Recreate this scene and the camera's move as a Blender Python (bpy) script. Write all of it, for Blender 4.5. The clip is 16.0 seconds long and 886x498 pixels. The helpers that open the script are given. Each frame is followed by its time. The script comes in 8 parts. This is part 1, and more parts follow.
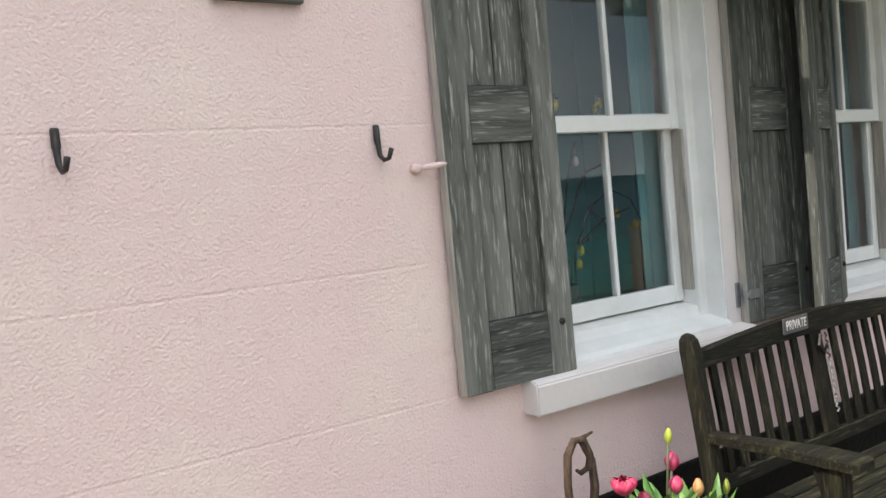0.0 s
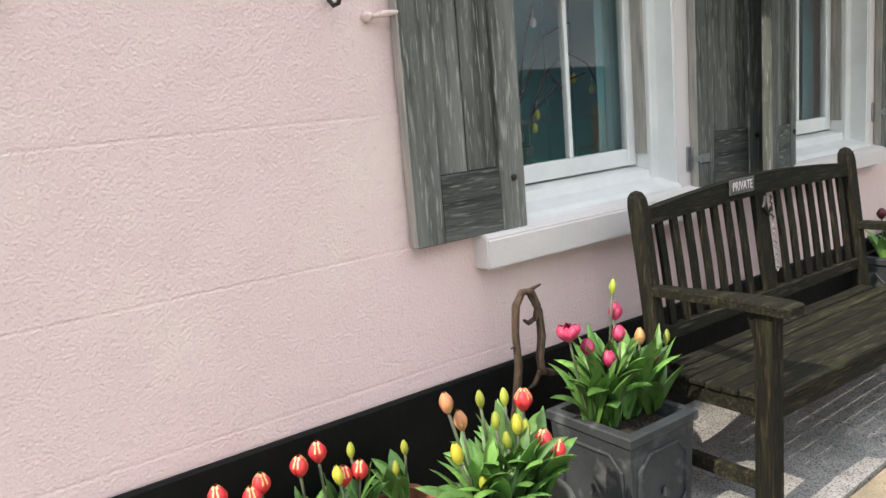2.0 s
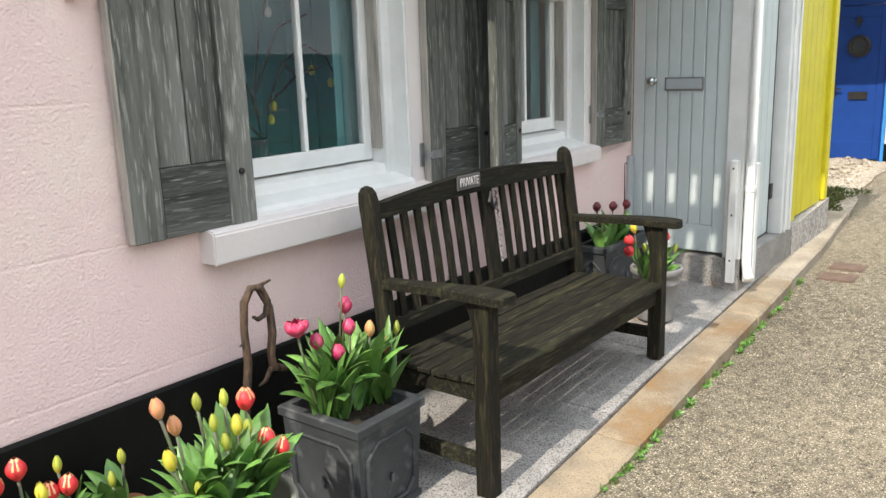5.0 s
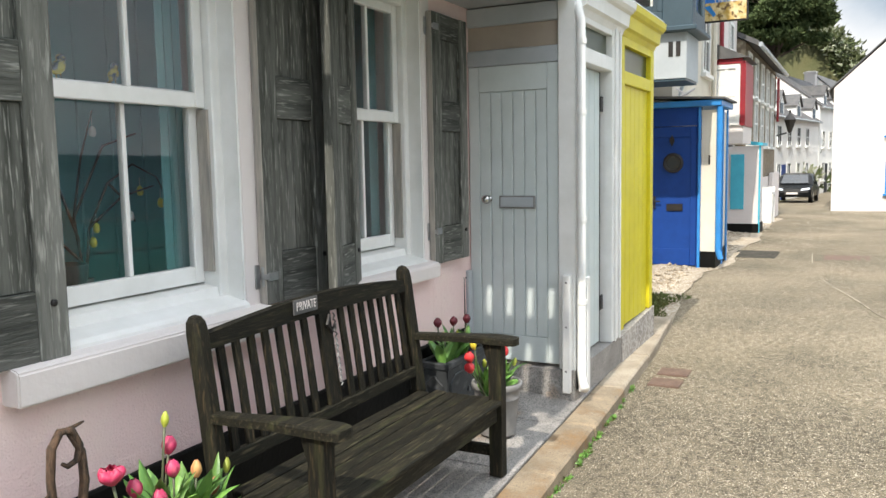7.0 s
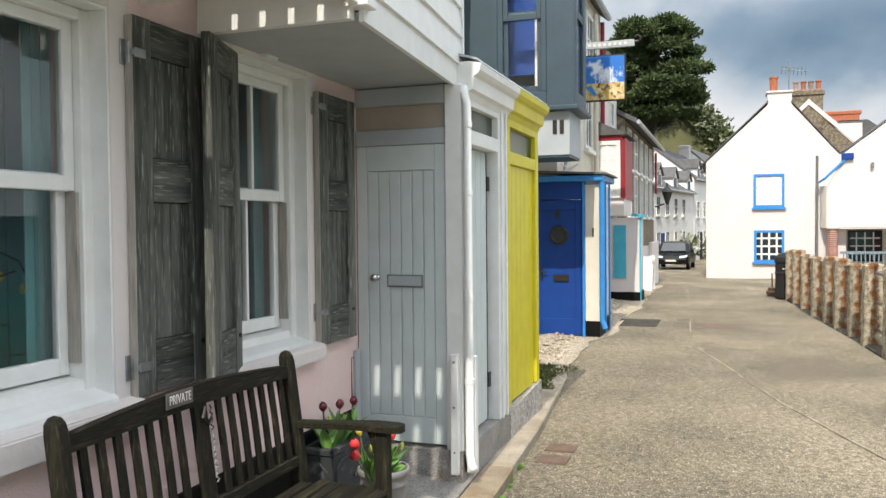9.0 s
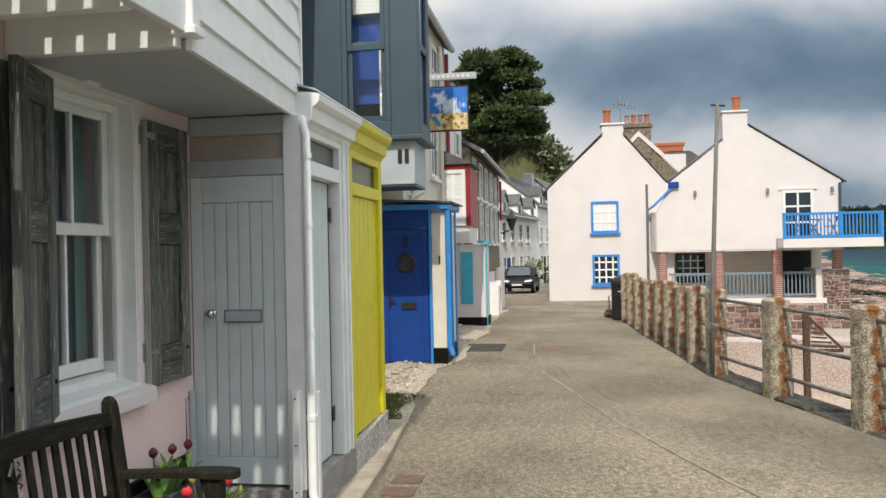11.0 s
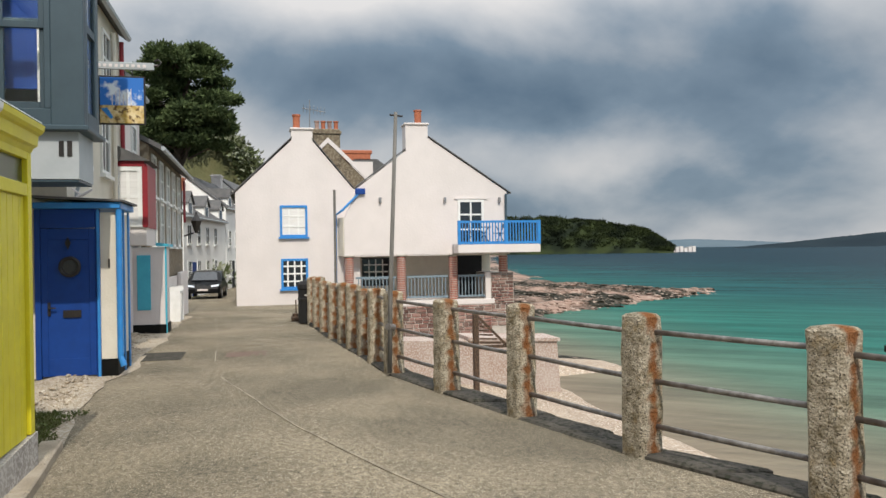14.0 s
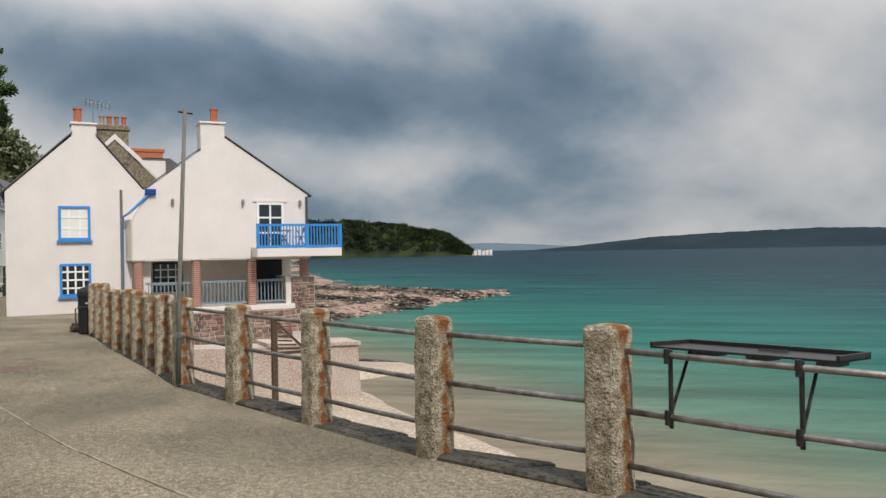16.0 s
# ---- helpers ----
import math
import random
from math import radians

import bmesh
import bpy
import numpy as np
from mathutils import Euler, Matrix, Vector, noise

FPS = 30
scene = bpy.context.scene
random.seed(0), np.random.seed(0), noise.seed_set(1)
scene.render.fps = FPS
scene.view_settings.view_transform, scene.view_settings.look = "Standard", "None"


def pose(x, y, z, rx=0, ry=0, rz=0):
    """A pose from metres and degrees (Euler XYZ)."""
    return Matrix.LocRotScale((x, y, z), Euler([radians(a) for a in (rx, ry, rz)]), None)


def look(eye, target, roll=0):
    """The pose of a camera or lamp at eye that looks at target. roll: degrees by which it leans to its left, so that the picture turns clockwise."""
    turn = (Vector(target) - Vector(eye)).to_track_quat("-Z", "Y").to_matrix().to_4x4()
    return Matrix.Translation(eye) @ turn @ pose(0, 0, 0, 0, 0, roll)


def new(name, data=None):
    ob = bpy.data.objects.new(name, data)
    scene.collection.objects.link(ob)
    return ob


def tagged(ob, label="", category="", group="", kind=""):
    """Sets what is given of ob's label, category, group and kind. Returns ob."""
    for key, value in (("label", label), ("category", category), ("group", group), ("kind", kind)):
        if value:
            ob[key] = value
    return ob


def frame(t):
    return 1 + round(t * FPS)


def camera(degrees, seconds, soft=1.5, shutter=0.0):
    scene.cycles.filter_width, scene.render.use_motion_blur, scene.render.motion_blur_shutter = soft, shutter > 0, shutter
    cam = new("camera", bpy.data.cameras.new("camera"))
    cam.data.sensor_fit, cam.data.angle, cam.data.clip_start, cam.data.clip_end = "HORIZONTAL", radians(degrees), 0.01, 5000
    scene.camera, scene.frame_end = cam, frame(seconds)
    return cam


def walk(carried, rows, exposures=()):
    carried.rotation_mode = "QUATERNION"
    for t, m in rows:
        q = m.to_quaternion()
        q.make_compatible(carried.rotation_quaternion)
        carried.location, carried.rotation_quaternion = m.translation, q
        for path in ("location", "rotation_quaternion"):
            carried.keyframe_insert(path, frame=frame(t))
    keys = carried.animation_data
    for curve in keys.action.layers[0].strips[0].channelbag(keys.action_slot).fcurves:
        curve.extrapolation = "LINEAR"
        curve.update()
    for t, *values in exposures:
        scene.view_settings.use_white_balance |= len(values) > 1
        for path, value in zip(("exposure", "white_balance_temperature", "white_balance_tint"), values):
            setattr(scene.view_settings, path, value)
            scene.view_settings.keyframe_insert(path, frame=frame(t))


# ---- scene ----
cam = camera(57.2, 16.0)
PATH = [
    (0, (0.159, 0.121, 1.722), (1.276, 1.777, 1.612), -5.4),
    (0.5, (0.173, 0.12, 1.699), (1.324, 1.745, 1.513), -5.2),
    (1, (0.174, 0.106, 1.657), (1.337, 1.716, 1.424), -4.9),
    (1.5, (0.17, 0.096, 1.616), (1.328, 1.698, 1.311), -4.9),
    (2, (0.167, 0.072, 1.591), (1.314, 1.665, 1.211), -4.9),
    (2.5, (0.152, 0.044, 1.563), (1.286, 1.629, 1.113), -4.5),
    (3, (0.15, 0.013, 1.552), (1.294, 1.582, 1.075), -3.9),
    (3.5, (0.17, -0.013, 1.54), (1.407, 1.477, 1.042), -3.0),
    (4, (0.205, -0.04, 1.549), (1.538, 1.359, 1.036), -2.7),
    (4.5, (0.238, -0.05, 1.588), (1.671, 1.248, 1.072), -2.4),
    (5, (0.274, -0.028, 1.611), (1.813, 1.17, 1.166), -2.0),
    (5.2, (0.31, -0.023, 1.599), (1.882, 1.147, 1.199), -2.1),
    (7.3, (0.352, -0.043, 1.727), (2.147, 0.818, 1.542), -0.8),
    (7.5, (0.362, -0.024, 1.751), (2.173, 0.807, 1.574), -0.5),
    (8, (0.38, -0.028, 1.775), (2.219, 0.748, 1.65), -0.4),
    (8.2, (0.384, -0.036, 1.777), (2.232, 0.721, 1.668), -0.5),
    (10.3, (0.422, -0.089, 1.826), (2.362, 0.398, 1.832), -0.9),
    (10.5, (0.432, -0.094, 1.829), (2.379, 0.362, 1.836), -1.1),
    (11, (0.445, -0.119, 1.827), (2.421, 0.191, 1.833), -1.2),
    (11.5, (0.455, -0.151, 1.823), (2.447, 0.03, 1.829), -1.2),
    (12, (0.455, -0.17, 1.819), (2.454, -0.095, 1.825), -1.0),
    (12.5, (0.485, -0.183, 1.811), (2.484, -0.223, 1.815), -0.8),
    (13, (0.534, -0.227, 1.793), (2.525, -0.418, 1.798), -0.6),
    (13.5, (0.528, -0.245, 1.803), (2.503, -0.556, 1.806), -0.8),
    (14, (0.517, -0.249, 1.808), (2.47, -0.684, 1.811), -0.9),
    (14.5, (0.514, -0.266, 1.815), (2.444, -0.788, 1.819), -1.0),
    (15, (0.505, -0.278, 1.816), (2.401, -0.915, 1.819), -0.8),
    (15.5, (0.519, -0.309, 1.818), (2.374, -1.056, 1.822), -0.9),
    (16, (0.577, -0.36, 1.81), (2.369, -1.248, 1.814), -1.0),
]
walk(cam, [(t, look(eye, target, roll)) for t, eye, target, roll in PATH],
     exposures=[(0, 0.58), (1.5, 0.66), (4, 0.74), (5, 0.75), (8, 0.64), (10.5, 0.16), (11.5, 0.04), (12.5, -0.02), (14.5, -0.11), (16, -0.22)])

# ---- world, sun, exposure ----
scene.view_settings.exposure = 0.0
SUN_EL, SUN_TO = 47.0, (1.0, 0.04)
world = bpy.data.worlds.new("sky")
scene.world = world
world.use_nodes = True
wn, wl = world.node_tree.nodes, world.node_tree.links
wn.clear()


def wnode(kind, **kw):
    n = wn.new(kind)
    for k, v in kw.items():
        n.inputs[k].default_value = v
    return n


w_out = wn.new("ShaderNodeOutputWorld")
w_bg = wnode("ShaderNodeBackground", Strength=1.0)
w_sky = wn.new("ShaderNodeTexSky")
w_sky.sky_type = "NISHITA"
w_sky.sun_disc = False
w_sky.sun_elevation = radians(SUN_EL)
w_sky.sun_rotation = radians(-90.0)
w_tc = wn.new("ShaderNodeTexCoord")
w_sep = wn.new("ShaderNodeSeparateXYZ")
wl.new(w_tc.outputs["Generated"], w_sep.inputs[0])
# cloud sheet: the direction laid onto a flat layer overhead
w_add = wn.new("ShaderNodeMath")
w_add.operation = "ADD"
w_add.inputs[1].default_value = 0.75
w_abs = wn.new("ShaderNodeMath")
w_abs.operation = "ABSOLUTE"
wl.new(w_sep.outputs["Z"], w_abs.inputs[0])
wl.new(w_abs.outputs[0], w_add.inputs[0])
w_div = wn.new("ShaderNodeVectorMath")
w_div.operation = "DIVIDE"
w_comb = wn.new("ShaderNodeCombineXYZ")
for k in range(3):
    wl.new(w_add.outputs[0], w_comb.inputs[k])
wl.new(w_tc.outputs["Generated"], w_div.inputs[0])
wl.new(w_comb.outputs[0], w_div.inputs[1])
w_n1 = wnode("ShaderNodeTexNoise", Scale=2.3, Detail=10.0, Roughness=0.5, Distortion=0.15)
w_map = wn.new("ShaderNodeMapping")
w_map.inputs["Location"].default_value = (3.1, 1.4, 0.0)
w_map.inputs["Rotation"].default_value = (0, 0, radians(0))
w_map.inputs["Scale"].default_value = (1.0, 0.85, 1.0)
wl.new(w_div.outputs[0], w_map.inputs[0])
wl.new(w_map.outputs[0], w_n1.inputs["Vector"])
# broad cloud masses by bearing and elevation in degrees: a slate bank over the bay, bright breaks beneath and beside it
def wmath(op, a, b=None, c=None):
    n = wn.new("ShaderNodeMath")
    n.operation = op
    for k, v in enumerate((a, b, c)):
        if v is None:
            continue
        if isinstance(v, (int, float)):
            n.inputs[k].default_value = v
        else:
            wl.new(v, n.inputs[k])
    return n.outputs[0]


w_az = wmath("MULTIPLY", wmath("ARCTAN2", w_sep.outputs["Y"], w_sep.outputs["X"]), 57.2958)
w_elv = wmath("MULTIPLY", wmath("ARCSINE", w_sep.outputs["Z"]), 57.2958)
w_soft = wnode("ShaderNodeTexNoise", Scale=5.0, Detail=6.0, Roughness=0.55)
wl.new(w_map.outputs[0], w_soft.inputs["Vector"])
w_bend = wmath("MULTIPLY_ADD", w_soft.outputs["Fac"], 9.0, -4.5)
w_field = wmath("ADD", 0.50, 0.0)
for az, el, wide, tall, lift in ((-17.0, 13.0, 22.0, 4.6, -0.13), (-2.0, 12.5, 12.0, 3.2, -0.13), (-36.0, 14.0, 16.0, 5.0, -0.07), (-34.0, 3.0, 17.0, 3.2, -0.13), (-20.0, 6.5, 13.0, 2.6, 0.22), (-38.0, 8.0, 9.0, 2.2, 0.03), (14.0, 13.0, 9.0, 7.0, 0.14), (2.0, 18.5, 12.0, 2.8, 0.13), (3.0, 7.0, 10.0, 2.6, 0.10), (-56.0, 17.0, 9.0, 4.0, 0.06), (-14.0, 20.0, 26.0, 3.0, 0.14), (-48.0, 7.0, 14.0, 7.0, -0.07)):
    du = wmath("DIVIDE", wmath("SUBTRACT", wmath("ADD", w_az, w_bend), az), wide)
    dv = wmath("DIVIDE", wmath("SUBTRACT", wmath("MULTIPLY_ADD", w_bend, 0.45, w_elv), el), tall)
    q = wmath("ADD", wmath("MULTIPLY", du, du), wmath("MULTIPLY", dv, dv))
    w_field = wmath("MULTIPLY_ADD", wmath("POWER", 2.718, wmath("MULTIPLY", q, -1.0)), lift, w_field)
w_sum = wn.new("ShaderNodeMath")
w_sum.operation = "MULTIPLY_ADD"
w_sum.inputs[1].default_value = 1.25
wl.new(w_n1.outputs["Fac"], w_sum.inputs[0])
wl.new(wmath("SUBTRACT", w_field, 0.585), w_sum.inputs[2])
w_r1 = wn.new("ShaderNodeValToRGB")
e = w_r1.color_ramp.elements
e[0].position, e[0].color = 0.26, (0.095, 0.15, 0.215, 1)
e[1].position, e[1].color = 0.70, (0.67, 0.655, 0.645, 1)
m = e.new(0.40)
m.color = (0.19, 0.255, 0.325, 1)
m = e.new(0.54)
m.color = (0.44, 0.468, 0.50, 1)
wl.new(w_sum.outputs[0], w_r1.inputs[0])
# an overcast sky is about three times as bright overhead as low down
w_ov = wn.new("ShaderNodeMapRange")
w_ov.inputs["From Min"].default_value, w_ov.inputs["From Max"].default_value = 0.22, 1.0
w_ov.inputs["To Min"].default_value, w_ov.inputs["To Max"].default_value = 1.0, 3.25
wl.new(w_sep.outputs["Z"], w_ov.inputs["Value"])
w_mx = wn.new("ShaderNodeVectorMath")
w_mx.operation = "SCALE"
wl.new(w_r1.outputs[0], w_mx.inputs[0])
w_to = wn.new("ShaderNodeVectorMath")
w_to.operation = "DOT_PRODUCT"
w_to.inputs[1].default_value = (-0.68, -0.05, 0.73)
wl.new(w_tc.outputs["Generated"], w_to.inputs[0])
w_glow = wn.new("ShaderNodeMapRange")
w_glow.inputs["From Min"].default_value, w_glow.inputs["From Max"].default_value = 0.1, 1.0
w_glow.inputs["To Min"].default_value, w_glow.inputs["To Max"].default_value = 1.0, 1.4
wl.new(w_to.outputs["Value"], w_glow.inputs["Value"])
wl.new(wmath("MULTIPLY", w_ov.outputs[0], w_glow.outputs[0]), w_mx.inputs["Scale"])
w_scale = wn.new("ShaderNodeMix")
w_scale.data_type = "RGBA"
w_scale.blend_type = "ADD"
w_scale.inputs["Factor"].default_value = 1.0
w_dim = wn.new("ShaderNodeVectorMath")
w_dim.operation = "SCALE"
w_dim.inputs["Scale"].default_value = 0.006
wl.new(w_sky.outputs[0], w_dim.inputs[0])
wl.new(w_dim.outputs[0], w_scale.inputs["A"])
wl.new(w_mx.outputs[0], w_scale.inputs["B"])
wl.new(w_scale.outputs["Result"], w_bg.inputs["Color"])
wl.new(w_bg.outputs[0], w_out.inputs["Surface"])

sun = new("sun", bpy.data.lights.new("sun", "SUN"))
sun.data.energy, sun.data.angle, sun.data.color = 3.15, radians(0.8), (1.0, 0.93, 0.82)
sx, sy = SUN_TO
n_ = (sx * sx + sy * sy) ** 0.5
s_h = np.cos(radians(SUN_EL))
sun.matrix_world = look((0, 0, 40), (s_h * sx / n_, s_h * sy / n_, 40 - np.sin(radians(SUN_EL))))

# ---- small builders ----
rng = random.Random(7)
ORIGIN = {}


class Bm:
    """A bmesh with a few shapes."""

    def __init__(self):
        self.bm = bmesh.new()

    def box(self, x0, x1, y0, y1, z0, z1, bevel=0.0, seg=1, m=None):
        vs = [self.bm.verts.new((x, y, z)) for x in (x0, x1) for y in (y0, y1) for z in (z0, z1)]
        fs = [self.bm.faces.new([vs[i] for i in q]) for q in ((0, 1, 3, 2), (4, 6, 7, 5), (0, 4, 5, 1), (2, 3, 7, 6), (0, 2, 6, 4), (1, 5, 7, 3))]
        es = list({e for f in fs for e in f.edges})
        if bevel > 0:
            r = bmesh.ops.bevel(self.bm, geom=es, offset=bevel, segments=seg, affect="EDGES", profile=0.5)
            vs = list({v for f in r["faces"] for v in f.verts} | {v for v in vs if v.is_valid})
        if m is not None:
            bmesh.ops.transform(self.bm, matrix=m, verts=[v for v in vs if v.is_valid])
        return self

    def loft(self, rings, close=True, caps=True):
        rs = [[self.bm.verts.new(p) for p in ring] for ring in rings]
        k = len(rs[0])
        for a, b in zip(rs, rs[1:]):
            for i in range(k if close else k - 1):
                j = (i + 1) % k
                self.bm.faces.new((a[i], a[j], b[j], b[i]))
        if caps and close:
            self.bm.faces.new(list(reversed(rs[0])))
            self.bm.faces.new(rs[-1])
        return self

    def tube(self, pts, radii, seg=8, caps=True):
        pts = [Vector(p) for p in pts]
        if not isinstance(radii, (list, tuple)):
            radii = [radii] * len(pts)
        rings = []
        for i, p in enumerate(pts):
            d = (pts[min(i + 1, len(pts) - 1)] - pts[max(i - 1, 0)]).normalized()
            u = d.orthogonal().normalized() if i == 0 else (u - d * u.dot(d)).normalized()
            v = d.cross(u)
            rings.append([p + (u * np.cos(a) + v * np.sin(a)) * radii[i] for a in [2 * np.pi * k / seg for k in range(seg)]])
        return self.loft(rings, caps=caps)

    def lathe(self, prof, seg=24, c=(0, 0, 0), caps=True):
        cx, cy, cz = c
        return self.loft([[(cx + r * np.cos(2 * np.pi * k / seg), cy + r * np.sin(2 * np.pi * k / seg), cz + z) for k in range(seg)] for r, z in prof], caps=caps)

    def prism(self, poly, a, d):
        """A polygon of 3D points pushed along the vector d."""
        p0 = [Vector(p) for p in poly]
        return self.loft([p0, [p + Vector(d) for p in p0]])

    def quad(self, *ps):
        self.bm.faces.new([self.bm.verts.new(p) for p in ps])
        return self


def finish(bm, name, material, smooth=False):
    if isinstance(bm, Bm):
        bm = bm.bm
    bmesh.ops.recalc_face_normals(bm, faces=bm.faces[:])
    me = bpy.data.meshes.new(name)
    bm.to_mesh(me)
    bm.free()
    if smooth:
        for p in me.polygons:
            p.use_smooth = True
    for mt in (material if isinstance(material, (list, tuple)) else [material]):
        me.materials.append(mt)
    return me


def thing(name, at, label, category, group="", kind="", m=None):
    """An Empty at the base of a thing; parts are given in world places."""
    ob = tagged(new(name), label, category, group, kind)
    ob.empty_display_size = 0.1
    ob.location = at
    ORIGIN[ob] = Vector(at)
    return ob


def part(name, bm, material, parent, label="", smooth=False, local=False):
    b = bm.bm if isinstance(bm, Bm) else bm
    if not local:
        bmesh.ops.translate(b, vec=-ORIGIN[parent], verts=b.verts[:])
    ob = new(name, finish(b, name, material, smooth))
    ob.parent = parent
    ORIGIN[ob] = ORIGIN[parent]
    return tagged(ob, label)


def solid(name, bm, material, label="", category="", group="", kind="", smooth=False, at=(0, 0, 0)):
    """A top-level mesh, its origin at the given place."""
    b = bm.bm if isinstance(bm, Bm) else bm
    bmesh.ops.translate(b, vec=-Vector(at), verts=b.verts[:])
    ob = new(name, finish(b, name, material, smooth))
    ob.location = at
    ORIGIN[ob] = Vector(at)
    return tagged(ob, label, category, group, kind)


# ---- materials ----
def surf(name, base, rough=0.6, other=None, scale=8.0, detail=5.0, bump=0.0, bscale=60.0, metal=0.0, mix=(0.35, 0.65), stretch=(1, 1, 1),
         rand=0.0, grit=0.0, gscale=7.0, bump2=0.0, b2scale=14.0, fine=None, fscale=200.0, fmix=(0.45, 0.6), spec=0.5, world_space=False, mid=None, mscale=3.0, mmix=(0.5, 0.65)):
    mt = bpy.data.materials.new(name)
    mt.use_nodes = True
    nt, ln = mt.node_tree.nodes, mt.node_tree.links
    p = nt["Principled BSDF"]
    p.inputs["Roughness"].default_value, p.inputs["Metallic"].default_value = rough, metal
    p.inputs["Specular IOR Level"].default_value = spec
    tc = nt.new("ShaderNodeTexCoord")
    mp = nt.new("ShaderNodeMapping")
    mp.inputs["Scale"].default_value = stretch
    if world_space:
        ge = nt.new("ShaderNodeNewGeometry")
        ln.new(ge.outputs["Position"], mp.inputs[0])
    else:
        ln.new(tc.outputs["Object"], mp.inputs[0])
    n1 = nt.new("ShaderNodeTexNoise")
    n1.inputs["Scale"].default_value, n1.inputs["Detail"].default_value = scale, detail
    n1.inputs["Roughness"].default_value = 0.6
    ln.new(mp.outputs[0], n1.inputs["Vector"])
    r1 = nt.new("ShaderNodeMapRange")
    r1.inputs["From Min"].default_value, r1.inputs["From Max"].default_value = mix
    ln.new(n1.outputs["Fac"], r1.inputs["Value"])
    mx = nt.new("ShaderNodeMix")
    mx.data_type = "RGBA"
    o = other or tuple(c * 0.8 for c in base)
    mx.inputs["A"].default_value, mx.inputs["B"].default_value = (*base, 1), (*o, 1)
    ln.new(r1.outputs[0], mx.inputs["Factor"])
    col = mx.outputs["Result"]
    if mid:
        n4 = nt.new("ShaderNodeTexNoise")
        n4.inputs["Scale"].default_value, n4.inputs["Detail"].default_value = mscale, 6.0
        n4.inputs["Roughness"].default_value = 0.65
        ln.new(mp.outputs[0], n4.inputs["Vector"])
        r4 = nt.new("ShaderNodeMapRange")
        r4.inputs["From Min"].default_value, r4.inputs["From Max"].default_value = mmix
        ln.new(n4.outputs["Fac"], r4.inputs["Value"])
        m4 = nt.new("ShaderNodeMix")
        m4.data_type = "RGBA"
        m4.inputs["B"].default_value = (*mid, 1)
        ln.new(r4.outputs[0], m4.inputs["Factor"])
        ln.new(col, m4.inputs["A"])
        col = m4.outputs["Result"]
    if fine:
        n2 = nt.new("ShaderNodeTexNoise")
        n2.inputs["Scale"].default_value, n2.inputs["Detail"].default_value = fscale, 3.0
        ln.new(mp.outputs[0], n2.inputs["Vector"])
        r2 = nt.new("ShaderNodeMapRange")
        r2.inputs["From Min"].default_value, r2.inputs["From Max"].default_value = fmix
        ln.new(n2.outputs["Fac"], r2.inputs["Value"])
        m2 = nt.new("ShaderNodeMix")
        m2.data_type = "RGBA"
        m2.inputs["B"].default_value = (*fine, 1)
        ln.new(r2.outputs[0], m2.inputs["Factor"])
        ln.new(col, m2.inputs["A"])
        col = m2.outputs["Result"]
    if grit > 0:
        n6 = nt.new("ShaderNodeTexNoise")
        n6.inputs["Scale"].default_value, n6.inputs["Detail"].default_value, n6.inputs["Roughness"].default_value = gscale, 9.0, 0.85
        ln.new(mp.outputs[0], n6.inputs["Vector"])
        r6_ = nt.new("ShaderNodeMapRange")
        r6_.inputs["From Min"].default_value, r6_.inputs["From Max"].default_value = 0.36, 0.64
        r6_.inputs["To Min"].default_value, r6_.inputs["To Max"].default_value = 1 - grit, 1 + grit
        ln.new(n6.outputs["Fac"], r6_.inputs["Value"])
        m6 = nt.new("ShaderNodeVectorMath")
        m6.operation = "SCALE"
        ln.new(col, m6.inputs[0])
        ln.new(r6_.outputs[0], m6.inputs["Scale"])
        col = m6.outputs[0]
    if rand > 0:
        oi = nt.new("ShaderNodeObjectInfo")
        hs = nt.new("ShaderNodeHueSaturation")
        mr = nt.new("ShaderNodeMapRange")
        mr.inputs["To Min"].default_value, mr.inputs["To Max"].default_value = 1 - rand, 1 + rand
        ln.new(oi.outputs["Random"], mr.inputs["Value"])
        ln.new(mr.outputs[0], hs.inputs["Value"])
        ln.new(col, hs.inputs["Color"])
        col = hs.outputs["Color"]
    ln.new(col, p.inputs["Base Color"])
    if bump > 0:
        n3 = nt.new("ShaderNodeTexNoise")
        n3.inputs["Scale"].default_value, n3.inputs["Detail"].default_value = bscale, 4.0
        ln.new(mp.outputs[0], n3.inputs["Vector"])
        bp = nt.new("ShaderNodeBump")
        bp.inputs["Strength"].default_value, bp.inputs["Distance"].default_value = 1.0, bump
        ln.new(n3.outputs["Fac"], bp.inputs["Height"])
        ln.new(bp.outputs[0], p.inputs["Normal"])
        if bump2 > 0:
            n5 = nt.new("ShaderNodeTexNoise")
            n5.inputs["Scale"].default_value, n5.inputs["Detail"].default_value = b2scale, 3.0
            ln.new(mp.outputs[0], n5.inputs["Vector"])
            b5 = nt.new("ShaderNodeBump")
            b5.inputs["Strength"].default_value, b5.inputs["Distance"].default_value = 1.0, bump2
            ln.new(n5.outputs["Fac"], b5.inputs["Height"])
            ln.new(b5.outputs[0], bp.inputs["Normal"])
    return mt


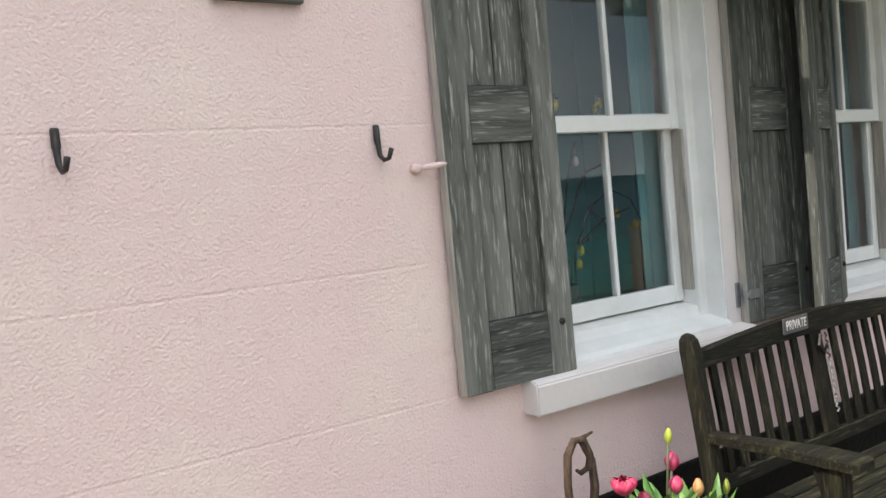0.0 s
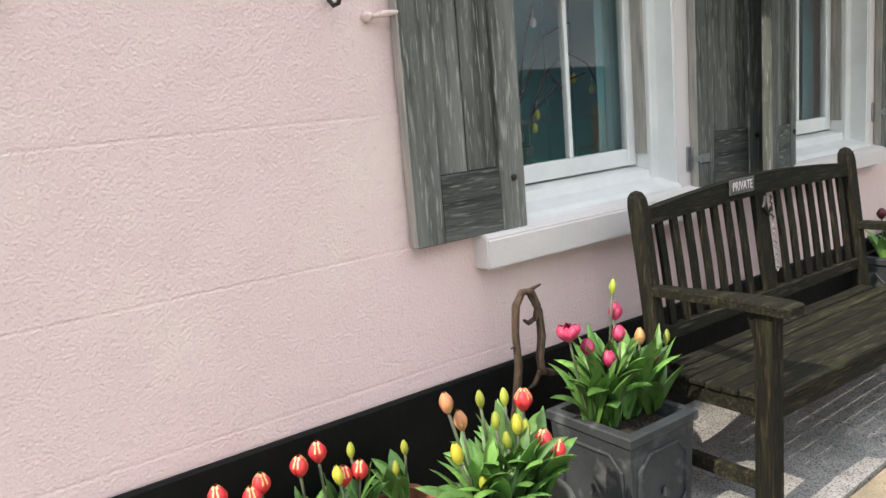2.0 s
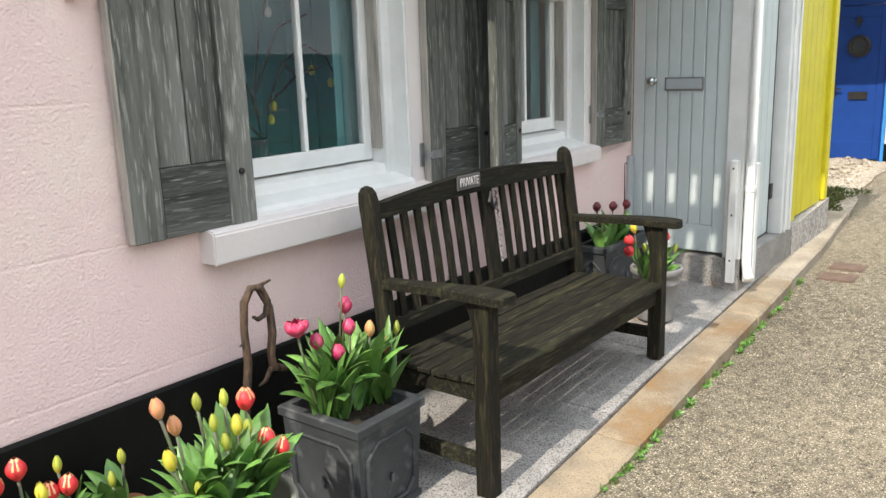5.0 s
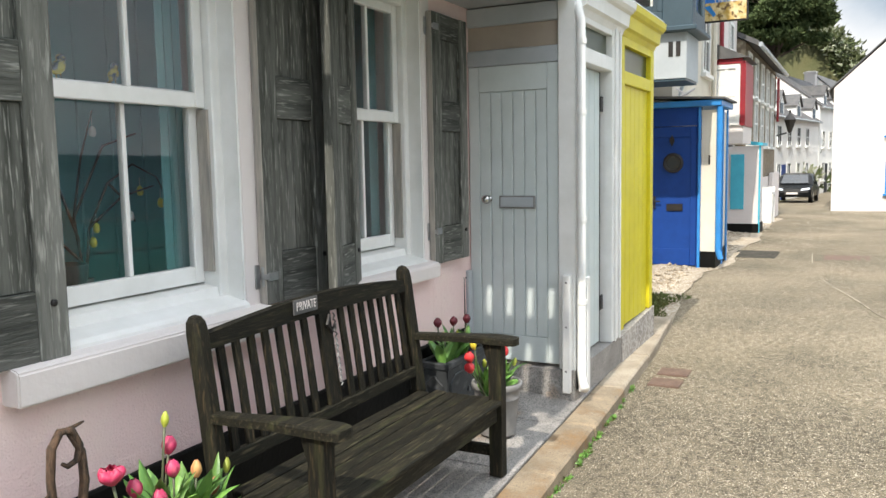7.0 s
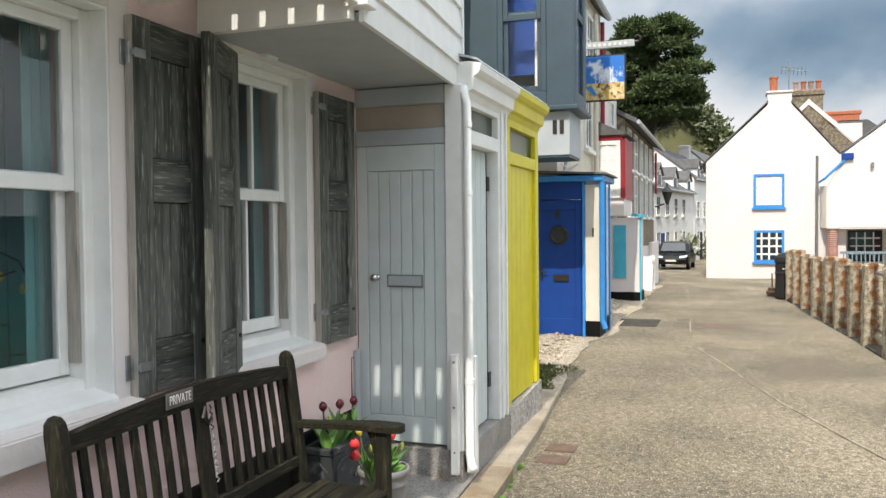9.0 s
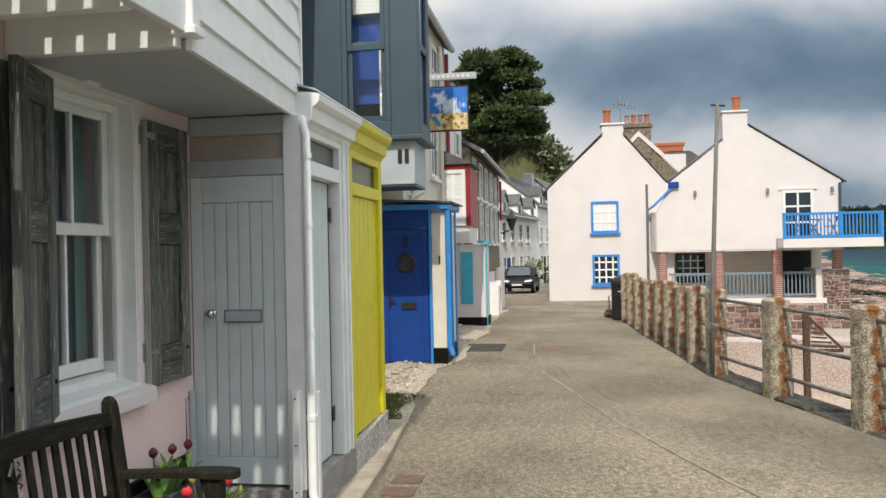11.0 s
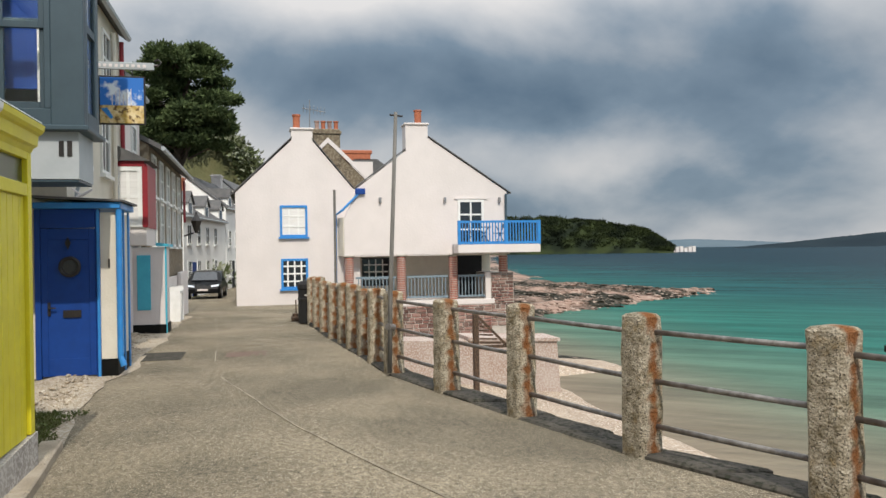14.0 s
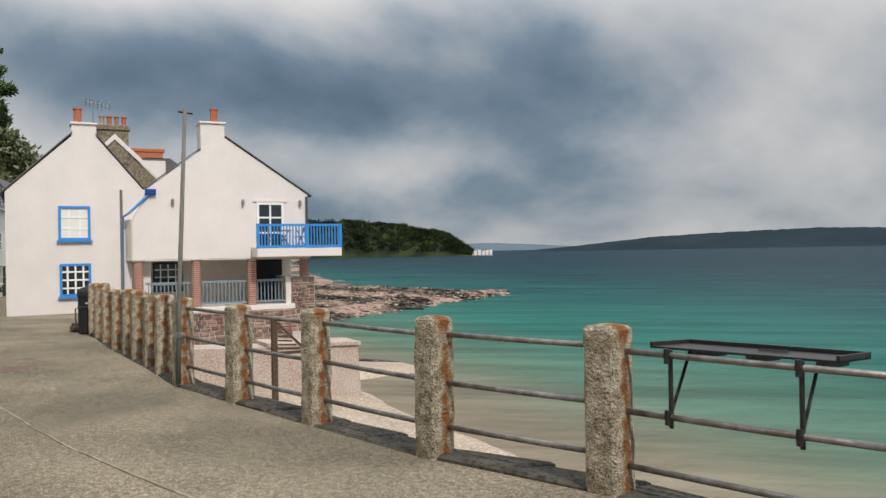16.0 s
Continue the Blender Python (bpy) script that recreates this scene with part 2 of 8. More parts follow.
M = {}
M["pink"] = surf("pink_masonry_paint", (0.82, 0.625, 0.595), 0.8, (0.77, 0.575, 0.555), 1.1, bump=0.0055, bscale=105, bump2=0.007, b2scale=6, mid=(0.83, 0.68, 0.62), mscale=2.2, mmix=(0.46, 0.72), fine=(0.70, 0.53, 0.505), fscale=34, fmix=(0.60, 0.80), world_space=True)
M["white"] = surf("white_gloss_paint", (0.80, 0.80, 0.78), 0.4, (0.72, 0.72, 0.69), 5, bump=0.0006, bscale=90)
M["whitewash"] = surf("white_masonry_paint", (0.70, 0.645, 0.622), 0.8, (0.65, 0.60, 0.577), 0.8, bump=0.006, bscale=12)
M["black"] = surf("black_bitumen_paint", (0.0035, 0.004, 0.0035), 0.6, (0.007, 0.007, 0.006), 6, bump=0.003, bscale=40, spec=0.15)
M["shutter"] = surf("weathered_grey_timber", (0.125, 0.128, 0.113), 0.88, (0.046, 0.049, 0.041), 5, 9, bump=0.006, bscale=26, stretch=(5, 5, 0.45), mix=(0.38, 0.62), mid=(0.19, 0.19, 0.172), mscale=1.4, mmix=(0.5, 0.7), fine=(0.30, 0.30, 0.27), fscale=20, fmix=(0.55, 0.72), rand=0.22, spec=0.25)
M["shutter_rail"] = surf("weathered_grey_timber_cross", (0.11, 0.113, 0.10), 0.88, (0.043, 0.046, 0.04), 5, 9, bump=0.006, bscale=26, stretch=(0.45, 5, 5), mix=(0.38, 0.62), mid=(0.165, 0.165, 0.15), mscale=1.4, mmix=(0.5, 0.7), fine=(0.26, 0.26, 0.235), fscale=20, fmix=(0.55, 0.74), rand=0.22, spec=0.25)
M["edge_wood"] = surf("pale_sawn_edge", (0.42, 0.38, 0.33), 0.8, (0.25, 0.24, 0.22), 9, bump=0.001, stretch=(5, 5, 0.5))
M["bench"] = surf("dark_damp_bench_timber", (0.017, 0.015, 0.009), 0.8, (0.008, 0.008, 0.005), 9, 7, bump=0.003, bscale=40, stretch=(0.6, 6, 6), mid=(0.05, 0.052, 0.022), mscale=3.0, mmix=(0.55, 0.75), fine=(0.07, 0.058, 0.034), fscale=16, fmix=(0.55, 0.78), rand=0.35, spec=0.2)
M["bench_up"] = surf("dark_bench_timber_upright", (0.016, 0.014, 0.009), 0.8, (0.008, 0.008, 0.005), 9, 7, bump=0.003, bscale=40, stretch=(6, 6, 0.6), mid=(0.045, 0.045, 0.02), mscale=3.0, mmix=(0.56, 0.75), fine=(0.075, 0.055, 0.028), fscale=16, fmix=(0.55, 0.78), rand=0.35, spec=0.2)
M["granite"] = surf("pale_granite_slab", (0.37, 0.345, 0.32), 0.75, (0.26, 0.245, 0.225), 3, bump=0.003, bscale=140, mid=(0.36, 0.21, 0.09), mscale=1.3, mmix=(0.60, 0.74), fine=(0.085, 0.082, 0.08), fscale=135, fmix=(0.50, 0.62), grit=0.25, gscale=9.0, rand=0.1, world_space=True)
M["kerb"] = surf("ochre_stained_granite", (0.34, 0.265, 0.175), 0.85, (0.19, 0.155, 0.11), 5, bump=0.006, bscale=70, bump2=0.01, b2scale=16, mid=(0.27, 0.15, 0.055), mscale=2.5, mmix=(0.5, 0.68), fine=(0.15, 0.12, 0.085), fscale=150, fmix=(0.52, 0.68), rand=0.14)
M["pale_kerb"] = surf("pale_sandy_kerb", (0.42, 0.36, 0.275), 0.85, (0.29, 0.24, 0.175), 4, bump=0.005, bscale=60, fine=(0.16, 0.13, 0.10), fscale=120, fmix=(0.54, 0.68), rand=0.12)
M["asphalt"] = surf("worn_asphalt_with_chippings", (0.125, 0.106, 0.074), 0.92, (0.27, 0.225, 0.157), 0.42, 9, bump=0.012, bscale=110, bump2=0.016, b2scale=26, grit=0.55, gscale=15.0, mid=(0.052, 0.045, 0.033), mscale=55, mmix=(0.50, 0.68), fine=(0.52, 0.46, 0.36), fscale=115, fmix=(0.54, 0.66), world_space=True, spec=0.12, mix=(0.40, 0.64))
M["concrete"] = surf("rough_concrete", (0.38, 0.35, 0.31), 0.9, (0.25, 0.225, 0.2), 2.2, bump=0.006, bscale=30, fine=(0.5, 0.47, 0.43), fscale=40)
M["grey_paint"] = surf("pale_grey_door_paint", (0.58, 0.635, 0.63), 0.5, (0.53, 0.585, 0.575), 4, bump=0.0004, bscale=80)
M["yellow"] = surf("lemon_yellow_paint", (0.68, 0.595, 0.022), 0.45, (0.6, 0.52, 0.02), 5, bump=0.0004)
M["blue"] = surf("royal_blue_paint", (0.007, 0.050, 0.25), 0.5, (0.006, 0.042, 0.215), 5, spec=0.3)
M["sky_blue"] = surf("bright_blue_paint", (0.03, 0.24, 0.60), 0.45, (0.03, 0.2, 0.52), 5)
M["cyan"] = surf("turquoise_paint", (0.06, 0.42, 0.55), 0.5, (0.05, 0.36, 0.5), 5)
M["slate_blue"] = surf("dark_slate_blue_paint", (0.045, 0.075, 0.095), 0.45, (0.038, 0.064, 0.082), 5)
M["pale_blue"] = surf("pale_blue_grey_paint", (0.42, 0.45, 0.47), 0.55, (0.37, 0.4, 0.42), 4)
M["red"] = surf("crimson_paint", (0.28, 0.012, 0.02), 0.5, (0.22, 0.01, 0.02), 5)
M["cream"] = surf("cream_masonry_paint", (0.70, 0.65, 0.55), 0.8, (0.6, 0.55, 0.46), 1.2, bump=0.004, bscale=25)
M["brownstone"] = surf("brown_stone_render", (0.17, 0.13, 0.085), 0.9, (0.11, 0.085, 0.06), 2, bump=0.01, bscale=14, fine=(0.24, 0.2, 0.14), fscale=9)
M["slate"] = surf("grey_roof_slate", (0.115, 0.11, 0.105), 0.7, (0.07, 0.07, 0.072), 3, bump=0.006, bscale=16)
M["terracotta"] = surf("terracotta", (0.42, 0.13, 0.06), 0.75, (0.32, 0.10, 0.05), 9, bump=0.001)
M["terracotta_pl"] = surf("faded_terracotta_plastic", (0.30, 0.115, 0.062), 0.55, (0.25, 0.098, 0.055), 9, bump=0.0006)
M["pot_stone"] = surf("stone_coloured_plastic", (0.22, 0.208, 0.168), 0.6, (0.18, 0.17, 0.14), 8, bump=0.0006)
M["pot_grey"] = surf("grey_plastic", (0.24, 0.235, 0.225), 0.55, (0.18, 0.175, 0.17), 8)
M["lead"] = surf("lead_grey_fibreglass", (0.052, 0.056, 0.058), 0.55, (0.03, 0.033, 0.035), 6, 6, bump=0.0015, bscale=50, fine=(0.13, 0.135, 0.135), fscale=12, fmix=(0.56, 0.75), spec=0.3)
M["soil"] = surf("dark_potting_soil", (0.022, 0.015, 0.010), 0.95, (0.04, 0.028, 0.018), 30, bump=0.02, bscale=60)
M["leaf"] = surf("tulip_leaf_green", (0.15, 0.29, 0.058), 0.42, (0.075, 0.175, 0.042), 9, 3, bump=0.0008, bscale=80, stretch=(3, 3, 0.5), rand=0.4)
M["stem"] = surf("tulip_stem", (0.10, 0.14, 0.06), 0.5, (0.08, 0.07, 0.05), 12)
M["petal_red"] = surf("red_petal_yellow_rim", (0.60, 0.022, 0.03), 0.5, (0.68, 0.05, 0.05), 20, stretch=(3, 3, 1), rand=0.15)
M["petal_rim"] = surf("pale_petal_rim", (0.76, 0.38, 0.13), 0.5, (0.78, 0.50, 0.26), 30)
M["petal_yellow"] = surf("yellow_petal", (0.72, 0.56, 0.04), 0.5, (0.5, 0.48, 0.06), 16, rand=0.15)
M["petal_pink"] = surf("deep_pink_petal", (0.50, 0.02, 0.11), 0.5, (0.55, 0.09, 0.15), 18, stretch=(3, 3, 1), rand=0.2)
M["petal_peach"] = surf("peach_petal", (0.62, 0.24, 0.13), 0.5, (0.5, 0.28, 0.1), 18, rand=0.2)
M["bud"] = surf("green_yellow_bud", (0.30, 0.36, 0.05), 0.5, (0.42, 0.42, 0.05), 14, rand=0.25)
M["petal_dark"] = surf("maroon_petal", (0.09, 0.006, 0.015), 0.5, (0.13, 0.01, 0.02), 14)
M["iron"] = surf("black_wrought_iron", (0.012, 0.011, 0.011), 0.45, (0.02, 0.016, 0.014), 20, bump=0.0015, bscale=80)
M["steel"] = surf("dull_zinc_steel", (0.42, 0.42, 0.42), 0.42, (0.3, 0.3, 0.3), 20, metal=0.9)
M["chrome"] = surf("polished_steel", (0.6, 0.6, 0.6), 0.12, metal=1.0)
M["rail"] = surf("weathered_galvanised_tube", (0.26, 0.245, 0.23), 0.42, (0.12, 0.105, 0.092), 10, metal=0.4, bump=0.001)
M["post"] = surf("lichened_granite", (0.52, 0.455, 0.35), 0.95, (0.22, 0.18, 0.115), 9, 8, bump=0.03, bscale=48, bump2=0.03, b2scale=14, mix=(0.40, 0.66), mid=(0.28, 0.185, 0.07), mscale=3.0, mmix=(0.52, 0.66), fine=(0.06, 0.052, 0.04), fscale=80, fmix=(0.55, 0.66), rand=0.16, spec=0.2)
# Coping is darkened to carry the shadow along the seawall top.
M["coping"] = surf("coping_stone_with_shade", (0.055, 0.05, 0.043), 0.95, (0.10, 0.09, 0.075), 3, bump=0.02, bscale=16, fine=(0.03, 0.032, 0.022), fscale=20, fmix=(0.5, 0.64), spec=0.15)
M["driftwood"] = surf("driftwood", (0.105, 0.062, 0.036), 0.85, (0.03, 0.02, 0.013), 14, bump=0.01, bscale=30, stretch=(3, 3, 1), mix=(0.4, 0.6))
M["brick"] = surf("red_brick", (0.36, 0.10, 0.06), 0.9, (0.26, 0.075, 0.05), 5, bump=0.003, rand=0.2)
M["joint"] = surf("worn_joint_filler", (0.40, 0.35, 0.265), 0.95, (0.24, 0.21, 0.16), 2.2, bump=0.002, bscale=60, world_space=True, spec=0.1, mix=(0.42, 0.56))
M["petal_crimson"] = surf("crimson_double_petal", (0.42, 0.012, 0.07), 0.5, (0.50, 0.06, 0.12), 22, stretch=(3, 3, 1), rand=0.15)
M["slip"] = surf("pink_stained_concrete", (0.42, 0.34, 0.30), 0.9, (0.30, 0.19, 0.145), 0.9, 7, bump=0.006, bscale=30, fine=(0.48, 0.42, 0.37), fscale=20)
M["mortar"] = surf("pale_mortar", (0.5, 0.46, 0.41), 0.95, (0.42, 0.38, 0.34), 10)
M["redstone"] = surf("red_rubble_stone", (0.17, 0.075, 0.06), 0.92, (0.26, 0.19, 0.16), 1.7, bump=0.02, bscale=14, rand=0.5)
M["sand"] = surf("shingle_and_sand", (0.38, 0.295, 0.215), 0.95, (0.26, 0.19, 0.137), 0.5, bump=0.03, bscale=14, grit=0.4, gscale=9.0, fine=(0.52, 0.45, 0.37), fscale=16, fmix=(0.5, 0.62))
M["rock"] = surf("wet_shore_rock", (0.30, 0.205, 0.16), 0.9, (0.022, 0.021, 0.014), 0.13, 9, bump=0.12, bscale=2.4, stretch=(0.55, 1.4, 1), mix=(0.44, 0.54), fine=(0.42, 0.33, 0.27), fscale=1.8, fmix=(0.56, 0.68), spec=0.2, world_space=True)
M["grass"] = surf("grass_and_moss", (0.095, 0.13, 0.03), 0.95, (0.13, 0.13, 0.05), 8, bump=0.01, bscale=60)
M["earth"] = surf("sandy_gravel", (0.38, 0.31, 0.22), 0.95, (0.24, 0.19, 0.13), 2.5, bump=0.012, bscale=35, fine=(0.5, 0.44, 0.36), fscale=35)
M["needle"] = surf("dark_pine_foliage", (0.095, 0.125, 0.05), 0.9, (0.042, 0.062, 0.028), 1.1, rand=0.3, spec=0.1)
M["bark"] = surf("pine_bark", (0.10, 0.075, 0.055), 0.95, (0.06, 0.045, 0.035), 6, bump=0.02, bscale=9)
M["bush"] = surf("hillside_scrub", (0.055, 0.08, 0.025), 0.95, (0.09, 0.10, 0.04), 0.6, bump=0.1, bscale=2)
M["hill"] = surf("hillside_grass_and_bracken", (0.10, 0.095, 0.04), 0.95, (0.055, 0.07, 0.025), 0.12, bump=0.3, bscale=0.8)
M["headland"] = surf("wooded_headland", (0.020, 0.028, 0.013), 0.95, (0.040, 0.052, 0.018), 0.012, 8, bump=2.0, bscale=0.09, fine=(0.012, 0.017, 0.010), fscale=0.05, fmix=(0.42, 0.6), spec=0.05)
# Distance haze is painted into the bluish colours of both far shores.
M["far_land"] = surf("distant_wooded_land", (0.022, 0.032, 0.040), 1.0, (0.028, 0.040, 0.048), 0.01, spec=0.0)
M["farther_land"] = surf("haze_tinted_far_land", (0.10, 0.135, 0.16), 1.0, (0.11, 0.145, 0.17), 0.01, spec=0.0)
M["cliff"] = surf("red_earth_cliff", (0.30, 0.14, 0.08), 0.95, (0.20, 0.12, 0.07), 0.05)
# Boarding colour carries the teal sky and sea reflection of the panes.
M["interior"] = surf("boarding_with_reflection_tint", (0.22, 0.45, 0.45), 0.6, (0.18, 0.39, 0.40), 2)
# Room dimness is put into this dark plaster colour.
M["room"] = surf("room_plaster_with_dimness", (0.16, 0.19, 0.20), 0.9)
# Near-black: painted shade in openings, and dark paint on doors and frames.
M["dark"] = surf("near_black_shade_and_paint", (0.02, 0.022, 0.025), 0.8)
M["beige"] = surf("beige_panel", (0.40, 0.345, 0.285), 0.7, (0.35, 0.30, 0.25), 4)
M["car"] = surf("black_car_paint", (0.006, 0.007, 0.008), 0.25, (0.008, 0.009, 0.01), 3, spec=0.12)
M["rubber"] = surf("black_rubber", (0.012, 0.012, 0.012), 0.8)
M["blind"] = surf("white_blind", (0.75, 0.74, 0.72), 0.8, (0.65, 0.64, 0.62), 5, stretch=(0.3, 0.3, 6))
M["rust"] = surf("rusty_cover", (0.115, 0.07, 0.05), 0.8, (0.17, 0.11, 0.08), 9, bump=0.004, bscale=70)


def glass_material(name, tint, rough=0.0):
    mt = bpy.data.materials.new(name)
    mt.use_nodes = True
    p = mt.node_tree.nodes["Principled BSDF"]
    p.inputs["Base Color"].default_value = (*tint, 1)
    p.inputs["Transmission Weight"].default_value = 1.0
    p.inputs["Roughness"].default_value = rough
    p.inputs["IOR"].default_value = 1.5
    return mt


M["glass"] = glass_material("window_glass", (0.93, 0.97, 0.97))
M["frosted"] = glass_material("obscured_green_glass", (0.24, 0.32, 0.19), 0.3)
# Cottage white is raised above the other whitewash to stand for sunlight.
M["cottage"] = surf("limewash_raised_for_sun", (0.86, 0.85, 0.82), 0.8, (0.78, 0.77, 0.74), 0.6, bump=0.006, bscale=9)
M["rail_blue"] = surf("grey_blue_paint", (0.19, 0.25, 0.29), 0.5, (0.16, 0.21, 0.25), 5)
M["darkglass"] = surf("dark_window_glass", (0.02, 0.025, 0.03), 0.06, (0.03, 0.035, 0.04), 2, spec=0.8)


def rust_runs(mt):
    """Iron stains down the middle of the two faces that the rails enter."""
    nt, ln = mt.node_tree.nodes, mt.node_tree.links
    p = nt["Principled BSDF"]
    src = p.inputs["Base Color"].links[0].from_socket
    tc = nt.new("ShaderNodeTexCoord")
    sp = nt.new("ShaderNodeSeparateXYZ")
    ln.new(tc.outputs["Object"], sp.inputs[0])
    nz = nt.new("ShaderNodeTexNoise")
    nz.inputs["Scale"].default_value, nz.inputs["Detail"].default_value = 7.0, 5.0
    ln.new(tc.outputs["Object"], nz.inputs["Vector"])
    ab = nt.new("ShaderNodeMath")
    ab.operation = "ABSOLUTE"
    ln.new(sp.outputs["Y"], ab.inputs[0])
    ma = nt.new("ShaderNodeMath")
    ma.operation = "MULTIPLY_ADD"
    ma.inputs[1].default_value = 0.30
    ln.new(nz.outputs["Fac"], ma.inputs[0])
    ln.new(ab.outputs[0], ma.inputs[2])
    r = nt.new("ShaderNodeMapRange")
    r.inputs["From Min"].default_value, r.inputs["From Max"].default_value = 0.222, 0.15
    r.inputs["To Max"].default_value = 0.95
    ln.new(ma.outputs[0], r.inputs["Value"])
    m = nt.new("ShaderNodeMix")
    m.data_type = "RGBA"
    m.inputs["B"].default_value = (0.19, 0.07, 0.02, 1)
    ln.new(src, m.inputs["A"])
    ln.new(r.outputs[0], m.inputs["Factor"])
    ln.new(m.outputs["Result"], p.inputs["Base Color"])


rust_runs(M["post"])


# ---- ground, sea, far land ----
SEA = -3.0
FENCE = [(-9.0, -8.9), (1.25, -5.55), (3.35, -4.84), (5.45, -4.13), (7.06, -3.46), (8.93, -2.97), (10.64, -2.53), (12.38, -2.12), (13.6, -2.04), (14.6, -1.97), (15.55, -1.88),
         (16.5, -1.80), (17.55, -1.70), (18.85, -1.61), (20.2, -1.55), (21.5, -1.50), (22.9, -1.62), (24.4, -1.9)]


def road_z(x):
    return 0.0 if x < 20 else -0.021 * (x - 20) if x < 48 else -0.59


def edge_y(x):
    """The seaward edge of the road."""
    pts = FENCE + [(30.0, -3.2), (34.0, -3.4), (400.0, -3.4)]
    for (a, b), (c, d) in zip(pts, pts[1:]):
        if x <= c:
            return b + (d - b) * (x - a) / (c - a) if x >= a else b
    return pts[-1][1]


def wave(x, y):
    """Cheap smooth unevenness for land forms."""
    return (np.sin(x * 0.9 + 1.3 * np.sin(y * 0.6)) + np.sin(y * 1.3 + 1.7 * np.sin(x * 0.45)) + 0.6 * np.sin(2.7 * x + 1.1 * y) + 0.5 * np.sin(3.3 * y - 1.9 * x)) / 3.0


def sheet(name, xs, ys, height, material, label, category, smooth=True):
    n, k = len(xs), len(ys)
    vs = [(x, y, float(height(x, y))) for x in xs for y in ys]
    fs = [(i * k + j, (i + 1) * k + j, (i + 1) * k + j + 1, i * k + j + 1) for i in range(n - 1) for j in range(k - 1)]
    me = bpy.data.meshes.new(name)
    me.from_pydata(vs, [], fs)
    me.materials.append(material)
    for p in me.polygons:
        p.use_smooth = smooth
    return tagged(new(name, me), label, category, kind="structure")


# road: follows the houses on one side and the railing on the other
xs = [-30 + 1.0 * i for i in range(120)] + [92 + 8 * i for i in range(10)]
road = Bm()
rings = []
for x in xs:
    near = min(9.0, 1.34 + max(0, x - 3) * 0.06) + 4.0
    e0 = edge_y(x) - 0.08
    rings.append([(x, e0 + (near - e0) * f, road_z(x) + 0.018 * wave(x * 0.5, f * 6) * (0.3 if x < 12 else 1.0)) for f in [k / 14 for k in range(15)]])
road.loft(rings, close=False, caps=False)
solid("road", road, M["asphalt"], "worn grey asphalt lane with pale chippings", "road", kind="structure", smooth=True)

# seawall under the railing, with rough coping stones
wallm = Bm()
for (a, b), (c, d) in zip(FENCE, FENCE[1:]):
    wallm.prism([(a, b - 0.22, -3.6), (c, d - 0.22, -3.6), (c, d - 0.22, -0.03), (a, b - 0.22, -0.03)], 0, (0.05, 0.29, 0))
seawall = solid("seawall", wallm, M["redstone"], "rubble stone seawall below the promenade", "seawall", kind="structure")

# beach and rocks: one sheet
def reef_edge(x):
    """Where the reef meets the water, as a y for each x."""
    return float(np.interp(x, (36, 50, 56, 60, 67, 74, 82, 90, 100, 112, 140, 190, 280, 500, 900), (-12.5, -15.0, -21.0, -27.0, -35.0, -45.5, -48.5, -46.0, -43.5, -43.0, -49.0, -60.0, -84.0, -150.0, -280.0)))


def beach_z(x, y):
    off = edge_y(x) - y
    z = -1.75 - 0.118 * max(0.0, off - 0.4)
    if x < 30:
        z = max(z, -2.9) if y > -9.6 else min(z, -2.9 - 0.2 * (-9.6 - y))
    z += 0.05 * wave(x * 0.8, y * 0.8)
    if x > 34:
        edge = y - reef_edge(x)
        r = np.clip(edge / 5.0, -1.2, 1.0)
        z2 = SEA - 0.16 + 0.34 * r + 0.15 * wave(x * 0.55, y * 0.7) + 0.13 * wave(x * 1.6 + 3, y * 1.9) + 0.05 * wave(x * 3.1, y * 3.7)
        if y > -16:
            z2 += 0.05 * (y + 16)
        z = z2 if edge > -6 else SEA - 0.9
    return max(z, -6.0)


bx = list(np.arange(-30, 34, 1.0)) + list(np.arange(34, 115, 0.7)) + list(np.arange(115, 340, 4.0)) + list(np.arange(340, 900, 30.0))
by = list(-330 + np.arange(0, 25) * 10.0) + list(np.arange(-80, -50, 1.2)) + list(np.arange(-50, -1.2, 0.55)) + [-1.0]


def beach_h(x, y):
    z = beach_z(x, y)
    return z if y < edge_y(x) - 0.2 else -1.9


beach = sheet("beach", bx, by, beach_h, M["sand"], "pale shingle beach with a dark low-tide reef", "beach")
beach.data.materials.append(M["rock"])
for p in beach.data.polygons:
    c = p.center
    p.material_index = 1 if c.x > 33 else 0

# sea: shallow turquoise over sand, deep teal further out
sea_mat = bpy.data.materials.new("sea_water")
sea_mat.use_nodes = True
nt, ln = sea_mat.node_tree.nodes, sea_mat.node_tree.links
nt.remove(nt["Principled BSDF"])
body = nt.new("ShaderNodeBsdfDiffuse")
gloss = nt.new("ShaderNodeBsdfGlossy")
gloss.inputs["Roughness"].default_value = 0.22
sheen = nt.new("ShaderNodeFresnel")
sheen.inputs["IOR"].default_value = 1.33
keep = nt.new("ShaderNodeMapRange")
keep.inputs["From Max"].default_value, keep.inputs["To Max"].default_value = 0.6, 0.13
ln.new(sheen.outputs[0], keep.inputs["Value"])
water_mix = nt.new("ShaderNodeMixShader")
ln.new(keep.outputs[0], water_mix.inputs["Fac"])
ln.new(body.outputs[0], water_mix.inputs[1])
ln.new(gloss.outputs[0], water_mix.inputs[2])
ln.new(water_mix.outputs[0], nt["Material Output"].inputs["Surface"])
ge = nt.new("ShaderNodeNewGeometry")
sp = nt.new("ShaderNodeSeparateXYZ")
ln.new(ge.outputs["Position"], sp.inputs[0])
off = nt.new("ShaderNodeMath")
off.operation = "MULTIPLY_ADD"
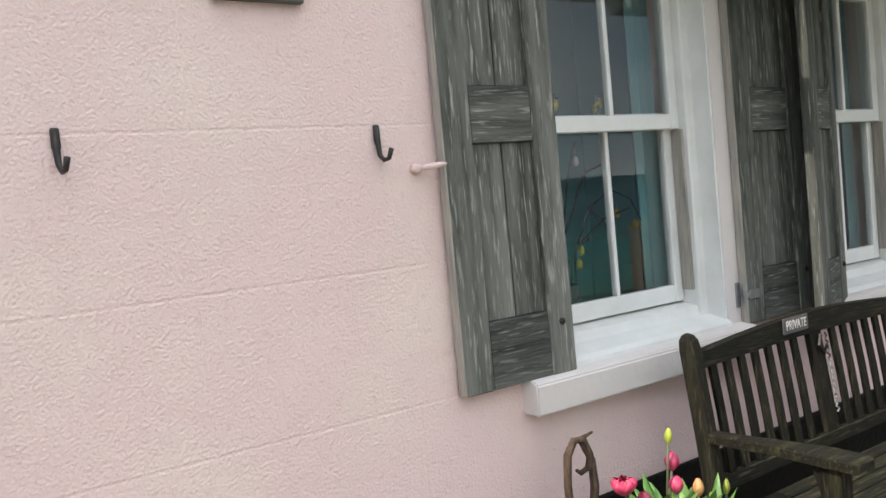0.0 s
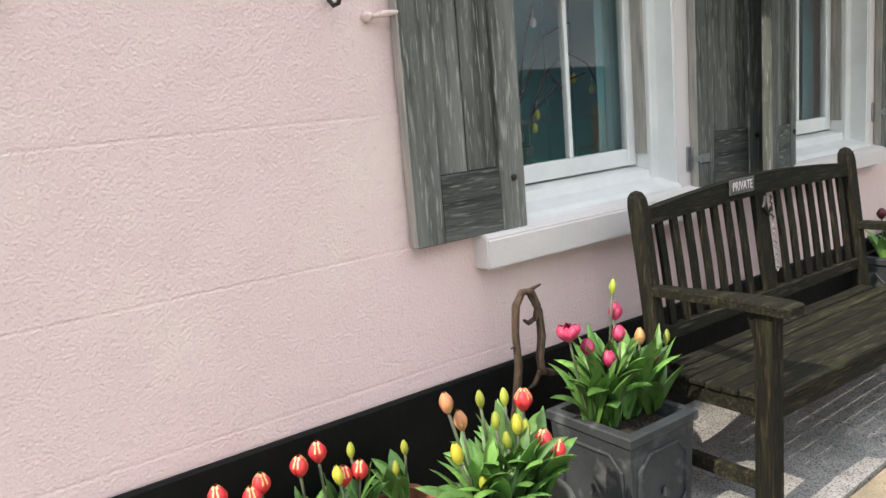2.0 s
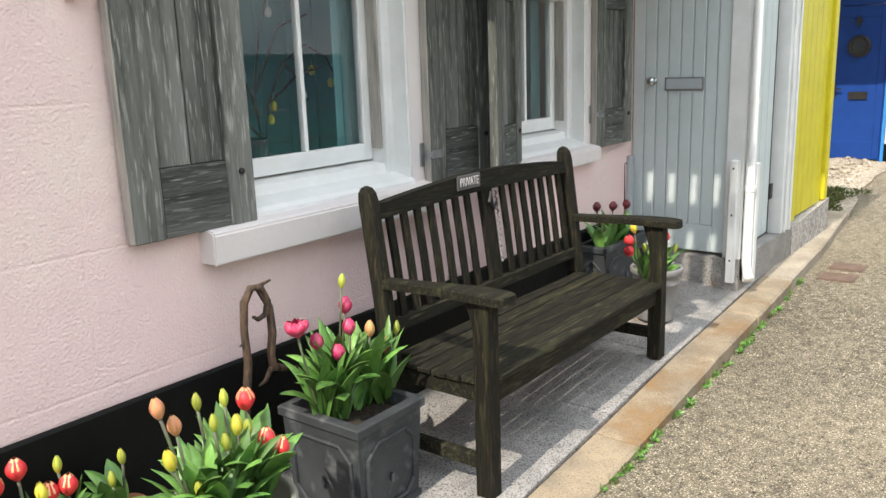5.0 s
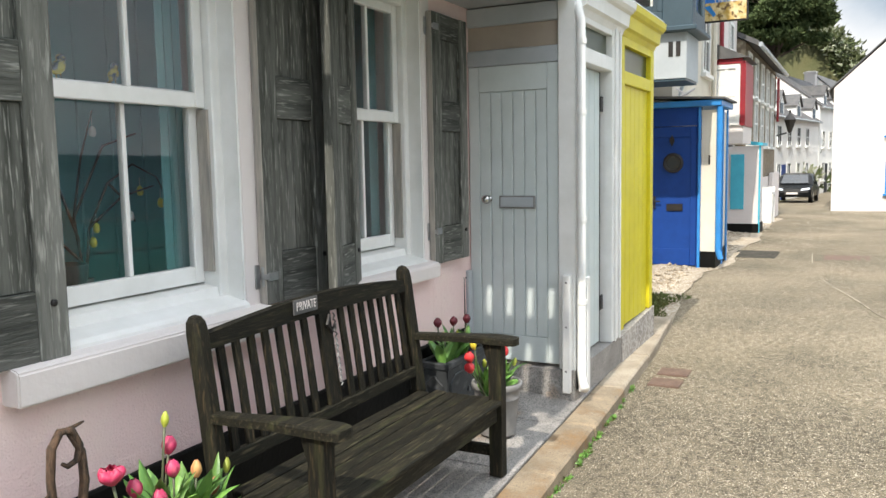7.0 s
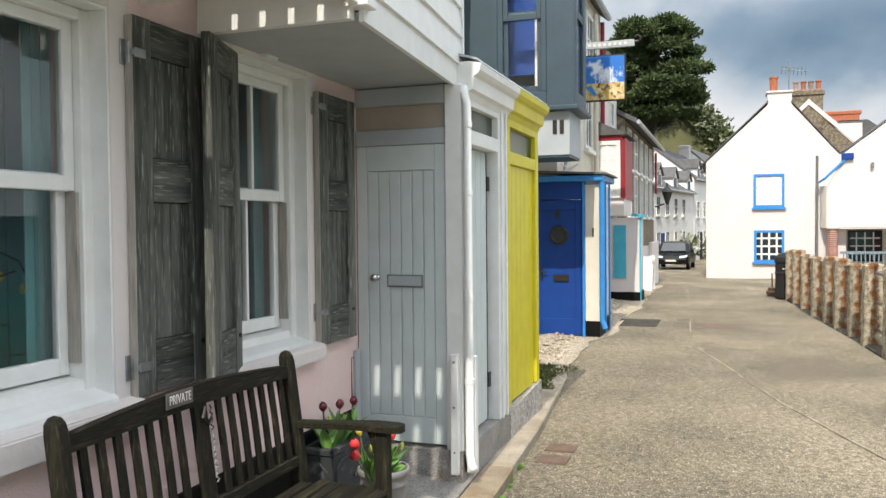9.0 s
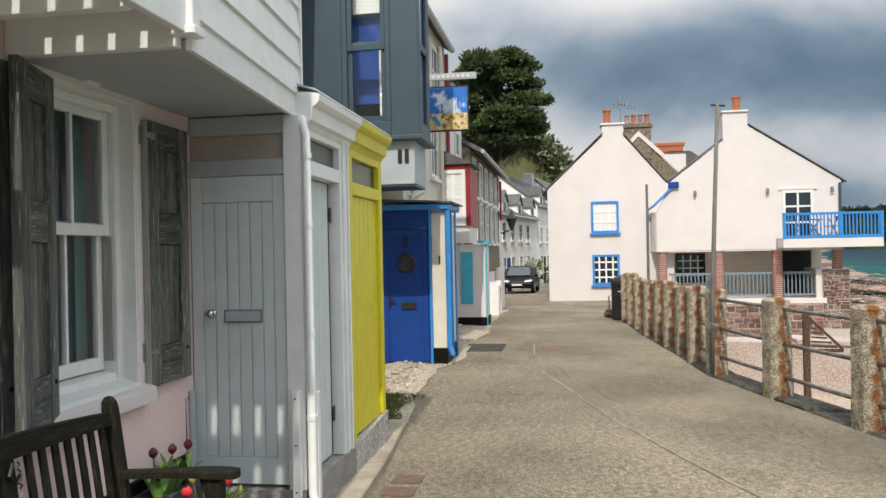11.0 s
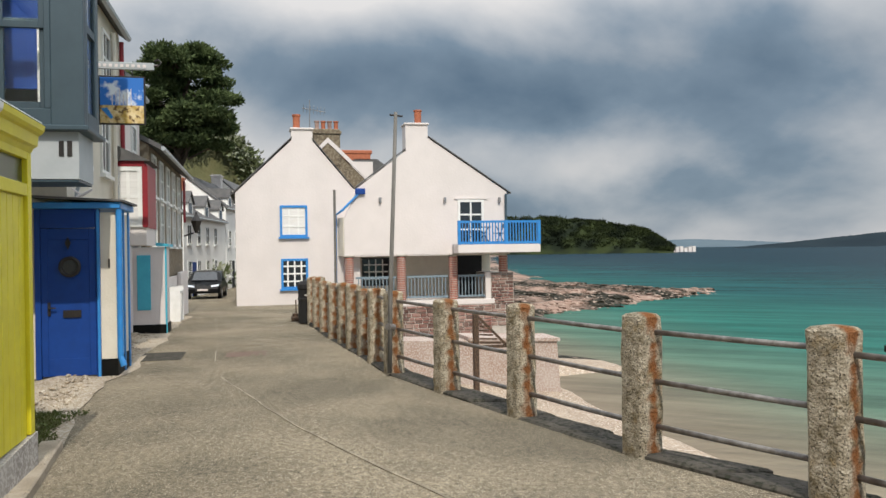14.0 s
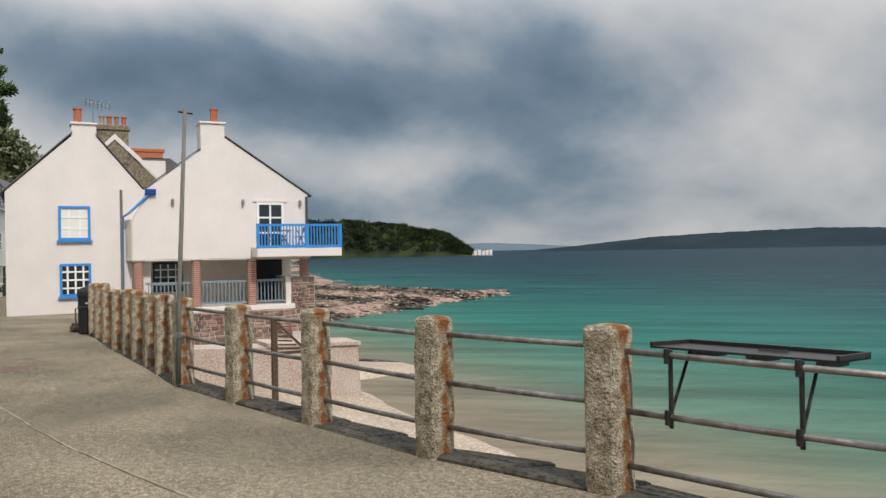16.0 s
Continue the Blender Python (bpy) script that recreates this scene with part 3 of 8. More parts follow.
off.inputs[1].default_value, off.inputs[2].default_value = -1.0, -11.0
ln.new(sp.outputs["Y"], off.inputs[0])
nz = nt.new("ShaderNodeTexNoise")
nz.inputs["Scale"].default_value, nz.inputs["Detail"].default_value = 0.045, 6.0
nmap = nt.new("ShaderNodeMapping")
nmap.vector_type = "TEXTURE"
nmap.inputs["Scale"].default_value = (4.0, 1.0, 1.0)
nmap.inputs["Rotation"].default_value = (0, 0, radians(40))
ln.new(ge.outputs["Position"], nmap.inputs[0])
ln.new(nmap.outputs[0], nz.inputs["Vector"])
warp = nt.new("ShaderNodeMath")
warp.operation = "MULTIPLY_ADD"
warp.inputs[1].default_value, warp.inputs[2].default_value = 46.0, -23.0
ln.new(nz.outputs["Fac"], warp.inputs[0])
grow = nt.new("ShaderNodeMapRange")
grow.inputs["From Max"].default_value = 60.0
ln.new(off.outputs[0], grow.inputs["Value"])
dep = nt.new("ShaderNodeMath")
dep.operation = "MULTIPLY_ADD"
ln.new(warp.outputs[0], dep.inputs[0])
ln.new(grow.outputs[0], dep.inputs[1])
ln.new(off.outputs[0], dep.inputs[2])
mr = nt.new("ShaderNodeMapRange")
mr.inputs["From Min"].default_value, mr.inputs["From Max"].default_value = -2.0, 150.0
ln.new(dep.outputs[0], mr.inputs["Value"])
cr = nt.new("ShaderNodeValToRGB")
ce = cr.color_ramp.elements
ce[0].position, ce[0].color = 0.0, (0.25, 0.20, 0.145, 1)
ce[1].position, ce[1].color = 1.0, (0.010, 0.032, 0.046, 1)
for pos, c in ((0.025, (0.19, 0.17, 0.122, 1)), (0.055, (0.085, 0.150, 0.108, 1)), (0.12, (0.022, 0.125, 0.100, 1)), (0.28, (0.012, 0.076, 0.077, 1)), (0.50, (0.011, 0.044, 0.054, 1))):
    q = ce.new(pos)
    q.color = c
ln.new(mr.outputs[0], cr.inputs[0])
rip = nt.new("ShaderNodeTexNoise")
rip.inputs["Scale"].default_value, rip.inputs["Detail"].default_value = 0.30, 10.0
rip.inputs["Roughness"].default_value = 0.7
rmap = nt.new("ShaderNodeMapping")
rmap.vector_type = "TEXTURE"
rmap.inputs["Scale"].default_value = (6.0, 1.0, 1.0)
rmap.inputs["Rotation"].default_value = (0, 0, radians(50))
ln.new(ge.outputs["Position"], rmap.inputs[0])
ln.new(rmap.outputs[0], rip.inputs["Vector"])
rr_ = nt.new("ShaderNodeMapRange")
rr_.inputs["From Min"].default_value, rr_.inputs["From Max"].default_value = 0.36, 0.64
rr_.inputs["To Min"].default_value, rr_.inputs["To Max"].default_value = 0.62, 1.22
ln.new(rip.outputs["Fac"], rr_.inputs["Value"])
sc_ = nt.new("ShaderNodeVectorMath")
sc_.operation = "SCALE"
ln.new(cr.outputs[0], sc_.inputs[0])
ln.new(rr_.outputs[0], sc_.inputs["Scale"])
ln.new(sc_.outputs[0], body.inputs["Color"])
wv = nt.new("ShaderNodeTexNoise")
wv.inputs["Scale"].default_value, wv.inputs["Detail"].default_value = 0.9, 6.0
wm = nt.new("ShaderNodeMapping")
wm.inputs["Scale"].default_value = (1.0, 0.5, 1.0)
wm.inputs["Rotation"].default_value = (0, 0, radians(25))
ln.new(ge.outputs["Position"], wm.inputs[0])
ln.new(wm.outputs[0], wv.inputs["Vector"])
bp = nt.new("ShaderNodeBump")
bp.inputs["Strength"].default_value, bp.inputs["Distance"].default_value = 1.0, 0.22
ln.new(wv.outputs["Fac"], bp.inputs["Height"])
for socket in (body.inputs["Normal"], gloss.inputs["Normal"], sheen.inputs["Normal"]):
    ln.new(bp.outputs[0], socket)
seam = Bm().quad((-600, -4800, SEA), (4800, -4800, SEA), (4800, -1, SEA), (-600, -1, SEA))
solid("water", seam, sea_mat, "rippled turquoise sea turning dark teal offshore", "sea", kind="structure")

# one sheet of land under everything on the landward side, rising to the wooded hill
def land_z(x, y):
    base = -0.65
    if x > 36:
        t = np.clip((x - 36) / 24, 0, 1)
        ridge = 10.5 * np.clip((y - 3.0 + (x - 60) * 0.09) / 12, 0, 1.6) * t
        base += ridge + 0.7 * wave(x * 0.3, y * 0.35) * t * np.clip((y - 3) / 8, 0, 1)
    else:
        base += 7.0 * np.clip((y - 11) / 14, 0, 1)
    if x > 105:
        base = max(base, -0.6 + (14.6 - 0.05 * abs(x - 120)) * np.clip((y + 7) / 9, 0, 1.15))
    return base


sheet("ground", list(np.arange(-60, 180, 2.5)) + [220, 300, 500], list(np.arange(-3, 44, 1.5)) + [60, 100, 200], lambda x, y: land_z(x, y) if y > -2.9 else -0.65,
      M["hill"], "scrubby hillside behind the houses", "hillside")


def ridge_land(name, material, pts, depth, label, rough):
    """A long far hill: a ridge line of (x, y, height) with noisy crest and slopes to the water."""
    b = Bm()
    rings = []
    r2 = random.Random(3)
    for i in range(len(pts) - 1):
        for k in range(14):
            f = k / 14
            x, y, h = [pts[i][j] * (1 - f) + pts[i + 1][j] * f for j in range(3)]
            h *= 1 + rough * (r2.random() - 0.5)
            u = Vector((x, y, 0)).normalized()
            rings.append([(x - u.x * depth, y - u.y * depth, SEA - 1), (x - u.x * depth * 0.93, y - u.y * depth * 0.93, SEA + 0.10 * h), (x - u.x * depth * 0.55, y - u.y * depth * 0.55, SEA + 0.55 * h * (1 + rough * 0.6 * (r2.random() - 0.5))),
                          (x - u.x * depth * 0.2, y - u.y * depth * 0.2, SEA + 0.9 * h), (x, y, SEA + h), (x + u.x * depth, y + u.y * depth, SEA - 1)])
    b.loft(rings, close=False, caps=False)
    return solid(name, b, material, label, "headland", kind="structure", smooth=True)


HEAD = [(805, -84, 32), (784, -154, 32), (756, -210, 34), (728, -266, 33), (700, -301, 28), (672, -335, 20), (648, -343, 7), (640, -347, 1)]
ridge_land("headland", M["headland"], HEAD, 90, "wooded headland dropping to a low cliff", 0.14)
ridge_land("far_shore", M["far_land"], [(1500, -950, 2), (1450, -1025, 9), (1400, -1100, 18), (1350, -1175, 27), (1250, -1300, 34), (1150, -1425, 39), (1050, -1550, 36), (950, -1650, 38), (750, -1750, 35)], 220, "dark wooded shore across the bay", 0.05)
ridge_land("hazy_shore", M["farther_land"], [(4300, -1300, 30), (4250, -1700, 42), (4150, -2000, 38), (4000, -2300, 44), (3900, -2600, 28), (3700, -2900, 5)], 300, "hills far across the bay, coloured pale for haze", 0.06)


# ---- pavement and kerb ----
def pave_z(x):
    return max(0.012, 0.004 + 0.042 * (x - 2.0)) if x < 6 else 0.172


def kerb_y(x):
    return 1.22 + 0.035 * max(0, x - 2.0) + 0.02 * max(0, x - 4.5) + 0.03 * max(0, x - 7.0)


pav = solid("pavement", Bm().prism([(-6, 1.8, -0.3), (-6, 1.8, -0.03), (2, 1.8, -0.03), (6, 1.8, 0.05), (8.6, 1.8, 0.045), (8.6, 1.8, -0.3)], 0, (0, 0.9, 0)), M["kerb"], "pale speckled granite pavement beside the cottage", "pavement", kind="structure")


def slab_mesh(x0, x1, y00, y01, y10, y11, zf, thick, bev, name, mat):
    b = Bm()
    low0, low1 = min(zf(x0), 0.088), min(zf(x1), 0.088)
    lo = [(x0 + bev, y00 + bev, low0), (x1 - bev, y10 + bev, low1), (x1 - bev, y11 - bev, zf(x1)), (x0 + bev, y01 - bev, zf(x0))]
    mid = [(x0, y00, low0 - bev), (x1, y10, low1 - bev), (x1, y11, zf(x1) - bev), (x0, y01, zf(x0) - bev)]
    bot = [(a, c, d - thick) for a, c, d in mid]
    b.loft([bot, mid, lo])
    return b


xj = -6.0
slab_edges = []
while xj < 8.4:
    w = rng.uniform(0.75, 1.35)
    slab_edges.append((xj, min(8.5, xj + w)))
    xj += w
for a, c in slab_edges:
    if c - a > 0.1:
        part("slab", slab_mesh(a + 0.004, c - 0.004, kerb_y(a) + 0.208, 2.40, kerb_y(c) + 0.208, 2.40, lambda x: pave_z(x) + 0.002, 0.05, 0.006, "slab", M["granite"]), M["granite"], pav)
kerb = solid("kerb", Bm().prism([(-6, 1.26, -0.3), (-6, 1.26, -0.02), (8.5, 1.60, 0.01), (8.5, 1.60, -0.3)], 0, (0, 0.13, 0)), M["kerb"], "low ochre granite kerb with weeds in its joints", "kerb", kind="structure")
xj = -6.0
while xj < 8.5:
    w = rng.uniform(0.7, 1.15)
    jit = rng.uniform(-0.012, 0.012)
    part("kerbstone", slab_mesh(xj + 0.006, xj + w - 0.006, kerb_y(xj) + jit, kerb_y(xj) + 0.205, kerb_y(xj + w) + jit, kerb_y(xj + w) + 0.205, lambda x: min(0.085, max(0.022, pave_z(x) - 0.012 + jit * 0.3)), 0.12, 0.014, "kerbstone", M["kerb"]), M["kerb"] if xj < 5.2 else M["pale_kerb"], kerb)
    xj += w
# gravelly verge beside the porches further on
verge = Bm()
rings = []
for i in range(40):
    x = 7.9 + i * 0.5
    inner, outer = (2.9, kerb_y(x) + 0.05 + 0.1 * wave(x * 2, 1)) if x < 13.3 else (2.7, 1.7 + 0.02 * (x - 13) + 0.14 * wave(x * 1.7, 2))
    rings.append([(x, inner + (outer - inner) * f, road_z(x) + 0.012 + 0.05 * (1 - f) * (1 - f) + 0.02 * wave(x * 3, f * 9) * (1 - f)) for f in [k / 8 for k in range(9)]])
verge.loft(rings, close=False, caps=False)
solid("verge", verge, M["earth"], "sandy gravel verge along the house fronts", "verge", kind="structure", smooth=True)

# ---- the pink cottage ----
W = 2.38
WINDOWS = [(2.20, 3.14), (4.03, 4.83)]
WZ0, WZ1 = 1.08, 2.72
wall = Bm()
for a, c in ((-6.0, 2.20), (3.14, 4.03), (4.83, 5.75)):
    wall.box(a, c, W, W + 0.32, -0.2, 5.4)
for a, c in WINDOWS:
    wall.box(a, c, W, W + 0.32, -0.2, WZ0)
    wall.box(a, c, W, W + 0.32, WZ1, 5.4)
wall_pink = solid("wall_south", wall, M["pink"], "pale pink painted masonry wall with scribed blocks", "wall", kind="structure")
solid("plinth", Bm().box(-6, 5.5, W - 0.022, W + 0.01, -0.05, 0.55, 0.008), M["black"], "black painted wall base", "plinth", kind="structure")


def block_mesh(w, h):
    b = Bm()
    d, q = 0.0022, 0.005
    b.loft([[(0, 0, 0), (w, 0, 0), (w, 0, h), (0, 0, h)], [(0, -d * 0.4, 0), (w, -d * 0.4, 0), (w, -d * 0.4, h), (0, -d * 0.4, h)], [(q, -d, q), (w - q, -d, q), (w - q, -d, h - q), (q, -d, h - q)]])
    return b


rows_z = [0.55, 0.62, 1.07, 1.53, 1.99, 2.46, 2.92]
starts = [0.2, 0.83, 0.85, 0.5, 0.87, 0.4]
for r, (za, zb) in enumerate(zip(rows_z, rows_z[1:])):
    joints = [starts[r] + 0.705 * k for k in range(-8, 8)]
    for ja, jb in zip(joints, joints[1:]):
        segs = [(max(ja, -5.0), min(jb, 5.5))]
        for wa, wb in [(2.05, 3.26), (3.90, 4.95)]:
            if zb > 0.95:
                nxt = []
                for s, t in segs:
                    if t <= wa or s >= wb:
                        nxt.append((s, t))
                    else:
                        nxt += [(s, min(t, wa)), (max(s, wb), t)]
                segs = nxt
        for s, t in segs:
            if t - s > 0.04:
                b = block_mesh(t - s - 0.004, zb - za - 0.004)
                bmesh.ops.translate(b.bm, vec=(s + 0.002, W + 0.001, za + 0.002), verts=b.bm.verts[:])
                part("block", b, M["pink"], wall_pink)
# closed shell behind and above the cottage front
shell = Bm().box(-6.2, -6.0, W, 8.6, -0.2, 5.4).box(5.55, 5.75, W + 0.32, 8.6, -0.2, 5.4).box(-6.2, 5.75, 8.4, 8.6, -0.2, 5.4)
solid("wall_rear", shell, M["pink"], "plain pink outer walls of the cottage", "wall", kind="structure")
solid("roof", Bm().prism([(-6.4, 2.1, 5.3), (-6.4, 5.4, 7.4), (-6.4, 8.8, 5.3), (-6.4, 8.8, 5.42), (-6.4, 5.4, 7.55), (-6.4, 2.1, 5.42)], 0, (12.3, 0, 0)), M["slate"], "grey slate cottage roof", "roof", kind="structure")
# front room behind the windows
solid("room_wall", Bm().box(1.0, 5.5, 3.35, 3.42, 0.3, 2.95).box(1.0, 1.06, 2.7, 3.75, 0.3, 2.95).box(5.44, 5.5, 2.7, 3.75, 0.3, 2.95), M["interior"], "boarded room tinted teal for the window reflection", "wall", kind="structure")
solid("room_floor", Bm().box(1.0, 5.5, 2.7, 3.82, 0.25, 0.3), M["room"], "room floor with dimness in its colour", "floor", kind="structure")
solid("ceiling", Bm().box(1.0, 5.5, 2.7, 3.82, 2.95, 3.0), M["room"], "room ceiling with dimness in its colour", "ceiling", kind="structure")
boards = Bm()
for i in range(22):
    boards.box(1.1 + i * 0.2, 1.285 + i * 0.2, 3.335, 3.352, 0.3, 2.95, 0.004)
solid("wall_boarding", boards, M["interior"], "tongue and groove boarding tinted for the window reflection", "wall panelling", kind="structure")


def sash_window(name, x0, x1, label):
    """A white sliding sash window in a deep white reveal, with its sill."""
    root = thing(name, ((x0 + x1) / 2, W, WZ0), label, "window", kind="structure")
    # painted surround, flush on the wall, and reveal linings
    part("surround", Bm().box(x1 + 0.001, x1 + 0.115, W - 0.012, W + 0.02, 1.07, 2.83, 0.004).box(x0 - 0.115, x0 - 0.001, W - 0.012, W + 0.02, 1.07, 2.83, 0.004).box(x0, x1, W - 0.011, W + 0.02, WZ1 + 0.001, 2.829, 0.004), M["whitewash"], root)
    part("lining", Bm().box(x1 - 0.012, x1 - 0.001, W - 0.008, W + 0.15, 1.1, WZ1).box(x0 + 0.001, x0 + 0.012, W - 0.008, W + 0.15, 1.1, WZ1).box(x0 + 0.012, x1 - 0.012, W - 0.008, W + 0.15, WZ1 - 0.012, WZ1 - 0.001), M["white"], root)
    f = Bm()
    f.box(x0 + 0.002, x0 + 0.06, W + 0.08, W + 0.22, WZ0 + 0.02, WZ1 - 0.013, 0.006).box(x1 - 0.06, x1 - 0.002, W + 0.08, W + 0.22, WZ0 + 0.02, WZ1 - 0.013, 0.006)
    f.box(x0 + 0.06, x1 - 0.06, W + 0.08, W + 0.22, WZ1 - 0.06, WZ1 - 0.013, 0.006)
    part("window_frame", f, M["white"], root)
    part("jamb_track", Bm().box(x1 - 0.075, x1 - 0.0605, W + 0.105, W + 0.16, 1.24, 1.95).box(x0 + 0.0605, x0 + 0.075, W + 0.105, W + 0.16, 1.24, 1.95), M["edge_wood"], root, "beige sash channel")
    s = Bm().prism([(x0, W - 0.03, 1.065), (x0, W + 0.22, 1.065), (x0, W + 0.22, 1.185), (x0, W + 0.10, 1.17), (x0, W + 0.09, 1.13), (x0, W - 0.01, 1.105), (x0, W - 0.03, 1.09)], 0, (x1 - x0, 0, 0))
    part("timber_sill", s, M["white"], root)
    xc = (x0 + x1) / 2
    for nm, za, zb, yy, br in (("upper_sash", 1.955, WZ1 - 0.06, W + 0.12, 0.065), ("lower_sash", 1.19, 2.03, W + 0.165, 0.075)):
        a, c = x0 + 0.062, x1 - 0.062
        sb = Bm()
        tr = 0.07 if nm == "lower_sash" else 0.05
        sb.box(a, a + 0.055, yy, yy + 0.042, za, zb, 0.004).box(c - 0.055, c, yy, yy + 0.042, za, zb, 0.004)
        sb.box(a + 0.055, c - 0.055, yy + 0.001, yy + 0.041, za, za + br, 0.004).box(a + 0.055, c - 0.055, yy + 0.001, yy + 0.041, zb - tr, zb, 0.004)
        sb.box(xc - 0.011, xc + 0.011, yy + 0.004, yy + 0.038, za + br, zb - tr, 0.003)
        sash = part(nm, sb, M["white"], root)
        for u, v in ((a + 0.05, xc), (xc, c - 0.05)):
            g = part("pane", Bm().box(u, v, yy + 0.018, yy + 0.022, za + br - 0.01, zb - tr + 0.01), M["glass"], sash)
            g.visible_shadow = False
    return root


def stone_sill(x0, x1, z0, z1):
    b = Bm().prism([(x0, W - 0.085, z0), (x0, W + 0.05, z0), (x0, W + 0.05, z1 + 0.012), (x0, W - 0.02, z1 + 0.008), (x0, W - 0.08, z1 - 0.004), (x0, W - 0.088, z1 - 0.015)], 0, (x1 - x0, 0, 0))
    bmesh.ops.bevel(b.bm, geom=b.bm.edges[:], offset=0.006, segments=2, affect="EDGES")
    return solid("window_sill", b, M["whitewash"], "thick white painted stone window sill", "window sill", kind="structure", at=((x0 + x1) / 2, W, z0))


sash_window("window_1", 2.20, 3.14, "white sash window in a deep white reveal")
sash_window("window_2", 4.03, 4.83, "white sash window with its blind raised")
stone_sill(1.965, 3.25, 0.945, 1.07)
stone_sill(3.90, 4.90, 0.985, 1.08)


def shutter(label, m, w=0.5, h=1.64, edge=True):
    """A board shutter: stiles, three rails and plank panels. Local: hinge edge at x = 0, face towards -y, base at z = 0."""
    root = tagged(new("window_shutter"), label, "shutter", "weathered window shutters")
    ORIGIN[root] = Vector((0, 0, 0))
    t, st = 0.045, 0.115
    part("stile", Bm().box(0, st, -t, 0, 0, h, 0.004), M["shutter"], root)
    part("stile", Bm().box(w - st, w, -t, 0, 0, h, 0.004), M["shutter"], root)
    if edge:
        part("edge_strip", Bm().box(-0.006, -0.0005, -t + 0.004, -0.004, 0.004, h - 0.004), M["edge_wood"], root, "pale sawn edge")
    for za, zb in ((0.0, 0.235), (0.845, 1.04), (h - 0.16, h)):
        part("rail", Bm().box(st + 0.001, w - st - 0.001, -t + 0.003, -0.003, za + 0.001, zb - 0.001, 0.003), M["shutter_rail"], root)
    xm = w / 2
    for za, zb in ((0.235, 0.845), (1.04, h - 0.16)):
        for u, v in ((st, xm - 0.002), (xm + 0.002, w - st)):
            part("plank", Bm().box(u + 0.001, v - 0.001, -t + 0.018, -0.012, za, zb, 0.003), M["shutter"], root)
    part("bolt", Bm().lathe([(0.0, 0), (0.012, 0), (0.012, 0.008), (0.007, 0.011)], 10), M["iron"], root).matrix_local = pose(w - st / 2, -t - 0.0, 0.19, 90, 0, 0)
    root.matrix_world = m
    return root


shutter("weathered grey timber shutter folded flat on the pink wall", pose(1.69, W - 0.012, 1.07))
shutter("weathered grey timber shutter folded back beside the window", pose(3.235, W - 0.012, 1.07, 0, 0, 0))
shutter("weathered grey timber shutter standing half open", pose(3.555, W - 0.165, 1.06, 0, 0, 18.4), w=0.475, edge=False)
shutter("dark weathered shutter beside the grey porch door", pose(4.90, W - 0.012, 1.06), w=0.5, h=1.58)


def strap_hinge(x, z, label="zinc pintle hinge on the window surround"):
    root = thing("hinge", (x, W - 0.01, z), label, "hinge", "shutter hinges")
    part("plate", Bm().box(x - 0.035, x - 0.005, W - 0.02, W - 0.0125, z - 0.055, z + 0.055, 0.002), M["steel"], root)
    part("pin", Bm().tube([(x, W - 0.035, z - 0.045), (x, W - 0.035, z + 0.045)], 0.011, 10), M["steel"], root)
    part("strap", Bm().box(x, x + 0.07, W - 0.066, W - 0.058, z - 0.02, z + 0.02, 0.002).box(x - 0.008, x + 0.004, W - 0.062, W - 0.012, z - 0.012, z + 0.012, 0.002), M["steel"], root)


strap_hinge(3.235, 1.20)
strap_hinge(4.905, 1.27)
strap_hinge(3.235, 2.55)
strap_hinge(4.905, 2.55)


def wall_hook(x, z, s=1.0):
    b = Bm()
    pts = [(x, W - 0.012, z), (x - 0.001, W - 0.014, z - 0.05), (x, W - 0.018, z - 0.09), (x + 0.004, W - 0.035, z - 0.108 * s), (x + 0.008, W - 0.058, z - 0.104 * s), (x + 0.012, W - 0.072, z - 0.075 * s)]
    b.tube(pts, [0.006, 0.0095, 0.008, 0.0075, 0.0075, 0.0085], 8)
    b.box(x - 0.0115, x + 0.0115, W - 0.014, W - 0.003, z - 0.05, z + 0.006, 0.004)
    return solid("wall_hook", b, M["iron"], "black iron hook on the pink wall", "hook", "wall hooks", smooth=True, at=(x, W, z))


wall_hook(0.53, 2.00)
wall_hook(1.465, 1.985)
# shutter catch: a small painted eye in the wall
b = Bm().tube([(1.60, W - 0.0, 1.845), (1.60, W - 0.03, 1.845)], [0.02, 0.014], 10).tube([(1.61, W - 0.028, 1.845), (1.65, W - 0.045, 1.85), (1.70, W - 0.05, 1.855)], [0.008, 0.011, 0.006], 8)
solid("shutter_catch", b, M["pink"], "pink painted shutter catch", "catch", smooth=True, at=(1.6, W, 1.845))
solid("wall_plaque", Bm().box(0.97, 1.25, W - 0.03, W - 0.004, 2.355, 2.55, 0.004), M["slate"], "dark slate plaque on the pink wall", "plaque", at=(1.1, W, 2.36))

# ---- the grey porch ----
PX = 5.53
porch = thing("porch_grey", (6.1, 1.9, 0.16), "small timber porch with pale grey boarded side door", "porch", kind="structure")
part("corner_post", Bm().box(PX - 0.02, PX + 0.09, 1.60, 1.72, 0.15, 2.74, 0.006), M["white"], porch)
part("header_rail", Bm().box(PX - 0.012, PX + 0.06, 1.722, W - 0.002, 2.352, 2.46, 0.006), M["pale_blue"], porch)
part("top_panel", Bm().box(PX + 0.012, PX + 0.045, 1.722, W - 0.002, 2.462, 2.62), M["beige"], porch, "beige panel over the door")
part("top_rail", Bm().box(PX - 0.012, PX + 0.06, 1.722, W - 0.002, 2.622, 2.745, 0.006), M["pale_blue"], porch)
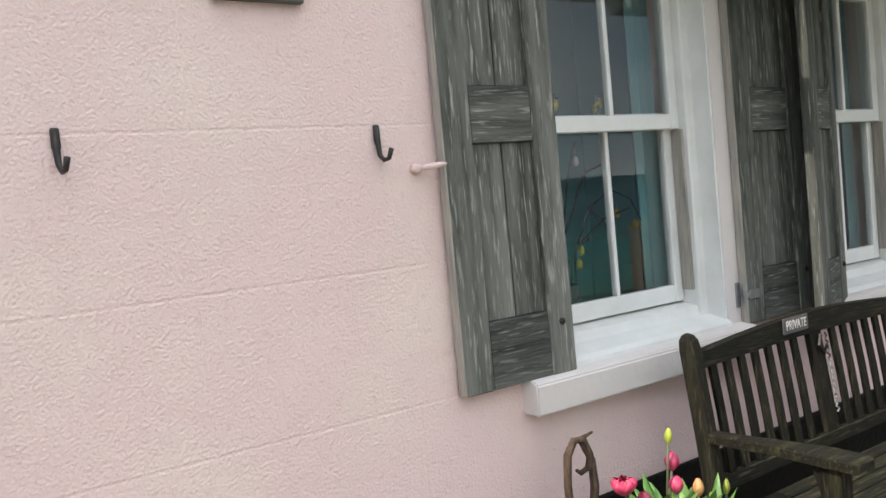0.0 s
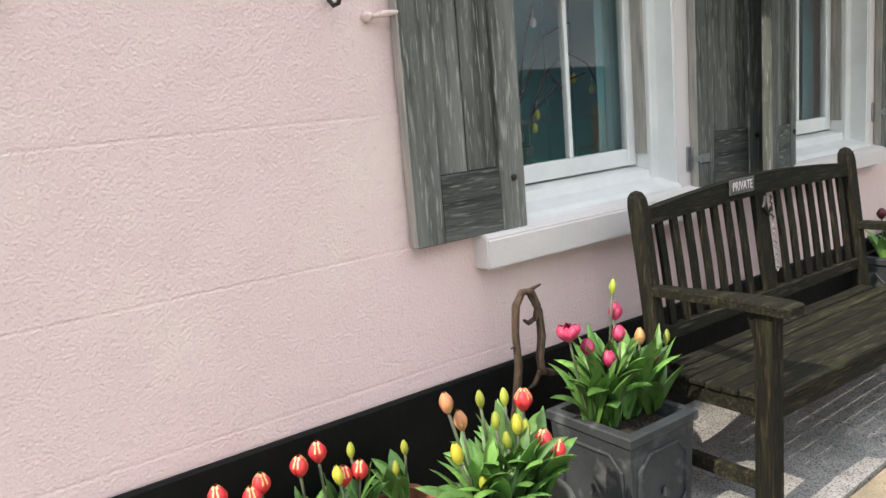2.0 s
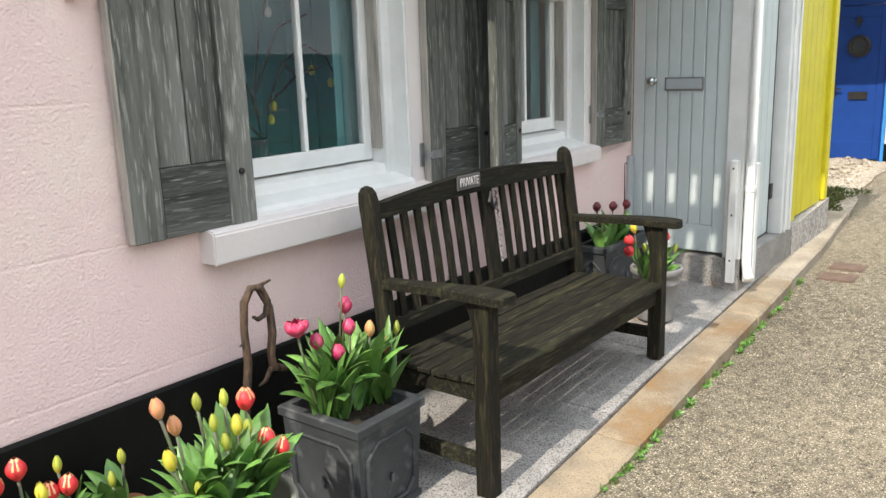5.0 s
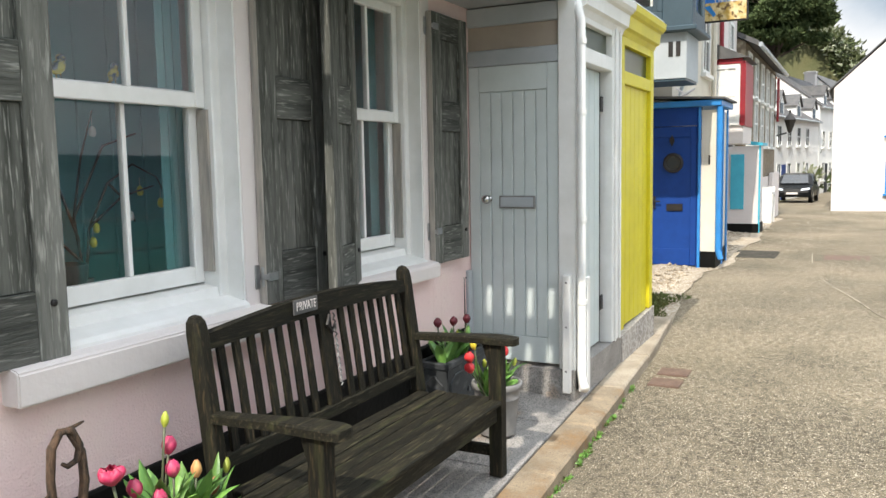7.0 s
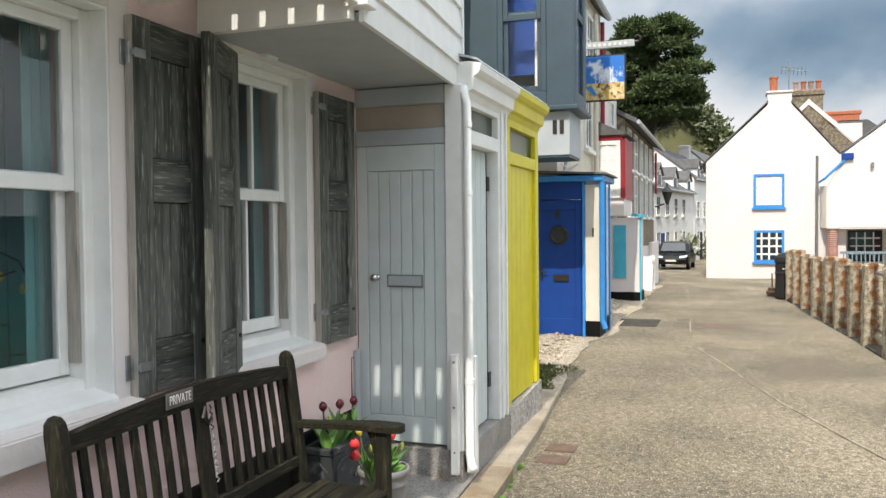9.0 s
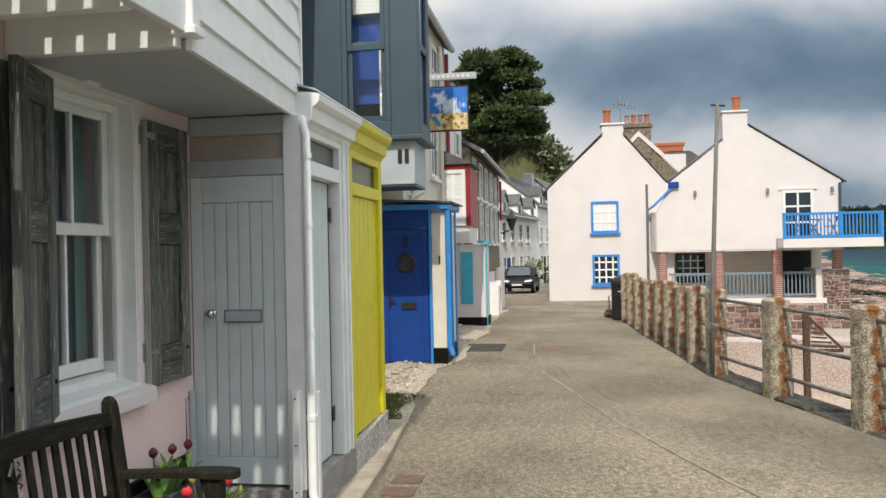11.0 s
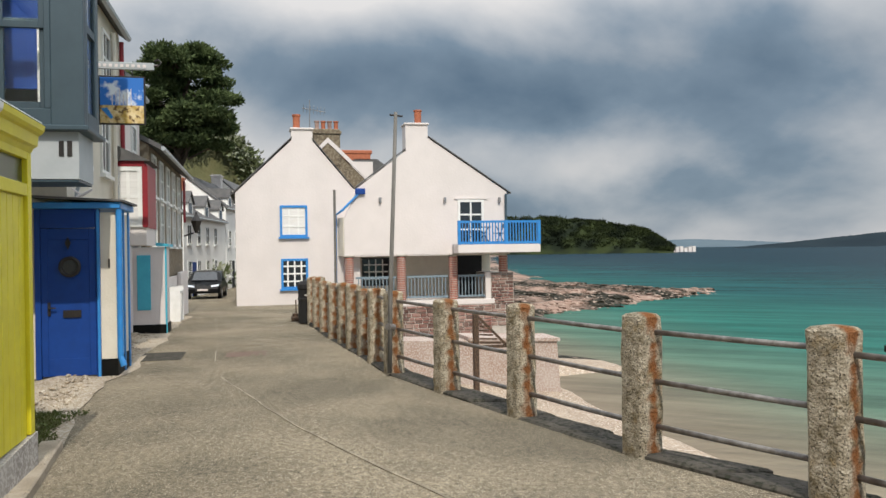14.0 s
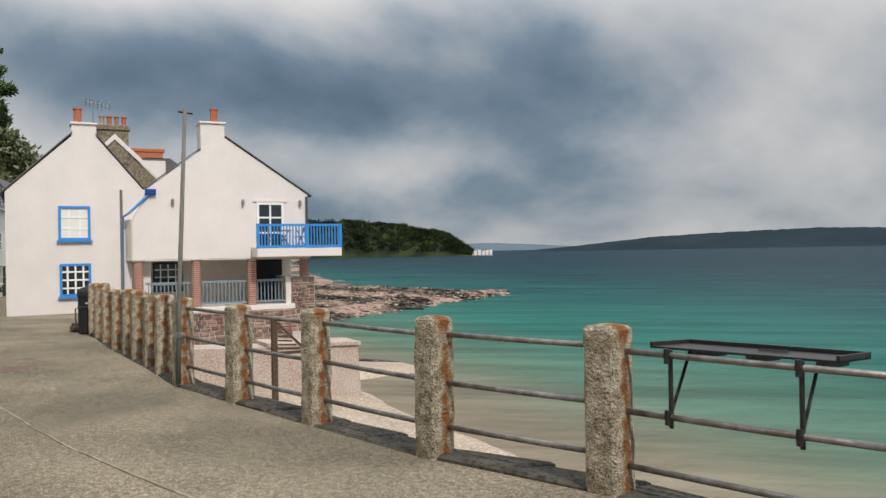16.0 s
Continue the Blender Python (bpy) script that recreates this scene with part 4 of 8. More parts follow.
part("step", Bm().prism([(PX - 0.05, 1.60, 0.0), (PX - 0.05, 1.60, 0.30), (PX - 0.05, 2.36, 0.30), (PX - 0.05, 2.36, 0.0)], 0, (1.4, 0, 0)), M["granite"], porch, "granite step")
door = thing("door_1", (PX, 2.05, 0.33), "pale grey boarded door with a letter plate and round knob", "door", kind="structure")
leaf = Bm().box(PX + 0.012, PX + 0.05, 1.722, 2.372, 0.325, 2.35)
part("leaf", leaf, M["grey_paint"], door)
for a, c in ((1.722, 1.80), (2.295, 2.372)):
    part("stile", Bm().box(PX - 0.004, PX + 0.0115, a, c, 0.325, 2.35, 0.003), M["grey_paint"], door)
part("bottom_rail", Bm().box(PX - 0.004, PX + 0.0115, 1.801, 2.294, 0.325, 0.50, 0.003), M["grey_paint"], door)
part("top_rail", Bm().box(PX - 0.004, PX + 0.0115, 1.801, 2.294, 2.18, 2.35, 0.003), M["grey_paint"], door)
for i in range(6):
    a = 1.802 + i * 0.0822
    part("board", Bm().box(PX + 0.0005, PX + 0.0115, a + 0.003, a + 0.079, 0.502, 2.178, 0.004), M["grey_paint"], door)
lp = part("letter_plate", Bm().box(PX - 0.014, PX + 0.001, 1.885, 2.148, 1.385, 1.472, 0.004), M["pot_grey"], door, "dull metal letter plate")
part("flap", Bm().box(PX - 0.02, PX - 0.0145, 1.897, 2.136, 1.396, 1.461, 0.003), M["pale_blue"], lp)
knob = part("knob", Bm().lathe([(0.0, 0), (0.024, 0), (0.024, 0.006), (0.011, 0.01), (0.011, 0.03), (0.022, 0.038), (0.031, 0.052), (0.029, 0.068), (0.015, 0.08), (0, 0.082)], 18), M["chrome"], door, "polished steel knob", smooth=True, local=True)
knob.matrix_local = pose(0.0 - 0.004, 2.226 - 2.05, 1.449 - 0.33, 0, -90, 0)
for yy, nm in ((2.385, "flood_board_channel"), (1.655, "flood_board_channel")):
    ch = thing(nm, (PX - 0.06, yy, pave_z(5.4)), "white timber upright beside the porch door", "board channel", "door board channels")
    part("upright", Bm().box(PX - 0.085, PX - 0.022, yy - 0.035, yy + 0.02 if yy < 2 else W - 0.002, pave_z(5.45), 0.95, 0.006), M["white"] if yy < 2 else M["pale_blue"], ch)
    for z in (0.3, 0.6, 0.9):
        part("screw", Bm().lathe([(0, 0), (0.007, 0), (0.005, 0.003)], 8), M["iron"], ch, local=True).matrix_local = pose(-0.026, -0.008, z - pave_z(5.4), 0, -90, 0)
# front of the porch
FY = 1.62
fr = Bm()
fr.box(PX + 0.092, PX + 0.14, FY - 0.02, FY + 0.08, 0.30, 2.70, 0.005).box(6.42, 6.68, FY - 0.02, FY + 0.08, 0.30, 2.70, 0.005)
part("front_frame", fr, M["white"], porch)
part("front_rail", Bm().box(PX + 0.141, 6.419, FY - 0.02, FY + 0.08, 2.36, 2.46, 0.005).box(PX + 0.141, 6.419, FY - 0.018, FY + 0.08, 2.62, 2.70, 0.005), M["white"], porch)
g = part("fanlight", Bm().box(PX + 0.141, 6.419, FY + 0.03, FY + 0.036, 2.461, 2.619), M["frosted"], porch, "green obscured glass")
part("bead", Bm().box(6.47, 6.50, FY - 0.035, FY - 0.0205, 0.3, 2.7, 0.004).box(6.60, 6.63, FY - 0.035, FY - 0.0205, 0.3, 2.7, 0.004), M["white"], porch)
inner = thing("door_2", (6.2, FY + 0.1, 0.31), "pale grey boarded front door standing in the porch", "door", kind="structure")
part("leaf", Bm().box(PX + 0.15, 6.36, FY + 0.075, FY + 0.11, 0.315, 2.355), M["grey_paint"], inner)
for i in range(5):
    a = PX + 0.15 + i * 0.135
    part("board", Bm().box(a + 0.004, a + 0.131, FY + 0.062, FY + 0.0745, 0.32, 2.35, 0.004), M["grey_paint"], inner)
for z in (0.62, 2.12):
    part("hinge", Bm().box(6.352, 6.412, FY + 0.05, FY + 0.061, z - 0.055, z + 0.055, 0.002), M["iron"], inner)
# solid near-black strip painted in for the shadow beside the door stop
part("stop_shadow_gap", Bm().box(6.37, 6.415, FY + 0.075, FY + 0.1, 0.315, 2.355), M["dark"], inner)
part("flood_post", Bm().box(PX + 0.02, PX + 0.085, FY - 0.09, FY - 0.025, 0.14, 0.93, 0.006), M["white"], porch)
pipe = thing("downpipe", (PX - 0.005, 1.575, 0.16), "white cast iron downpipe at the porch corner", "downpipe")
part("pipe", Bm().tube([(PX + 0.02, 1.60, 2.72), (PX + 0.0, 1.585, 2.66), (PX - 0.01, 1.565, 2.6), (PX - 0.01, 1.562, 0.28), (PX - 0.02, 1.55, 0.21), (PX - 0.06, 1.52, 0.19)], 0.030, 14), M["white"], pipe, smooth=True)
for z in (0.75, 1.3, 2.0, 2.45):
    part("collar", Bm().tube([(PX - 0.01, 1.562, z), (PX - 0.01, 1.562, z + 0.035)], 0.0345, 14), M["white"], pipe)
# cornice and small roof across both porches
def cornice(x0, x1, mat):
    b = Bm()
    y0 = FY - 0.02
    prof = [(y0 + 0.08, 2.66), (y0, 2.66), (y0 - 0.02, 2.70), (y0 - 0.05, 2.715), (y0 - 0.06, 2.80), (y0 - 0.085, 2.815), (y0 - 0.105, 2.84), (y0 - 0.11, 2.885), (y0 - 0.03, 2.90), (y0 + 0.08, 2.90)]
    return b.prism([(x0, a, c) for a, c in prof], 0, (x1 - x0, 0, 0))


solid("cornice_white", cornice(5.60, 6.70, M["white"]), M["white"], "white moulded porch cornice and gutter", "cornice", kind="structure", at=(6.1, FY, 2.7))
solid("cornice_yellow", cornice(6.703, 7.80, M["yellow"]), M["yellow"], "lemon yellow moulded porch cornice", "cornice", kind="structure", at=(7.2, FY, 2.7))
# pale roof colour stands for the bright highlight along the porch edge
solid("porch_roof", Bm().prism([(5.60, FY - 0.11, 2.905), (5.60, 2.6, 3.2), (5.60, 2.6, 3.25), (5.60, FY - 0.10, 2.92)], 0, (2.22, 0, 0)), M["pale_blue"], "thin porch roof coloured pale for its edge highlight", "roof", kind="structure", at=(6.7, 2, 2.9))
# yellow porch
yp = thing("porch_yellow", (7.25, 1.7, 0.2), "lemon yellow boarded porch on a concrete base", "porch", kind="structure")
part("base", Bm().prism([(6.70, FY - 0.03, 0.0), (6.70, FY - 0.03, 0.30), (7.84, FY - 0.03, 0.36), (7.84, FY - 0.03, 0.0)], 0, (0, 0.95, 0)), M["concrete"], yp)
part("frame", Bm().box(6.69, 6.78, FY - 0.02, FY + 0.07, 0.34, 2.66, 0.005).box(7.69, 7.80, FY - 0.02, FY + 0.07, 0.36, 2.66, 0.005).box(6.781, 7.689, FY - 0.018, FY + 0.07, 2.30, 2.40, 0.005).box(6.781, 7.689, FY - 0.018, FY + 0.07, 2.60, 2.66), M["yellow"], yp)
part("fanlight", Bm().box(6.781, 7.689, FY + 0.025, FY + 0.031, 2.401, 2.599), M["frosted"], yp)
for i in range(6):
    a = 6.782 + i * 0.1512
    part("board", Bm().box(a + 0.002, a + 0.149, FY + 0.012, FY + 0.03, 0.345, 2.299, 0.005), M["yellow"], yp)
part("end_wall", Bm().box(7.72, 7.80, FY + 0.071, 2.55, 0.30, 2.9), M["yellow"], yp)
part("inner_wall", Bm().box(6.62, 6.68, FY + 0.09, 2.5, 0.28, 2.9), M["white"], yp)


# ---- boarded upper storey and slatted deck over the cottage front ----
box = thing("balcony_box", (4.7, 2.0, 2.74), "white weatherboarded upper storey jutting over the pavement", "balcony", kind="structure")
BX0, BX1, BY0, BY1 = 3.80, 5.70, 1.505, 1.665


def by(x):
    return BY0 + (BY1 - BY0) * (x - BX0) / (BX1 - BX0)


part("soffit", Bm().prism([(BX0 + 0.005, by(BX0) + 0.03, 2.752), (BX1, by(BX1) + 0.03, 2.752), (BX1, W - 0.003, 2.752), (BX0 + 0.005, W - 0.003, 2.752)], 0, (0, 0, 0.03)), M["pale_blue"], box)
part("fascia", Bm().prism([(BX0, by(BX0), 2.735), (BX1, by(BX1), 2.735), (BX1, by(BX1), 2.90), (BX0, by(BX0), 2.90)], 0, (0, 0.028, 0)), M["white"], box)
for i in range(13):
    z = 2.885 + i * 0.198
    part("weatherboard", Bm().prism([(BX0, by(BX0) - 0.018, z), (BX0, by(BX0) + 0.012, z), (BX0, by(BX0) + 0.012, z + 0.211), (BX0, by(BX0) + 0.002, z + 0.211)], 0, (BX1 - BX0, BY1 - BY0, 0)), M["white"], box)
part("corner_board", Bm().box(BX0 - 0.05, BX0 + 0.03, BY0 - 0.03, BY0 + 0.06, 2.80, 5.4, 0.005).box(BX0 - 0.065, BX0 + 0.045, BY0 - 0.045, BY0 + 0.075, 2.79, 2.83, 0.005), M["white"], box)
part("core", Bm().prism([(BX0 + 0.03, by(BX0) + 0.04, 2.79), (BX1, by(BX1) + 0.03, 2.79), (BX1, W - 0.003, 2.79), (BX0 + 0.03, W - 0.003, 2.79)], 0, (0, 0, 2.6)), M["white"], box)
part("end_board", Bm().box(BX1, BX1 + 0.03, BY1 - 0.02, W - 0.003, 2.735, 5.39), M["white"], box)
deck = thing("slatted_deck", (3.1, 1.95, 2.75), "white painted slatted balcony deck with gaps of daylight", "deck", kind="structure")
for x0, x1, za in ((3.75, 3.795, 2.74), (3.33, 3.39, 2.79), (2.62, 2.69, 2.80)):
    part("joist", Bm().box(x0, x1, 1.55, W - 0.003, za, 2.945, 0.004), M["white"], deck)
y = 1.56
while y < 2.34:
    part("slat", Bm().box(2.55, 3.79, y, y + 0.118, 2.948, 2.975, 0.003), M["white"], deck)
    y += 0.153
# unseen boards added over the slats to shape the sun patches below
part("cross_board", Bm().box(3.60, 3.79, 1.55, W - 0.003, 2.978, 3.0).box(2.55, 2.75, 1.55, W - 0.003, 2.978, 3.0), M["white"], deck)
part("front_beam", Bm().box(2.55, 3.79, 1.505, 1.548, 2.80, 3.0, 0.004), M["white"], deck)

# small fittings over the second window
lamp = thing("alarm_lamp", (4.35, W, 2.76), "small white lamp box over the window", "lamp")
part("housing", Bm().box(4.30, 4.42, W - 0.06, W - 0.012, 2.735, 2.775, 0.006), M["white"], lamp)
part("clip", Bm().box(4.58, 4.61, W - 0.03, W - 0.012, 2.76, 2.80, 0.003).box(4.55, 4.58, W - 0.02, W - 0.012, 2.755, 2.77, 0.002), M["steel"], lamp)

# ---- terrace of houses along the lane ----
def window_unit(parent, x, y, z, w, h, face, frame, pane, bars=(1, 1), ft=0.06, sill=None, proud=0.04):
    """A small framed window on a facade. face: 'y' looks to -y, 'x' looks to -x."""
    def bx(b, u0, u1, d0, d1, z0, z1):
        if face == "y":
            b.box(x + u0, x + u1, y + d0, y + d1, z + z0, z + z1)
        else:
            b.box(x + d0, x + d1, y - u1, y - u0, z + z0, z + z1)
        return b
    f = Bm()
    for u0, u1, z0, z1 in ((0, ft, 0, h), (w - ft, w, 0, h), (ft, w - ft, 0, ft), (ft, w - ft, h - ft, h)):
        bx(f, u0, u1, -proud, 0.02, z0, z1)
    ob = part("window", f, frame, parent)
    g = Bm()
    bt = ft * 0.35
    for i in range(1, bars[0] + 1):
        bx(g, w * i / (bars[0] + 1) - bt, w * i / (bars[0] + 1) + bt, -proud * 0.6, -0.002, ft, h - ft)
    for i in range(1, bars[1] + 1):
        bx(g, ft, w - ft, -proud * 0.55, -0.002, h * i / (bars[1] + 1) - bt, h * i / (bars[1] + 1) + bt)
    part("glazing_bar", g, M["white"], ob)
    part("pane", bx(Bm(), ft * 0.8, w - ft * 0.8, -proud * 0.3, -0.001, ft * 0.8, h - ft * 0.8), pane, ob)
    if sill:
        part("sill", bx(Bm(), -0.06, w + 0.06, -proud - 0.06, 0.0, -0.07, -0.002), sill, ob)
    return ob


def row_house(name, x0, x1, y0, depth, z0, eave, ridge, wall_mat, label, wins=(), frame=None, overhang=0.15, turn=0.0, roof_mat=None, parapet=False):
    """A house of a terrace: body with pitched roof along x. Windows on the front: (x, z, w, h). turn: degrees about its near front corner."""
    h = thing(name, (x0, y0, z0), label, "house", "terrace along the lane")
    part("wall", Bm().prism([(x0, y0, z0), (x0, y0 + depth, z0), (x0, y0 + depth, eave), (x0, y0 + depth / 2, ridge), (x0, y0, eave)], 0, (x1 - x0, 0, 0)), wall_mat, h)
    r = Bm()
    yo = y0 - overhang
    zo = eave - overhang * (ridge - eave) / (depth / 2)
    r.prism([(x0 - 0.05, yo, zo + 0.03), (x0 - 0.05, y0 + depth / 2, ridge + 0.03), (x0 - 0.05, y0 + depth + overhang, zo + 0.03), (x0 - 0.05, y0 + depth + overhang, zo + 0.15), (x0 - 0.05, y0 + depth / 2, ridge + 0.17), (x0 - 0.05, yo, zo + 0.15)], 0, (x1 - x0 + 0.1, 0, 0))
    part("roof", r, roof_mat or M["slate"], h)
    part("gutter", Bm().tube([(x0, yo - 0.04, zo + 0.06), (x1, yo - 0.04, zo + 0.06)], 0.06, 6), M["pale_blue"], h)
    for wx, wz, ww, wh in wins:
        window_unit(h, wx, y0, wz, ww, wh, "y", frame or M["white"], M["darkglass"], (1, 1), ft=0.07, sill=M["white"])
    if turn:
        h.rotation_euler = (0, 0, radians(turn))
    return h


# house with the dark bay, cream render
hb = row_house("bay_house", 5.76, 13.5, 3.7, 6.0, -0.2, 6.0, 8.2, M["cream"], "cream rendered house with a dark slate blue bay window")
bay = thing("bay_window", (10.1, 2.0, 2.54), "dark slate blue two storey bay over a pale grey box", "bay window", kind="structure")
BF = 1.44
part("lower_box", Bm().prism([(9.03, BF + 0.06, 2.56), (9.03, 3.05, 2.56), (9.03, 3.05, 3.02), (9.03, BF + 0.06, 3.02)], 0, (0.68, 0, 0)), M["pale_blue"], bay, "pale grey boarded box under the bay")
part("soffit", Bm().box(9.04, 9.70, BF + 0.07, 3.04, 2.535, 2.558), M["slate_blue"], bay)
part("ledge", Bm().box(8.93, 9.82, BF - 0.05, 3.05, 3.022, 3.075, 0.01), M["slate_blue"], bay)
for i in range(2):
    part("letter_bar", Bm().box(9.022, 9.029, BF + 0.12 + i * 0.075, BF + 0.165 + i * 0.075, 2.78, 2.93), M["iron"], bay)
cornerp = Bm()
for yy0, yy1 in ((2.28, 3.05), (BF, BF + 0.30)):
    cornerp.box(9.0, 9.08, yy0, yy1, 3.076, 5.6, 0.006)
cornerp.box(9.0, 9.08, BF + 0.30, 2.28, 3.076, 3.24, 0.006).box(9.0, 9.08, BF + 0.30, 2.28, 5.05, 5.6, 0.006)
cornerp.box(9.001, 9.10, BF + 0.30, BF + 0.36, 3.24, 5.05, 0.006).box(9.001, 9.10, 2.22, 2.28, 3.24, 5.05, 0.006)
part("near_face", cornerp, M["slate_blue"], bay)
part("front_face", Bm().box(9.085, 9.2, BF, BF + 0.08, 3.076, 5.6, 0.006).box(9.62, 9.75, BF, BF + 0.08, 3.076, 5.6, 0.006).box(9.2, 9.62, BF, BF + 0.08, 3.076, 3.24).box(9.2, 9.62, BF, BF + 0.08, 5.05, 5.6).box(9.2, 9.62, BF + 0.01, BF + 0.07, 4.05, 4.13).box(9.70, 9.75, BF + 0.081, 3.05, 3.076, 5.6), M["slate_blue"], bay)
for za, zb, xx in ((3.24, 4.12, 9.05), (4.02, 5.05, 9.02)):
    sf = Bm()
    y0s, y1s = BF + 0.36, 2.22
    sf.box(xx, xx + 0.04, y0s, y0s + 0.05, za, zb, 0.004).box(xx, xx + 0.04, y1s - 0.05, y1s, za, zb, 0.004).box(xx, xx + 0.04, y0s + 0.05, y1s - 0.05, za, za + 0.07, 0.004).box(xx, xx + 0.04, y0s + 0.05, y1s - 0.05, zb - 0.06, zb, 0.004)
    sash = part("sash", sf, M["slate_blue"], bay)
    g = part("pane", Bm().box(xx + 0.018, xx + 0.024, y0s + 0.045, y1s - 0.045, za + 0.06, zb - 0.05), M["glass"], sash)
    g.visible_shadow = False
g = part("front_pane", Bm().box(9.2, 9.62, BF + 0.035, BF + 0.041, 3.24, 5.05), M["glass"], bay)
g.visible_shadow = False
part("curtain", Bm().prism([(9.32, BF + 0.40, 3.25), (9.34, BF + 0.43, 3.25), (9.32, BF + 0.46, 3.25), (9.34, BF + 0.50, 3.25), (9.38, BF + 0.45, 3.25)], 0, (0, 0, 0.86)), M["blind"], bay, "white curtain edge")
# white and blue boards painted in for reflections in the bay panes
part("pelmet", Bm().box(9.3, 9.33, BF + 0.36, 2.22, 4.50, 4.95), M["blind"], bay, "white board for the pane's sky reflection")
part("seat_back", Bm().box(9.4, 9.44, BF + 0.36, 2.3, 3.5, 4.49), M["blue"], bay, "deep blue board for the pane's reflection")
# board added behind the front pane to block bright sky through the bay
part("front_blind", Bm().box(9.2, 9.62, BF + 0.055, BF + 0.07, 3.25, 5.04), M["blue"], bay, "added blue board hiding the sky through the glass")
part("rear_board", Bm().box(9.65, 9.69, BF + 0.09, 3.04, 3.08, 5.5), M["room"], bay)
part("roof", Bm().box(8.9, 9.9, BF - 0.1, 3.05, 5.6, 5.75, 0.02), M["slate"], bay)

# moved down the lane and enlarged 1.33 times to fit the camera's view
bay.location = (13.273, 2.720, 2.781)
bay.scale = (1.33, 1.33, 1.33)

# cream house with the blue porch and hanging sign
hc = row_house("sign_house", 13.56, 18.4, 2.58, 6.0, -0.2, 6.35, 8.6, M["cream"], "cream rendered house with a hanging picture sign",
               [(14.2, 3.3, 0.8, 1.3), (16.2, 3.3, 0.8, 1.3), (14.2, 5.0, 0.8, 1.0), (16.4, 5.0, 0.8, 1.0)])
part("downpipe", Bm().tube([(17.2, 2.5, 6.1), (17.2, 2.5, 0.2)], 0.05, 8), M["cream"], hc)
part("downpipe", Bm().tube([(18.3, 2.52, 6.2), (18.3, 2.52, 0.2)], 0.045, 8), M["red"], hc)
row_house("red_eaves_house", 18.45, 21.4, 2.62, 6.0, -0.3, 5.6, 7.8, M["whitewash"], "white house with dark red eaves", [(20.0, 3.6, 0.7, 1.2)])
BPX = 13.42
bp_ = thing("porch_blue", (13.9, 2.3, 0.0), "royal blue porch with a round window in its door", "porch", kind="structure")
part("side_wall", Bm().box(BPX, BPX + 0.08, 1.88, 2.10, 0.27, 2.45), M["cream"], bp_)
part("front_wall", Bm().box(BPX + 0.081, 14.55, 1.88, 1.96, 0.27, 2.45), M["cream"], bp_)
part("base", Bm().box(BPX - 0.01, BPX + 0.08, 1.87, 2.10, -0.1, 0.268).box(BPX + 0.081, 14.56, 1.87, 1.96, -0.1, 0.268), M["black"], bp_)
part("door_frame", Bm().box(BPX - 0.03, BPX + 0.07, 2.102, 2.16, 0.0, 2.5, 0.006).box(BPX - 0.03, BPX + 0.07, 2.92, 3.0, 0.0, 2.5, 0.006).box(BPX - 0.028, BPX + 0.07, 2.161, 2.919, 2.22, 2.5, 0.006), M["blue"], bp_)
part("frame_edge", Bm().box(BPX - 0.045, BPX - 0.031, 2.10, 2.14, 0.0, 2.5), M["sky_blue"], bp_)
part("fascia", Bm().box(BPX - 0.1, 14.65, 1.80, 3.0, 2.505, 2.60, 0.01), M["sky_blue"], bp_)
part("roof", Bm().prism([(BPX - 0.14, 1.74, 2.602), (BPX - 0.14, 3.0, 2.66), (BPX - 0.14, 3.0, 2.70), (BPX - 0.14, 1.74, 2.63)], 0, (1.35, 0, 0)), M["slate"], bp_)
part("corner_pipe", Bm().tube([(BPX - 0.03, 1.83, 2.5), (BPX - 0.03, 1.83, 0.3), (BPX - 0.05, 1.78, 0.16)], 0.045, 10), M["sky_blue"], bp_)
part("front_frame", Bm().box(14.0, 14.08, 1.855, 1.879, 0.0, 2.5).box(14.46, 14.56, 1.855, 1.879, 0.0, 2.5), M["sky_blue"], bp_)
part("house_number_bar", Bm().box(BPX - 0.008, BPX - 0.001, 1.965, 1.99, 1.62, 1.76), M["iron"], bp_)
d3 = thing("door_3", (BPX, 2.54, 0.05), "royal blue panelled door with a round porthole", "door", kind="structure")
part("leaf", Bm().box(BPX + 0.0, BPX + 0.05, 2.163, 2.917, 0.04, 2.215), M["blue"], d3)
part("stile", Bm().box(BPX - 0.014, BPX - 0.0005, 2.165, 2.255, 0.04, 2.21, 0.004).box(BPX - 0.014, BPX - 0.0005, 2.825, 2.915, 0.04, 2.21, 0.004).box(BPX - 0.014, BPX - 0.0005, 2.256, 2.824, 0.04, 0.30, 0.004).box(BPX - 0.014, BPX - 0.0005, 2.256, 2.824, 2.05, 2.21, 0.004), M["blue"], d3)
ph = part("porthole", Bm().lathe([(0.10, 0), (0.155, 0), (0.155, 0.02), (0.13, 0.03), (0.105, 0.02), (0.10, 0)], 28, caps=False), M["iron"], d3, local=True)
ph.matrix_local = pose(-0.016, -0.02, 1.60, 0, -90, 0)
part("pane", Bm().lathe([(0, 0), (0.102, 0), (0.102, 0.004)], 24), M["darkglass"], ph, local=True)
part("letter_plate", Bm().box(BPX - 0.025, BPX - 0.015, 2.37, 2.62, 0.90, 1.01, 0.003), M["iron"], d3)
part("handle", Bm().box(BPX - 0.024, BPX - 0.015, 2.79, 2.83, 0.93, 1.13, 0.003).tube([(BPX - 0.03, 2.81, 1.05), (BPX - 0.06, 2.81, 1.05), (BPX - 0.06, 2.71, 1.05)], 0.012, 8), M["iron"], d3)
